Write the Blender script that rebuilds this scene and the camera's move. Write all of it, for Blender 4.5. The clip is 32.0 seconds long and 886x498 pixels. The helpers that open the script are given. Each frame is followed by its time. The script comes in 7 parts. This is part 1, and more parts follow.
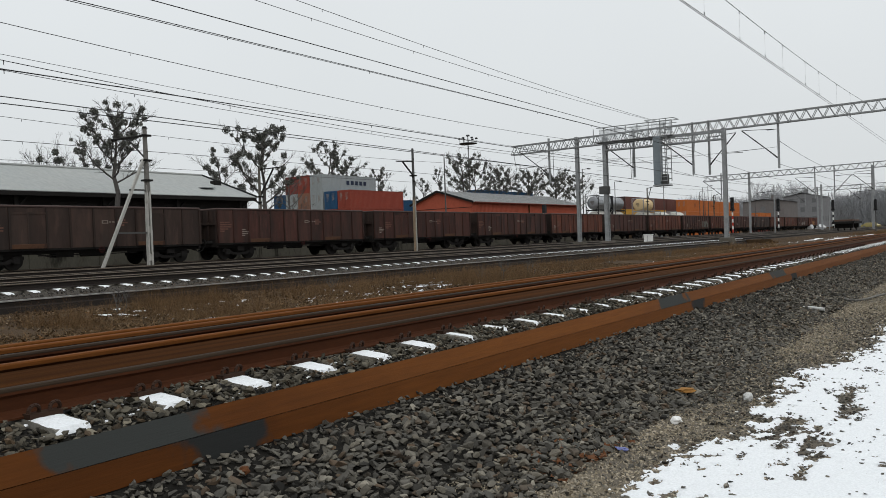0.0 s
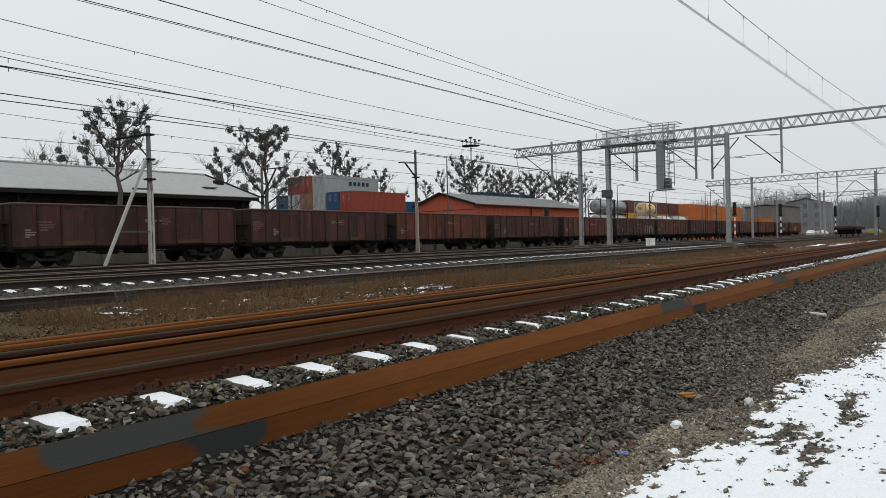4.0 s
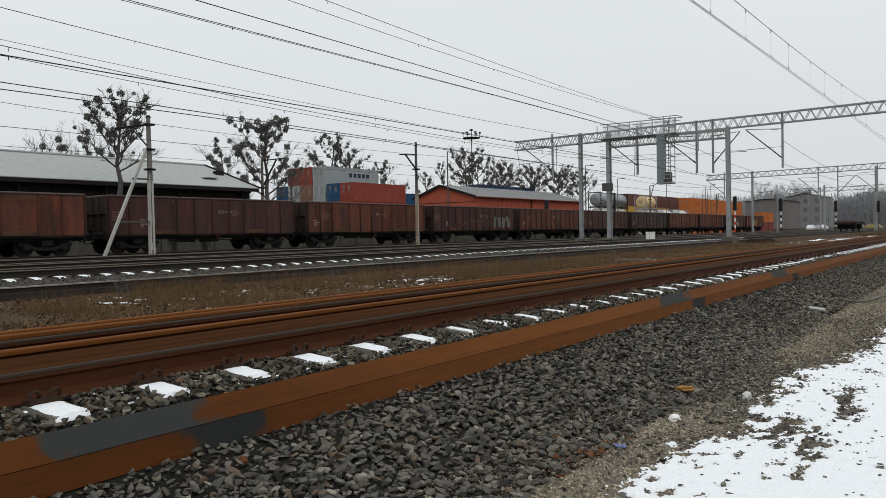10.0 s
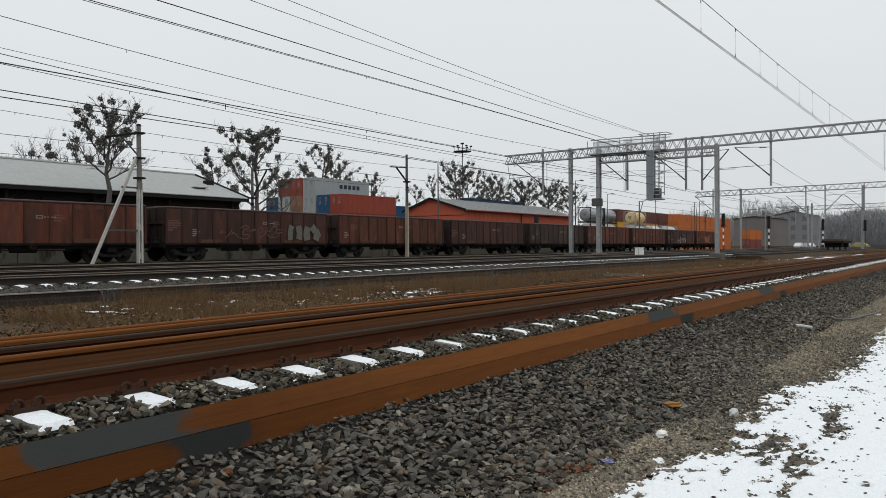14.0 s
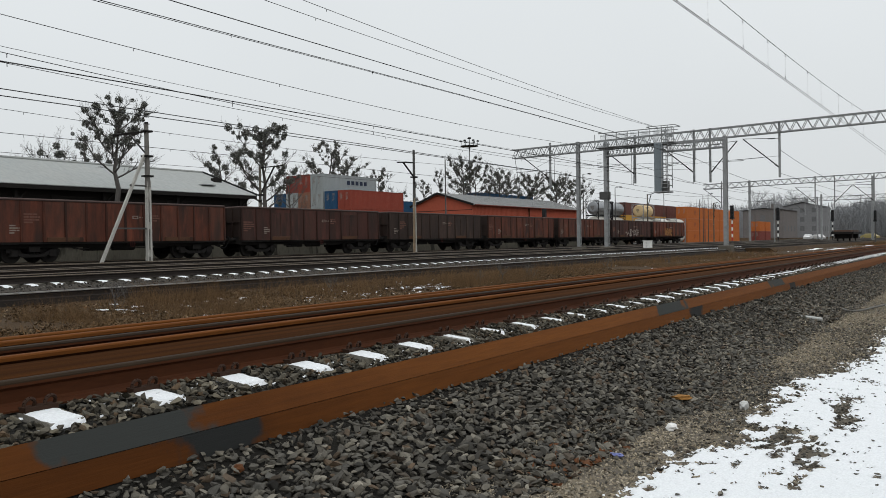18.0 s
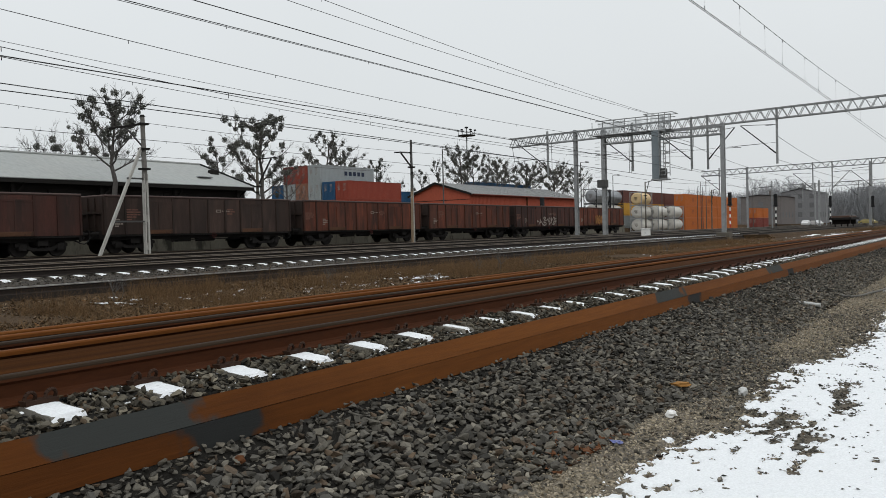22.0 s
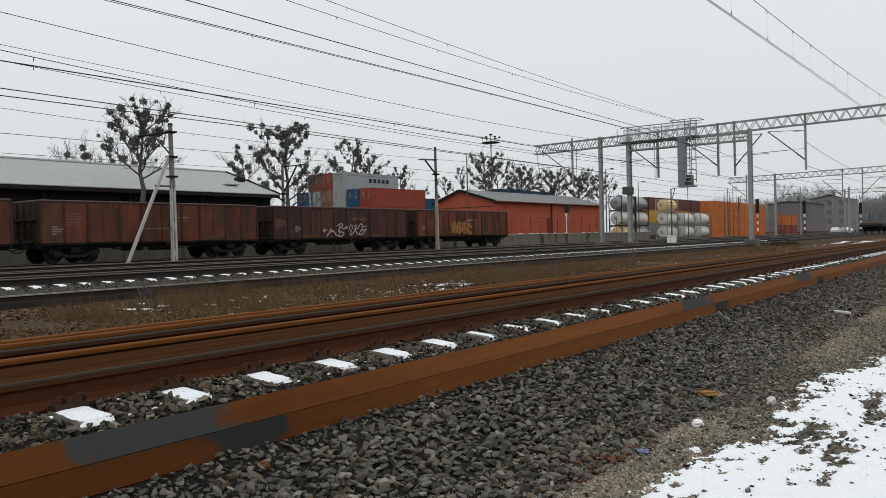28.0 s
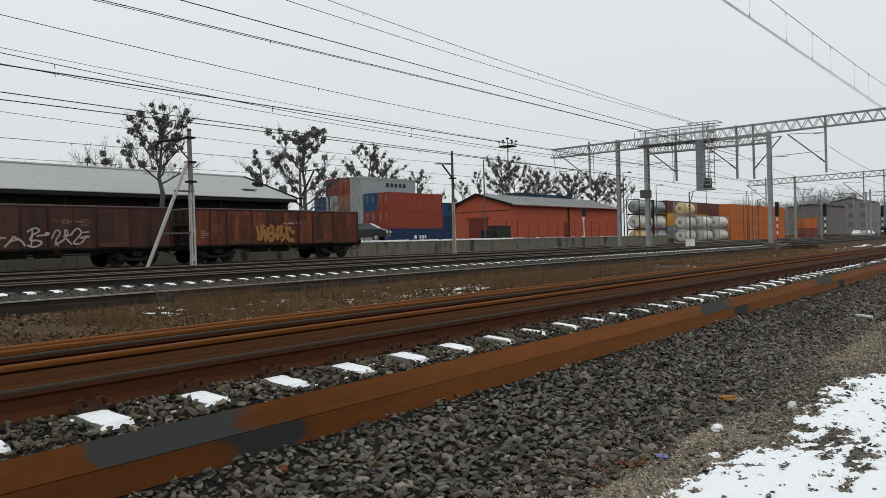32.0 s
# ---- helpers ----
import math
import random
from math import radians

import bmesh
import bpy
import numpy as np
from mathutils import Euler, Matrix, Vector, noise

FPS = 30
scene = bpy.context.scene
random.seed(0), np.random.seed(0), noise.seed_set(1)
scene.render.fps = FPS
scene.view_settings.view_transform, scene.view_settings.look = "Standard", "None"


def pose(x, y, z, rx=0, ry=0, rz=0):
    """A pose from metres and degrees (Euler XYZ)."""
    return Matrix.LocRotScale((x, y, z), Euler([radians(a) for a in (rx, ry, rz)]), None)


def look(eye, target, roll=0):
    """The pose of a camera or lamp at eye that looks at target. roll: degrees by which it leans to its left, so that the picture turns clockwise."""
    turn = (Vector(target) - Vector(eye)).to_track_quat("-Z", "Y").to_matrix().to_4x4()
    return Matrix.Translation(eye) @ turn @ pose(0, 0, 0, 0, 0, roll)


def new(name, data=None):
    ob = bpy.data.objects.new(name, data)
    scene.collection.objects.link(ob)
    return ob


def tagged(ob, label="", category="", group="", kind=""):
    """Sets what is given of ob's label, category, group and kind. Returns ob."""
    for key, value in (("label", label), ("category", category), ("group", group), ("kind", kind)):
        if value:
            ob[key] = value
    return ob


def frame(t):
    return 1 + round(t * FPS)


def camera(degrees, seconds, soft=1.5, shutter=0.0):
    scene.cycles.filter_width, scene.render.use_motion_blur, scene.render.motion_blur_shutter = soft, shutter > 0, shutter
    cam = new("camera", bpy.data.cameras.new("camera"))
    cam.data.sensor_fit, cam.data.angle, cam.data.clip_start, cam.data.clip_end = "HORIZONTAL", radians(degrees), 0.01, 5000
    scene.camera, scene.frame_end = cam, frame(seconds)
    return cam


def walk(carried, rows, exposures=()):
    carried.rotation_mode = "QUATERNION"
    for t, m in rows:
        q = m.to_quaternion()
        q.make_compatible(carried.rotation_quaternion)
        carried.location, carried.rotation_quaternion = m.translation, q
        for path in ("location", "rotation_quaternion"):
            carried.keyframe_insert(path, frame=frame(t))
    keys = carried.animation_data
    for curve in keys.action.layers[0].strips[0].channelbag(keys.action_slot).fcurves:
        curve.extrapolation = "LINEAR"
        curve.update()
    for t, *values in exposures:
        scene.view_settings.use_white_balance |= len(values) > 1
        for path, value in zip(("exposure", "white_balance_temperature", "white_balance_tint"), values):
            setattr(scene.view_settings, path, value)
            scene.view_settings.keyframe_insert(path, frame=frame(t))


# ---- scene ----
# World: x runs along the tracks, y across them away from the camera, z = 0 at the near rail's head.
EYE = (0.0, 0.0, 0.733)
cam = camera(58.4, 32.0, soft=0.6)
# seconds, heading (degrees from +x towards +y), pitch, roll of the hand-held camera
TURNS = [
    (0, 34.489, -0.668, -2.075),
    (0.5, 34.740, -0.120, -2.072),
    (1, 34.687, -0.163, -2.036),
    (1.5, 34.418, -0.433, -1.721),
    (2, 34.306, 0.023, -1.362),
    (2.5, 34.076, 0.464, -1.209),
    (3, 34.303, 0.397, -1.449),
    (3.5, 34.559, -0.172, -1.649),
    (5.5, 34.709, -0.784, -1.274),
    (6, 35.229, -0.169, -1.158),
    (6.5, 35.090, -0.011, -1.639),
    (7, 35.088, -0.408, -1.499),
    (7.5, 35.014, -0.426, -1.419),
    (8, 34.841, -0.700, -1.317),
    (8.5, 34.786, -0.726, -1.409),
    (9, 34.827, -0.631, -1.469),
    (9.5, 34.621, -0.890, -1.340),
    (10, 34.615, -1.092, -1.091),
    (10.5, 34.976, -1.085, -1.063),
    (11, 35.098, -1.137, -1.225),
    (11.5, 34.840, -1.166, -1.255),
    (12, 34.551, -1.299, -0.877),
    (12.5, 34.155, -0.624, -0.679),
    (13, 33.934, -0.435, -0.804),
    (13.5, 33.841, -0.383, -0.949),
    (14, 33.849, -0.168, -0.314),
    (14.5, 34.589, -0.371, -0.755),
    (16.5, 34.870, -0.694, -0.823),
    (17, 34.658, -0.797, -0.946),
    (17.5, 34.609, -0.449, -0.984),
    (18, 34.425, -0.525, -0.868),
    (18.5, 34.668, -0.485, -0.635),
    (19, 34.856, -0.090, -1.150),
    (19.5, 34.924, -0.147, -1.442),
    (20, 34.638, -0.582, -1.371),
    (20.5, 34.568, -0.903, -1.372),
    (21, 34.484, -1.173, -1.321),
    (21.5, 34.267, -1.263, -1.467),
    (22, 34.318, -1.262, -1.465),
    (22.5, 34.239, -1.227, -1.115),
    (23, 34.463, -1.137, -1.251),
    (23.5, 34.548, -1.322, -1.577),
    (24, 34.621, -1.231, -1.469),
    (24.5, 34.757, -1.372, -1.486),
    (25, 34.477, -1.071, -1.438),
    (25.5, 35.239, -1.238, -1.655),
    (26, 35.362, -1.231, -1.496),
    (26.5, 35.830, -1.081, -1.154),
    (28.5, 36.196, -0.733, -1.606),
    (29, 36.384, -1.093, -1.810),
    (29.5, 36.128, -0.704, -1.538),
    (30, 36.227, -0.353, -1.522),
    (30.5, 36.816, -1.078, -2.200),
    (31, 37.499, -0.825, -2.248),
    (31.5, 37.300, -0.685, -2.038),
    (32, 37.269, -0.387, -1.562),
]


def gaze(yaw, pitch, roll):
    a, p = radians(yaw), radians(pitch)
    way = Vector((math.cos(p) * math.cos(a), math.cos(p) * math.sin(a), math.sin(p)))
    return look(EYE, Vector(EYE) + way, roll)


walk(cam, [(t, gaze(yaw, pitch, roll)) for t, yaw, pitch, roll in TURNS])

# ---- sky and sun: an even overcast ----
world = bpy.data.worlds.new("overcast")
scene.world = world
world.use_nodes = True
wn, wl = world.node_tree.nodes, world.node_tree.links
SUN_ELEVATION, SUN_ROTATION = radians(24), radians(200)
sky = wn.new("ShaderNodeTexSky")
sky.sky_type, sky.sun_disc = "NISHITA", False
sky.sun_elevation, sky.sun_rotation = SUN_ELEVATION, SUN_ROTATION
sky.air_density, sky.dust_density = 1.0, 4.0
coord, split = wn.new("ShaderNodeTexCoord"), wn.new("ShaderNodeSeparateXYZ")
wl.new(coord.outputs["Generated"], split.inputs[0])
rise = wn.new("ShaderNodeMapRange")
rise.inputs["From Min"].default_value, rise.inputs["From Max"].default_value = 0.0, 1.0
rise.inputs["To Min"].default_value, rise.inputs["To Max"].default_value = 0.72, 1.06
wl.new(split.outputs["Z"], rise.inputs["Value"])
cloud = wn.new("ShaderNodeTexNoise")
cloud.inputs["Scale"].default_value, cloud.inputs["Detail"].default_value = 2.2, 3.0
wl.new(coord.outputs["Generated"], cloud.inputs["Vector"])
patch = wn.new("ShaderNodeMapRange")
patch.inputs["To Min"].default_value, patch.inputs["To Max"].default_value = 0.95, 1.05
wl.new(cloud.outputs["Fac"], patch.inputs["Value"])
lum = wn.new("ShaderNodeMath")
lum.operation = "MULTIPLY"
high = wn.new("ShaderNodeMapRange")        # an overcast sky is brightest overhead
high.inputs["From Min"].default_value, high.inputs["From Max"].default_value = 0.3, 1.0
high.inputs["To Min"].default_value, high.inputs["To Max"].default_value = 0.0, 0.5
wl.new(split.outputs["Z"], high.inputs["Value"])
whole = wn.new("ShaderNodeMath")
wl.new(rise.outputs[0], whole.inputs[0])
wl.new(high.outputs[0], whole.inputs[1])
wl.new(whole.outputs[0], lum.inputs[0])
wl.new(patch.outputs[0], lum.inputs[1])
tint = wn.new("ShaderNodeMix")
tint.data_type = "RGBA"
tint.blend_type = "MULTIPLY"
tint.inputs["Factor"].default_value = 1.0
tint.inputs["A"].default_value = (0.955, 0.998, 1.02, 1)
wl.new(lum.outputs[0], tint.inputs["B"])
mixed = wn.new("ShaderNodeMix")
mixed.data_type = "RGBA"
mixed.inputs["Factor"].default_value = 0.96
dim = wn.new("ShaderNodeVectorMath")
dim.operation = "SCALE"
dim.inputs["Scale"].default_value = 0.09
wl.new(sky.outputs[0], dim.inputs[0])
wl.new(dim.outputs[0], mixed.inputs["A"])
wl.new(tint.outputs["Result"], mixed.inputs["B"])
wl.new(mixed.outputs["Result"], wn["Background"].inputs["Color"])
wn["Background"].inputs["Strength"].default_value = 1.0
sun = new("sun", bpy.data.lights.new("sun", "SUN"))
sun.data.energy, sun.data.angle, sun.data.color = 0.35, radians(35), (1.0, 0.98, 0.95)
sun.matrix_world = look((0, 0, 60), (30, 22, 30))
scene.view_settings.exposure = 0.0


# ---- materials ----
def material(name, colour, rough=0.8, metal=0.0, second=None, scale=4.0, amount=0.6, third=None, third_at=0.62, third_scale=0.7, third_soft=0.08,
             bump=0.0, bump_scale=30.0, island=0.0, random_tone=0.0, stretch=(1, 1, 1), specular=0.15, tones=None):
    """A surface whose base colour drifts between two tones at two scales, with patches of a third; bump is the relief in metres."""
    m = bpy.data.materials.new(name)
    m.use_nodes = True
    n, l = m.node_tree.nodes, m.node_tree.links
    b = n["Principled BSDF"]
    b.inputs["Roughness"].default_value, b.inputs["Metallic"].default_value = rough, metal
    b.inputs["Specular IOR Level"].default_value = specular
    co = n.new("ShaderNodeTexCoord")
    mp = n.new("ShaderNodeMapping")
    mp.inputs["Scale"].default_value = stretch
    geo = n.new("ShaderNodeNewGeometry")
    l.new(geo.outputs["Position"] if not random_tone else co.outputs["Object"], mp.inputs["Vector"])

    def cloudy(s, detail):
        t = n.new("ShaderNodeTexNoise")
        t.inputs["Scale"].default_value, t.inputs["Detail"].default_value, t.inputs["Roughness"].default_value = s, detail, 0.65
        l.new(mp.outputs[0], t.inputs["Vector"])
        return t.outputs["Fac"]

    def blend(fac, a, c):
        x = n.new("ShaderNodeMix")
        x.data_type = "RGBA"
        l.new(fac, x.inputs["Factor"])
        for key, v in (("A", a), ("B", c)):
            if isinstance(v, tuple):
                x.inputs[key].default_value = (*v, 1)
            else:
                l.new(v, x.inputs[key])
        return x.outputs["Result"]

    def ramp(fac, lo, hi, top=1.0):
        r = n.new("ShaderNodeMapRange")
        r.inputs["From Min"].default_value, r.inputs["From Max"].default_value, r.inputs["To Max"].default_value = lo, hi, top
        l.new(fac, r.inputs["Value"])
        return r.outputs[0]

    second = second or tuple(c * 0.7 for c in colour)
    col = blend(ramp(cloudy(scale, 6), 0.3, 0.7, amount), colour, second)
    fine = blend(ramp(cloudy(scale * 9, 4), 0.35, 0.7, 0.35), col, tuple(c * 0.55 for c in second))
    if third:
        fine = blend(ramp(cloudy(third_scale, 7), third_at, third_at + third_soft), fine, third)
    if island or random_tone or tones:
        pick = geo.outputs["Random Per Island"]
        if random_tone:
            info = n.new("ShaderNodeObjectInfo")
            pick = info.outputs["Random"]
        if tones:
            cr = n.new("ShaderNodeValToRGB")
            cr.color_ramp.interpolation = "LINEAR"
            els = cr.color_ramp.elements
            els[0].color, els[1].color = (*tones[0], 1), (*tones[-1], 1)
            for i, c in enumerate(tones[1:-1]):
                e = els.new((i + 1) / (len(tones) - 1))
                e.color = (*c, 1)
            l.new(pick, cr.inputs[0])
            mul = n.new("ShaderNodeMix")
            mul.data_type, mul.blend_type = "RGBA", "MULTIPLY"
            mul.inputs["Factor"].default_value = 1.0
            l.new(fine, mul.inputs["A"])
            l.new(cr.outputs[0], mul.inputs["B"])
            fine = mul.outputs["Result"]
        else:
            hs = n.new("ShaderNodeHueSaturation")
            k = island or random_tone
            r = n.new("ShaderNodeMapRange")
            r.inputs["To Min"].default_value, r.inputs["To Max"].default_value = 1 - k, 1 + k
            l.new(pick, r.inputs["Value"])
            l.new(r.outputs[0], hs.inputs["Value"])
            l.new(fine, hs.inputs["Color"])
            fine = hs.outputs["Color"]
    l.new(fine, b.inputs["Base Color"])
    if bump:
        bp = n.new("ShaderNodeBump")
        bp.inputs["Distance"].default_value = bump
        l.new(cloudy(bump_scale, 5), bp.inputs["Height"])
        l.new(bp.outputs[0], b.inputs["Normal"])
    return m


M = {}
STONE_TONES = [(0.14, 0.14, 0.14), (0.85, 0.87, 0.88), (1.18, 1.18, 1.13), (0.42, 0.42, 0.4), (1.9, 1.88, 1.76), (0.66, 0.67, 0.66), (1.25, 0.96, 0.74), (0.2, 0.2, 0.2), (1.55, 1.5, 1.38), (0.8, 0.83, 0.85), (1.25, 1.25, 1.22), (0.16, 0.16, 0.16), (1.45, 1.46, 1.44), (0.52, 0.52, 0.52), (2.7, 2.66, 2.5)]
M["ballast"] = material("crushed_stone", (0.11, 0.101, 0.087), 0.8, second=(0.054, 0.049, 0.0425), scale=16, tones=STONE_TONES, bump=0.003, bump_scale=70, specular=0.16)
M["ballast_old"] = material("old_brown_stone", (0.1, 0.089, 0.071), 0.85, second=(0.052, 0.046, 0.037), scale=16, tones=STONE_TONES, bump=0.003, bump_scale=70, specular=0.12)
M["ballast_dim"] = material("sooty_stone", (0.074, 0.068, 0.06), 0.85, second=(0.042, 0.038, 0.034), scale=16, tones=STONE_TONES, specular=0.1)
# near-black bed: shade in the gaps between stones is put into its colour
M["ballast_gap_shade"] = material("stone_bed", (0.0158, 0.01422, 0.01185), 1.0, second=(0.00948, 0.00869, 0.007505), scale=14, bump=0.02, bump_scale=26)
M["ballast_far"] = material("weathered_stone_bed", (0.055, 0.047, 0.039), 1.0, second=(0.03, 0.025, 0.021), scale=10, bump=0.02, bump_scale=18, third=(0.05301, 0.03855, 0.02699), third_scale=0.5)
M["soil"] = material("dead_grass_soil", (0.07, 0.043, 0.022), 1.0, second=(0.036, 0.0235, 0.0135), scale=1.7, third=(0.1205, 0.07518, 0.0347), third_at=0.6, third_scale=0.9, bump=0.05, bump_scale=9)
M["fines"] = material("gravel_path", (0.15, 0.128, 0.1), 1.0, second=(0.085, 0.073, 0.058), scale=5, third=(0.1738, 0.1462, 0.1067), third_at=0.56, third_scale=0.8, bump=0.012, bump_scale=55)
M["snow"] = material("snow", (0.756, 0.7686, 0.7812), 0.7, second=(0.714, 0.7308, 0.7476), scale=7, amount=0.5, bump=0.012, bump_scale=22, specular=0.3)
M["rail"] = material("worn_rail_steel", (0.068, 0.0205, 0.006), 0.8, second=(0.036, 0.0115, 0.0042), scale=6, stretch=(0.2, 1, 1), bump=0.001, bump_scale=80, specular=0.15)
M["rail_top"] = material("worn_rail_head", (0.04, 0.027, 0.017), 0.8, second=(0.02, 0.013, 0.0085), scale=5, stretch=(0.1, 8, 1), specular=0.06)
M["polished"] = material("polished_rail_head", (0.5, 0.49, 0.47), 0.28, metal=0.9, second=(0.36, 0.34, 0.32), scale=4, stretch=(0.1, 2, 1))
M["rust"] = material("rusty_new_rail", (0.142, 0.047, 0.0075), 0.85, second=(0.078, 0.0255, 0.0055), scale=2.6, stretch=(0.1, 1.8, 1.8), third=(0.17, 0.064, 0.0135), third_at=0.6, third_scale=1.3, third_soft=0.2, bump=0.0022, bump_scale=45, specular=0.14)
# streaky dark rust; on upright spare rails it paints the web's shade
M["rust_dark"] = material("rust_and_web_shade", (0.108, 0.039, 0.0095), 0.85, second=(0.03, 0.0125, 0.005), scale=3.5, amount=1.0, stretch=(0.02, 13.0, 13.0), third=(0.13, 0.053, 0.016), third_at=0.6, third_scale=2.2, third_soft=0.12, bump=0.0016, bump_scale=30, specular=0.14)
M["concrete"] = material("pale_concrete", (0.3318, 0.316, 0.2844), 0.9, second=(0.237, 0.2212, 0.1975), scale=3, bump=0.003, bump_scale=40)
M["concrete_pale"] = material("whitewashed_mast_concrete", (0.46, 0.45, 0.42), 0.9, second=(0.3, 0.29, 0.265), scale=2.5, third=(0.15, 0.14, 0.125), third_at=0.62, third_scale=1.5, third_soft=0.1, bump=0.003, bump_scale=30)
M["concrete_dark"] = material("stained_concrete", (0.13, 0.118, 0.098), 0.95, second=(0.075, 0.068, 0.057), scale=1.4, third=(0.2, 0.185, 0.16), third_scale=0.6, bump=0.006, bump_scale=14, stretch=(1, 1, 2))
M["grit"] = material("pale_grit", (0.33, 0.295, 0.24), 1.0, second=(0.1501, 0.1327, 0.109), scale=20, tones=[(0.45, 0.44, 0.42), (1.0, 0.98, 0.94), (1.3, 1.22, 1.05), (0.7, 0.66, 0.6), (1.7, 1.65, 1.55)])
M["field_stone"] = material("brown_field_stone", (0.106, 0.07518, 0.04819), 0.95, second=(0.05783, 0.04144, 0.02699), scale=9, tones=[(0.5, 0.5, 0.5), (1, 1, 1), (1.3, 1.2, 1.0), (0.7, 0.6, 0.5), (1.7, 1.6, 1.4)])


def scorched(name, stretches, tone):
    """Rust with burnt blue-black stretches along x, their ends ragged."""
    m = material(name, (0.142, 0.047, 0.0075), 0.85, second=(0.078, 0.0255, 0.0055), scale=2.6, stretch=(0.1, 1.8, 1.8), third=(0.17, 0.064, 0.0135), third_at=0.6, third_scale=1.3, third_soft=0.2, bump=0.0022, bump_scale=45, specular=0.14)
    n, l = m.node_tree.nodes, m.node_tree.links
    geo, xyz, tex = n.new("ShaderNodeNewGeometry"), n.new("ShaderNodeSeparateXYZ"), n.new("ShaderNodeTexNoise")
    tex.inputs["Scale"].default_value, tex.inputs["Detail"].default_value = 3.2, 6.0
    l.new(geo.outputs["Position"], xyz.inputs[0])
    l.new(geo.outputs["Position"], tex.inputs["Vector"])
    wob = n.new("ShaderNodeMath")
    wob.operation = "MULTIPLY_ADD"
    wob.inputs[1].default_value = 1.3
    l.new(tex.outputs["Fac"], wob.inputs[0])
    l.new(xyz.outputs["X"], wob.inputs[2])
    total = None
    for a, b in stretches:
        dist = n.new("ShaderNodeMath")
        dist.operation = "SUBTRACT"
        dist.inputs[1].default_value = (a + b) / 2 + 0.65
        l.new(wob.outputs[0], dist.inputs[0])
        size = n.new("ShaderNodeMath")
        size.operation = "ABSOLUTE"
        l.new(dist.outputs[0], size.inputs[0])
        k = n.new("ShaderNodeMapRange")
        k.inputs["From Min"].default_value, k.inputs["From Max"].default_value = (b - a) / 2 + 0.05, (b - a) / 2 - 0.07
        l.new(size.outputs[0], k.inputs["Value"])
        if total is None:
            total = k.outputs[0]
        else:
            add = n.new("ShaderNodeMath")
            add.operation = "MAXIMUM"
            l.new(total, add.inputs[0])
            l.new(k.outputs[0], add.inputs[1])
            total = add.outputs[0]
    mix = n.new("ShaderNodeMix")
    mix.data_type = "RGBA"
    mix.inputs["B"].default_value = (*tone, 1)
    b = n["Principled BSDF"]
    browned, low_end = n.new("ShaderNodeMix"), n.new("ShaderNodeMapRange")     # darker brown multiplied in towards the low-x end
    browned.data_type, browned.blend_type = "RGBA", "MULTIPLY"
    low_end.inputs["From Min"].default_value, low_end.inputs["From Max"].default_value = 5.6, 4.0
    l.new(wob.outputs[0], low_end.inputs["Value"])
    l.new(low_end.outputs[0], browned.inputs["Factor"])
    l.new(b.inputs["Base Color"].links[0].from_socket, browned.inputs["A"])
    browned.inputs["B"].default_value = (0.66, 0.62, 0.55, 1)
    l.new(browned.outputs["Result"], mix.inputs["A"])
    l.new(total, mix.inputs["Factor"])
    l.new(mix.outputs["Result"], b.inputs["Base Color"])
    return m


M["rust_low"] = scorched("rusty_rail_with_low_scorch", ((2.74, 3.39), (11.95, 12.64), (19.47, 20.13)), (0.019, 0.02, 0.0195))
M["rust_high"] = scorched("rusty_rail_with_high_scorch", ((2.06, 3.03), (10.7, 11.9), (17.76, 19.01)), (0.031, 0.033, 0.031))
M["clip"] = material("rusty_clip", (0.045, 0.023, 0.014), 0.8, second=(0.025, 0.014, 0.01), scale=20)
M["galvanised"] = material("galvanised_steel", (0.33, 0.338, 0.34), 0.6, metal=0.1, second=(0.21, 0.215, 0.217), scale=2.2, amount=0.9, third=(0.1, 0.094, 0.086), third_at=0.64, third_scale=1.6, third_soft=0.2, bump=0.001)
M["old_steel"] = material("dull_mast_steel", (0.1, 0.1, 0.098), 0.7, metal=0.2, second=(0.065, 0.063, 0.06), scale=3)
M["dark_steel"] = material("sooty_steel", (0.02, 0.018, 0.017), 0.9, second=(0.013, 0.012, 0.0112), scale=4, specular=0.15)
M["dark_rail"] = material("sooty_rail_steel", (0.022, 0.0165, 0.0135), 0.75, second=(0.014, 0.011, 0.0095), scale=6, stretch=(0.2, 1, 1), specular=0.2)
M["ramp_wall"] = material("dirty_ramp_concrete", (0.17, 0.158, 0.127), 0.95, second=(0.09, 0.085, 0.068), scale=1.4, third=(0.04, 0.038, 0.031), third_at=0.53, third_scale=0.7, bump=0.006, bump_scale=14, stretch=(1, 1, 0.3))
M["wire"] = material("dark_wire", (0.06, 0.06, 0.062), 0.6, metal=0.5, scale=2)
M["roof"] = material("pale_metal_roof", (0.316, 0.320, 0.306), 0.7, second=(0.2923, 0.3121, 0.3081), scale=0.5, stretch=(1, 0.25, 1), metal=0.1)
# near-black: shade under the shed's eaves put into the colour; also dark trim
M["shade_wall"] = material("shaded_and_dark_boards", (0.018, 0.016, 0.015), 0.9, second=(0.012, 0.011, 0.01), scale=1.5)
M["red_wall"] = material("red_sheet_wall", (0.37, 0.086, 0.049), 0.75, second=(0.29, 0.069, 0.04), scale=0.8, stretch=(1, 1, 0.4))
M["hall_roof"] = material("dull_sheet_roof", (0.275, 0.278, 0.275), 0.75, second=(0.22, 0.225, 0.225), scale=0.6, stretch=(1, 0.25, 1), metal=0.1)
M["red_door"] = material("dark_red_door", (0.15, 0.034, 0.022), 0.7, scale=1)
M["grass"] = material("dry_grass", (0.155, 0.095, 0.046), 1.0, second=(0.085, 0.052, 0.027), scale=3, island=0.6)
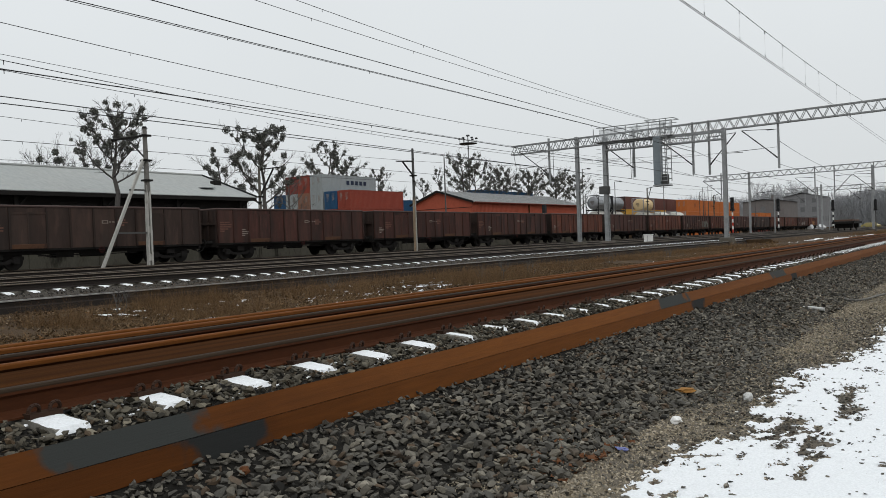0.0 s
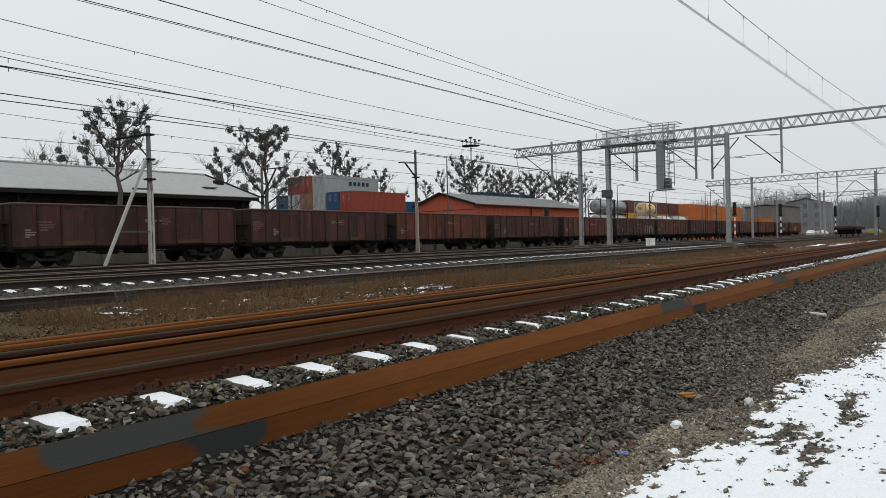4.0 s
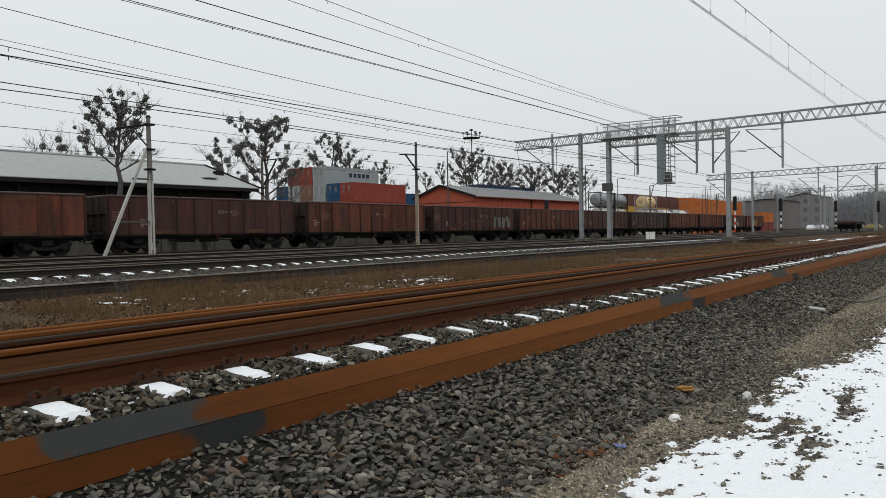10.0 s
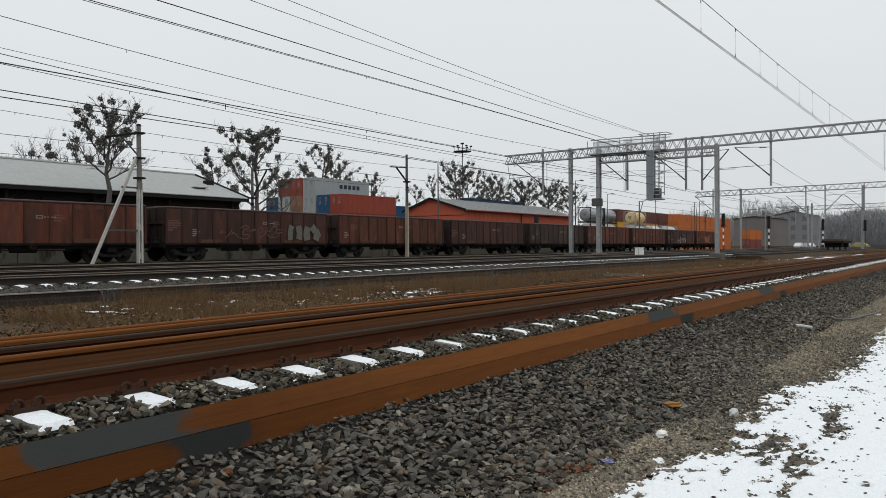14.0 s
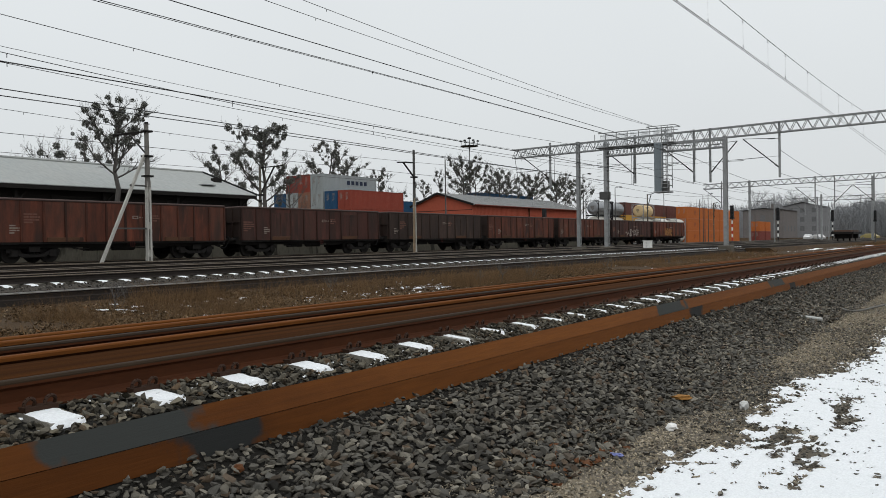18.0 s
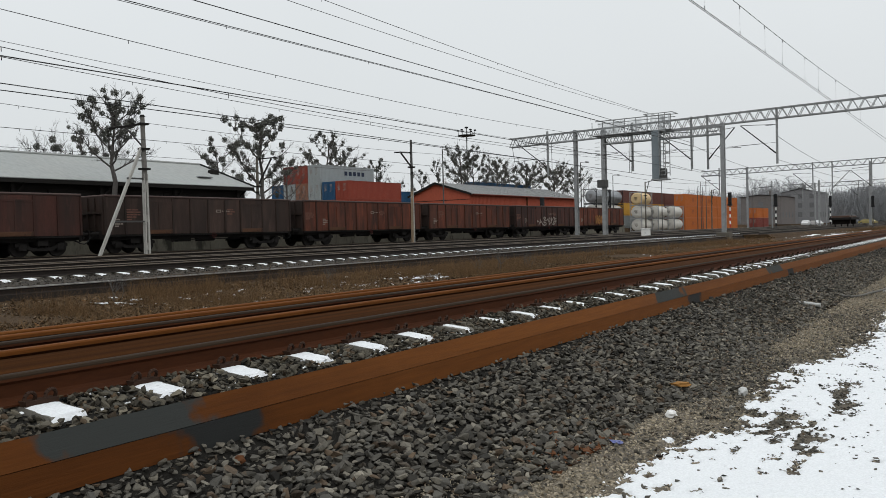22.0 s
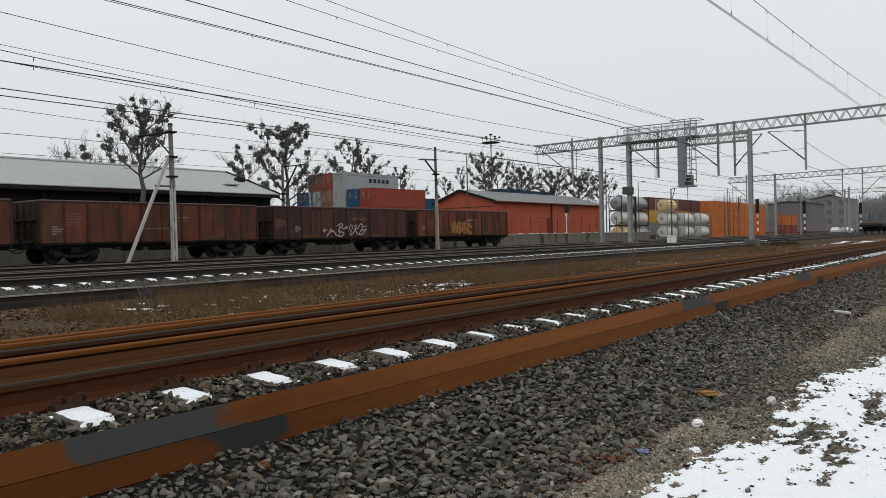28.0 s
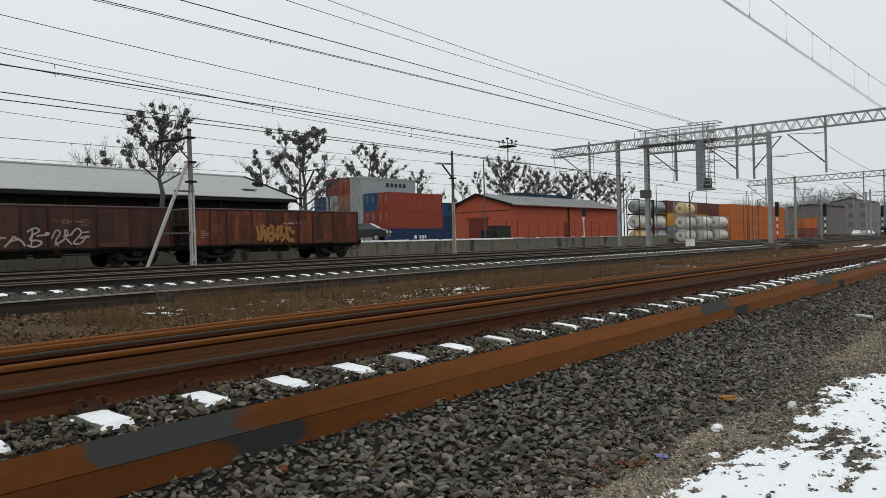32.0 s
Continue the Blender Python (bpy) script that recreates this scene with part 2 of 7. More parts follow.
M["bark"] = material("bare_bark", (0.11, 0.102, 0.095), 0.95, second=(0.07, 0.064, 0.06), scale=1.2)
M["mistletoe"] = material("mistletoe_leaves", (0.16, 0.163, 0.143), 0.9, second=(0.115, 0.118, 0.104), scale=2, island=0.3)
# pale grey: distance haze is painted into the far twigs
M["far_wood"] = material("haze_paled_twigs", (0.31, 0.315, 0.325), 1.0, second=(0.25, 0.255, 0.265), scale=0.4)
M["white"] = material("white_paint", (0.78, 0.78, 0.76), 0.6, second=(0.64, 0.63, 0.6), scale=2)
M["black"] = material("black_paint", (0.02, 0.02, 0.021), 0.6, scale=2)
M["red"] = material("signal_red_paint", (0.5, 0.05, 0.03), 0.6, scale=2)
M["glass"] = material("dark_glass", (0.03, 0.035, 0.04), 0.08, scale=2, specular=0.6)


# ---- mesh helpers ----
class Shape:
    """Gathers corners and faces of one mesh."""

    def __init__(self):
        self.v, self.f = [], []

    def add(self, verts, faces):
        n = len(self.v)
        self.v += [tuple(p) for p in verts]
        self.f += [tuple(i + n for i in f) for f in faces]
        return self

    def box(self, a, b):
        (x0, y0, z0), (x1, y1, z1) = a, b
        return self.add([(x0, y0, z0), (x1, y0, z0), (x1, y1, z0), (x0, y1, z0), (x0, y0, z1), (x1, y0, z1), (x1, y1, z1), (x0, y1, z1)],
                        [(0, 3, 2, 1), (4, 5, 6, 7), (0, 1, 5, 4), (1, 2, 6, 5), (2, 3, 7, 6), (3, 0, 4, 7)])

    def chamfer(self, a, b, c):
        """A box whose upright edges and top edges are cut by c."""
        (x0, y0, z0), (x1, y1, z1) = a, b

        def ring(k, z):
            return [(x0 + k + c, y0 + k, z), (x1 - k - c, y0 + k, z), (x1 - k, y0 + k + c, z), (x1 - k, y1 - k - c, z), (x1 - k - c, y1 - k, z), (x0 + k + c, y1 - k, z), (x0 + k, y1 - k - c, z), (x0 + k, y0 + k + c, z)]
        v = ring(0, z0) + ring(0, z1 - c) + ring(c * 0.8, z1)
        f = [tuple(range(7, -1, -1)), tuple(range(16, 24))]
        for s in (0, 8):
            f += [(s + i, s + (i + 1) % 8, s + 8 + (i + 1) % 8, s + 8 + i) for i in range(8)]
        return self.add(v, f)

    def tube(self, p, q, r, r2=None, n=8, caps=True):
        p, q = Vector(p), Vector(q)
        r2 = r if r2 is None else r2
        w = (q - p).normalized()
        u = w.cross(Vector((0, 0, 1)) if abs(w.z) < 0.9 else Vector((1, 0, 0))).normalized()
        t = w.cross(u)
        v = [tuple(c + k * (u * math.cos(2 * math.pi * i / n) + t * math.sin(2 * math.pi * i / n))) for c, k in ((p, r), (q, r2)) for i in range(n)]
        f = [(i, (i + 1) % n, n + (i + 1) % n, n + i) for i in range(n)]
        if caps:
            f += [tuple(range(n - 1, -1, -1)), tuple(range(n, 2 * n))]
        return self.add(v, f)

    def sweep(self, points, r, n=5):
        """A tube through many points, in one piece."""
        pts = [Vector(p) for p in points]
        v = []
        for i, p in enumerate(pts):
            w = (pts[min(i + 1, len(pts) - 1)] - pts[max(i - 1, 0)]).normalized()
            u = w.cross(Vector((0, 0, 1)) if abs(w.z) < 0.9 else Vector((1, 0, 0))).normalized()
            t = w.cross(u)
            v += [tuple(p + r * (u * math.cos(2 * math.pi * k / n) + t * math.sin(2 * math.pi * k / n))) for k in range(n)]
        f = [(j * n + k, j * n + (k + 1) % n, (j + 1) * n + (k + 1) % n, (j + 1) * n + k) for j in range(len(pts) - 1) for k in range(n)]
        m = (len(pts) - 1) * n
        return self.add(v, f + [tuple(range(n - 1, -1, -1)), tuple(range(m, m + n))])

    def bar(self, p, q, w, h):
        """A straight bar of w by h between two points."""
        p, q = Vector(p), Vector(q)
        d = (q - p).normalized()
        u = d.cross(Vector((0, 0, 1)) if abs(d.z) < 0.9 else Vector((1, 0, 0))).normalized()
        t = d.cross(u)
        v = [tuple(c + a * w / 2 * u + b * h / 2 * t) for c in (p, q) for a, b in ((-1, -1), (1, -1), (1, 1), (-1, 1))]
        return self.add(v, [(3, 2, 1, 0), (4, 5, 6, 7), (0, 1, 5, 4), (1, 2, 6, 5), (2, 3, 7, 6), (3, 0, 4, 7)])

    def prism(self, profile, x0, x1):
        """A closed profile of (y, z) drawn out along x."""
        n = len(profile)
        v = [(x, y, z) for x in (x0, x1) for y, z in profile]
        return self.add(v, [(i, (i + 1) % n, n + (i + 1) % n, n + i) for i in range(n)] + [tuple(range(n - 1, -1, -1)), tuple(range(n, 2 * n))])

    def mesh(self, name, mat):
        me = bpy.data.meshes.new(name)
        me.from_pydata(self.v, [], self.f)
        me.materials.append(M[mat] if isinstance(mat, str) else mat)
        return me


def part(name, shape, mat, parent=None, label="", at=None, smooth=False, kind=""):
    """One mesh object, under a thing or a part; shape may be a Shape or a ready mesh."""
    me = shape.mesh(name, mat) if isinstance(shape, Shape) else shape
    if smooth:
        me.shade_smooth()
    ob = new(name, me)
    if parent:
        ob.parent = parent
    if at is not None:
        ob.matrix_basis = at
    return tagged(ob, label, kind=kind)


def thing(name, label, category, at=None, group="", kind=""):
    ob = new(name)
    ob.empty_display_size = 0.2
    if at is not None:
        ob.matrix_basis = at
    return tagged(ob, label, category, group, kind)


def spread(name, verts, faces, mat, parent=None):
    """A mesh from arrays of corners and equal-sided faces."""
    me = bpy.data.meshes.new(name)
    verts, faces = np.asarray(verts, "f"), np.asarray(faces, "i")
    k = faces.shape[1]
    me.vertices.add(len(verts))
    me.vertices.foreach_set("co", verts.ravel())
    me.loops.add(faces.size)
    me.loops.foreach_set("vertex_index", faces.ravel())
    me.polygons.add(len(faces))
    me.polygons.foreach_set("loop_start", np.arange(0, faces.size, k, dtype="i"))
    me.polygons.foreach_set("loop_total", np.full(len(faces), k, "i"))
    me.update(calc_edges=True)
    me.shade_flat()
    me.materials.append(M[mat])
    ob = new(name, me)
    if parent:
        ob.parent = parent
    return ob


def turns(n, rng):
    """n random turns as 3 x 3 arrays."""
    q = rng.normal(size=(n, 4))
    q /= np.linalg.norm(q, axis=1)[:, None]
    w, x, y, z = q.T
    return np.stack([np.stack([1 - 2 * (y * y + z * z), 2 * (x * y - w * z), 2 * (x * z + w * y)], 1),
                     np.stack([2 * (x * y + w * z), 1 - 2 * (x * x + z * z), 2 * (y * z - w * x)], 1),
                     np.stack([2 * (x * z - w * y), 2 * (y * z + w * x), 1 - 2 * (x * x + y * y)], 1)], 1)


def lying(n, rng, tilt=0.45):
    """n turns that leave a flat stone lying, tilted a little."""
    a, b, c = rng.uniform(0, 2 * np.pi, n), rng.normal(0, tilt, n), rng.normal(0, tilt, n)
    o, z = np.ones(n), np.zeros(n)

    def m(rows):
        return np.stack([np.stack(r, 1) for r in rows], 1)
    rz = m([(np.cos(a), -np.sin(a), z), (np.sin(a), np.cos(a), z), (z, z, o)])
    rx = m([(o, z, z), (z, np.cos(b), -np.sin(b)), (z, np.sin(b), np.cos(b))])
    ry = m([(np.cos(c), z, np.sin(c)), (z, o, z), (-np.sin(c), z, np.cos(c))])
    return np.einsum("nij,njk,nkl->nil", rx, ry, rz)


def stone_kinds(rng, count=16):
    """Angular broken stones: a cube cut and pulled out of true, 12 triangles and more."""
    kinds = []
    for _ in range(count):
        bm = bmesh.new()
        pts = np.array([(a, b, c) for a in (-1, 1) for b in (-1, 1) for c in (-1, 1)], float)
        pts[:, 2] *= np.where(pts[:, 0] > 0, 0.8, 1.1)
        pts = (pts + rng.uniform(-0.4, 0.4, pts.shape)) * np.array([0.95, 0.74, 0.46])
        pts = np.delete(pts, rng.integers(0, 8), 0) if rng.random() < 0.5 else pts
        for p in pts:
            bm.verts.new(p)
        out = bmesh.ops.convex_hull(bm, input=bm.verts)
        bmesh.ops.delete(bm, geom=[g for g in out["geom_interior"] if isinstance(g, bmesh.types.BMVert)], context="VERTS")
        bm.verts.index_update()
        bmesh.ops.triangulate(bm, faces=bm.faces)
        kinds.append((np.array([v.co for v in bm.verts]), np.array([[v.index for v in f.verts] for f in bm.faces])))
        bm.free()
    return kinds


def stones(name, places, sizes, rng, mat="ballast", kinds=None, flat=1.0, parent=None):
    """Many loose stones as one mesh: places n x 3, sizes n."""
    kinds = kinds or STONES
    which = rng.integers(0, len(kinds), len(places))
    vs, fs, base = [], [], 0
    for k, (kv, kf) in enumerate(kinds):
        sel = which == k
        n = int(sel.sum())
        if not n:
            continue
        v = np.einsum("nij,vj->nvi", lying(n, rng, flat) if flat < 1 else turns(n, rng), kv) * sizes[sel][:, None, None]
        v += places[sel][:, None, :]
        vs.append(v.reshape(-1, 3))
        fs.append((kf[None] + (np.arange(n) * len(kv))[:, None, None] + base).reshape(-1, 3))
        base += n * len(kv)
    return spread(name, np.concatenate(vs), np.concatenate(fs), mat, parent)


def broken_kinds(rng, count=24, corners=13):
    """Irregular broken stones with a dozen uneven faces: hulls of points on a flattened, lopsided lump."""
    kinds = []
    for _ in range(count):
        bm = bmesh.new()
        d = rng.normal(size=(corners, 3))
        d /= np.abs(d).max(1)[:, None] ** 0.6 * np.linalg.norm(d, axis=1)[:, None] ** 0.4
        pts = d * rng.uniform(0.78, 1.08, (corners, 1)) * np.array([1.0, rng.uniform(0.58, 0.85), rng.uniform(0.34, 0.52)])
        pts[:, 2] += pts[:, 0] * rng.uniform(-0.2, 0.2)
        for q in pts:
            bm.verts.new(q)
        out = bmesh.ops.convex_hull(bm, input=bm.verts)
        bmesh.ops.delete(bm, geom=[g for g in out["geom_interior"] if isinstance(g, bmesh.types.BMVert)], context="VERTS")
        bm.verts.index_update()
        bmesh.ops.triangulate(bm, faces=bm.faces)
        kinds.append((np.array([v.co for v in bm.verts]), np.array([[v.index for v in f.verts] for f in bm.faces])))
        bm.free()
    return kinds


STONES = stone_kinds(np.random.default_rng(3))
BROKEN = broken_kinds(np.random.default_rng(5))
CHIPS = broken_kinds(np.random.default_rng(6), 16, 7)


# ---- ground: one sheet, with its banks and beds ----
BANKS = [(-1500, -0.85), (2.35, -0.85), (3.0, -0.70), (3.6, -0.54), (3.78, -0.46), (3.95, -0.245), (4.2, -0.225), (4.4, -0.205), (6.6, -0.215), (7.5, -0.5), (9.0, -0.56), (13.8, -0.54), (15.2, -0.5), (16.15, -0.5), (16.6, -0.36),
         (17.6, -0.2), (18.2, -0.17), (21.4, -0.17), (21.8, -0.2), (40.3, -0.22), (41.0, -0.3), (60.5, -0.3), (61.0, 0.48), (3000, 0.48)]


def ground_z(y):
    return np.interp(y, [b[0] for b in BANKS], [b[1] for b in BANKS])


def value_noise(x, y, cell, seed):
    """Smooth noise from 0 to 1 on a lattice of that cell."""
    u, v = x / cell, y / cell
    i, j = np.floor(u).astype(int), np.floor(v).astype(int)
    a, b = u - i, v - j
    a, b = a * a * (3 - 2 * a), b * b * (3 - 2 * b)

    def h(p, q):
        k = (p * 374761393 + q * 668265263 + seed * 974711) & 0x7FFFFFFF
        k = ((k ^ (k >> 13)) * 1274126177) & 0x7FFFFFFF
        return ((k ^ (k >> 16)) & 0xFFFF) / 65535.0
    return (h(i, j) * (1 - a) + h(i + 1, j) * a) * (1 - b) + (h(i, j + 1) * (1 - a) + h(i + 1, j + 1) * a) * b


def rough(x, y, cell, seed, octaves=4):
    return sum(value_noise(x, y, cell / 2 ** k, seed + k) * 0.5 ** k for k in range(octaves)) / sum(0.5 ** k for k in range(octaves))


def sheet(name, xs, ys, height, mats, zone=None):
    X, Y = np.meshgrid(xs, ys, indexing="ij")
    Z = height(X, Y)
    nx, ny = X.shape
    k = np.arange(nx * ny).reshape(nx, ny)
    faces = np.stack([k[:-1, :-1], k[1:, :-1], k[1:, 1:], k[:-1, 1:]], -1).reshape(-1, 4)
    ob = spread(name, np.stack([X, Y, Z], -1).reshape(-1, 3), faces, mats[0])
    for m in mats[1:]:
        ob.data.materials.append(M[m])
    if zone:
        mid = (Y[:-1, :-1] + Y[1:, 1:]) / 2
        ob.data.polygons.foreach_set("material_index", zone(mid).reshape(-1).astype("i"))
    ob.data.shade_smooth()
    return ob


def ground_height(X, Y):
    z = ground_z(Y)
    field = np.clip((Y - 6.9) / 1.2, 0, 1) * np.clip((15.6 - Y) / 0.8, 0, 1)
    return z + field * (rough(X, Y, 2.2, 5) - 0.5) * 0.22 + (rough(X, Y, 0.7, 9, 2) - 0.5) * 0.04 * (np.abs(Y) < 60)


xs = np.concatenate([[-1500, -400, -120, -40], np.arange(-12, 40, 0.35), np.arange(40, 120, 1.5), [130, 150, 180, 240, 340, 500, 800, 1300, 2500]])
ys = np.concatenate([[-1500, -500, -150, -50, -20], np.arange(-8, 2.2, 0.4), [2.35, 2.6, 3.0, 3.3, 3.6, 3.78, 3.95, 4.3, 5.2, 6.0, 6.6, 7.0], np.arange(7.25, 15.5, 0.25), [15.6, 16.15, 16.6, 17.0, 17.6, 18.2, 19, 21.8, 26, 31, 36, 40.3, 41, 60.5, 61, 90, 150, 300, 700, 1500, 3000]])
ground = sheet("ground", xs, ys, ground_height, ["fines", "ballast_gap_shade", "soil", "ballast_far", "soil"],
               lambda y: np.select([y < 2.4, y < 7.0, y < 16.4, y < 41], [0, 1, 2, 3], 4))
tagged(ground, "stony railway ground with ballast banks and dead grass", "ground", kind="structure")


def snow_depth(X, Y):
    """Over nought where the snow still lies: worn thin along the path's edge, with bare stony gaps."""
    n = sum((value_noise(X * 0.75, Y, 0.5 / 1.9 ** k, 21 + k) - 0.5) * 0.9 ** k for k in range(7))
    edge = np.interp(X, [0, 3, 4.2, 4.9, 5.6, 7.5, 8.3, 9.5, 10.1, 10.7, 11.3, 12.8, 15, 18, 25], [1.5, 1.78, 1.88, 1.89, 1.81, 1.74, 1.8, 1.78, 1.54, 1.38, 1.27, 1.3, 1.5, 1.4, 0.9])
    finger = np.clip((Y - 0.85) / 0.5, 0, 1) * np.exp(-np.abs((X - 6.45) / 0.48) ** 4)
    thin = 0.2 * np.exp(-((X - 7.9) / 0.5) ** 2 - ((Y - 1.62) / 0.15) ** 2) + 0.08 * np.exp(-((X - 5.4) / 0.3) ** 2 - ((Y - 0.95) / 0.2) ** 2)
    far = np.interp(X, [10, 12, 16], [0, 0.04, 0.15])
    isle = 0.95 * np.exp(-((X - 7.75) / 0.8) ** 4 - ((Y - 1.04 - (X - 7.75) * 0.12) / 0.13) ** 2)
    drift = 0.9 * np.exp(-((X - 20.2) / 0.9) ** 2 - ((Y - 1.8) / 0.16) ** 2)
    deep = np.interp(X + 2.0 * Y, [6.2, 8.5, 10.5], [0.62, 0.5, 0.42])
    fine = (rough(X, Y * 1.3, 0.11, 61, 3) - 0.5) * np.interp(Y, [0.3, 1.2], [0.6, 1.35])
    fine = fine * (1 + 0.9 * np.exp(-np.clip(edge - Y, 0, 2) / 0.3))
    fine = np.where(Y > edge - 0.06, np.minimum(fine, 0) * 1.2, fine)
    return np.minimum(np.clip((edge - Y) * 1.6, -0.5, 1.0), deep) + n * 0.36 + fine - 0.7 * finger - isle - thin - far + drift


def snow_height(X, Y):
    return ground_height(X, Y) + np.clip(snow_depth(X, Y) * 0.07, -0.025, 0.018)


snow = sheet("snow_cover", np.concatenate([np.arange(-14, 2.6, 0.1), np.arange(2.6, 9, 0.019), np.arange(9, 14, 0.034), np.arange(14, 26, 0.08), np.arange(26, 60, 1.0)]), np.concatenate([np.arange(-6, -0.2, 0.3), np.arange(-0.2, 2.15, 0.017)]), snow_height, ["snow"])
tagged(snow, "thin patchy snow lying over the gravel path", "snow", kind="stuff")


def field_snow(X, Y):
    n = rough(X * 0.5, Y, 1.1, 77, 5)
    spots = np.zeros_like(X)
    for cx, cy, rx, ry in ((12.2, 14.5, 0.7, 0.4), (11.1, 14.2, 0.35, 0.25), (15.7, 14.1, 0.6, 0.5), (15.2, 13.0, 0.5, 0.35), (11.0, 11.55, 0.9, 0.14), (12.4, 11.35, 0.8, 0.16), (13.6, 13.9, 0.5, 0.3), (14.6, 11.1, 1.2, 0.14), (10.0, 13.4, 0.5, 0.3), (19.0, 13.2, 0.8, 0.3), (84, 14.0, 6, 0.5), (110, 14.8, 9, 0.5), (70, 9.6, 9, 0.8), (84, 11.3, 9, 1.2), (104, 10.5, 12, 1.4)):
        spots = np.maximum(spots, 1 - ((X - cx) / rx) ** 2 - ((Y - cy) / ry) ** 2)
    return ground_height(X, Y) + np.clip((np.clip(spots, -1, 0.6) * 0.5 + (rough(X, Y, 0.17, 70, 4) - 0.5) * np.where(X < 22, 3.4, 2.0) + n * 0.7 + np.where(X > 60, 0.9, 0.0) * np.clip(spots, 0, 1) - np.where(X < 22, 1.12, 0.95)) * 0.2, -0.12, 0.03)


fsnow = sheet("snow_patches", np.concatenate([np.arange(9, 20, 0.045), np.arange(20, 120, 0.35)]), np.concatenate([np.arange(7.6, 9.8, 0.15), np.arange(9.8, 15.4, 0.05)]), field_snow, ["snow"])
tagged(fsnow, "scattered snow remnants among the dead grass", "snow", kind="stuff")

# loose stones
rng = np.random.default_rng(11)


def scatter(x0, x1, y0, y1, n, lift=0.01):
    p = np.stack([rng.uniform(x0, x1, n), rng.uniform(y0, y1, n)], 1)
    return np.column_stack([p, ground_height(p[:, 0], p[:, 1]) + rng.uniform(-0.02, 0.03, n) + lift])


def packed(x0, x1, y0, y1, cell, lift=0.008, extra=0.25):
    """Stones lying side by side, with some on top of the others."""
    gx, gy = np.meshgrid(np.arange(x0, x1, cell), np.arange(y0, y1, cell), indexing="ij")
    gx = gx + (np.arange(gx.shape[1]) % 2)[None] * cell / 2
    p = np.stack([gx.ravel(), gy.ravel()], 1)
    p = p + rng.uniform(-0.34, 0.34, p.shape) * cell
    n = len(p)
    more = p[rng.random(n) < extra] + cell * 0.5
    z = np.concatenate([rng.uniform(-0.024, 0.016, n), rng.uniform(0.014, 0.036, len(more))])
    p = np.concatenate([p, more])
    return np.column_stack([p, ground_height(p[:, 0], p[:, 1]) + z + lift])


def bank_stones():
    a = [np.concatenate([packed(1.0, 12, 2.3, 3.61, 0.051, 0.004, 0.6), packed(1.0, 12, 3.61, 3.715, 0.04, -0.004, 0.3)]), packed(-9, 1.0, 2.4, 3.7, 0.1), packed(12, 30, 2.3, 3.672, 0.056, 0.006, 0.5), packed(30, 80, 2.3, 3.7, 0.085), scatter(30, 80, 3.8, 4.4, 2500, -0.012), scatter(-9, 30, 4.6, 6.6, 5600)]
    bed = np.concatenate([packed(1.0, 12, 3.8, 4.42, 0.04, 0.01, 0.5), packed(-9, 1.0, 3.8, 4.42, 0.09, 0.0), packed(12, 30, 3.8, 4.42, 0.037, -0.004, 0.3)])
    strays = np.concatenate([scatter(1.5, 16, 0.0, 2.5, 120000, -0.007), scatter(16, 40, 0.0, 2.5, 26000, -0.006), scatter(-9, 1.5, 0.5, 2.75, 5000, -0.004)])
    drift = rough(strays[:, 0], strays[:, 1], 0.9, 33, 3) - 0.5
    depth = snow_depth(strays[:, 0], strays[:, 1])
    bank = np.clip((strays[:, 1] + drift * 0.8 - np.interp(strays[:, 0], [4.5, 5.5, 6.5, 7.5, 9, 12, 16], [2.45, 2.4, 2.15, 1.95, 1.95, 2.0, 2.1])) / 0.4, 0, 0.6)
    melt = np.clip(0.4 - depth * 1.4, 0.0, 0.5) * np.clip((2.25 - strays[:, 1] + drift) / 0.5, 0, 1) * np.interp(strays[:, 0], [4.8, 6.0], [0.3, 1.0])
    keep = rng.random(len(strays)) < np.where(depth > 0.2, 0.028, 0.1) + np.maximum(bank, melt)
    off = np.abs((bed[:, 0] - 2.359 + 0.3335) % 0.667 - 0.3335)
    bed = bed[(off > 0.112 + 0.02 * rng.random(len(bed))) | (bed[:, 1] < 4.02)]
    tagged(stones("ballast_stones", bed, np.clip(rng.lognormal(math.log(0.0255), 0.28, len(bed)), 0.011, 0.04), rng, "ballast_old", kinds=BROKEN, flat=0.45), "brown-stained crushed stones between the sleepers", "ballast", kind="stuff")
    m = strays[keep]
    small = np.clip(rng.lognormal(math.log(0.0125), 0.4, len(m)), 0.005, 0.027) * np.where(m[:, 0] > 16, 1.15, 1.0) * np.where(bank[keep] > 0.3, 1.5, 1.0)
    tagged(stones("path_stones", m, small * 1.15, rng, kinds=CHIPS, flat=0.2), "flat dark stones strewn over the path and snow edge", "stones", kind="stuff")
    near = a.pop(0)
    size = np.clip(rng.lognormal(math.log(0.034), 0.26, len(near)), 0.015, 0.05) * np.where(near[:, 1] > 3.58, 0.8, 1.0)
    tagged(stones("ballast_stones", near, size, rng, kinds=BROKEN, flat=0.38), "loose angular grey ballast stones beside the path", "ballast", kind="stuff")
    p = np.concatenate(a)
    return stones("ballast_stones", p, np.clip(rng.lognormal(math.log(0.036), 0.28, len(p)), 0.015, 0.056), rng, kinds=CHIPS, flat=0.4)


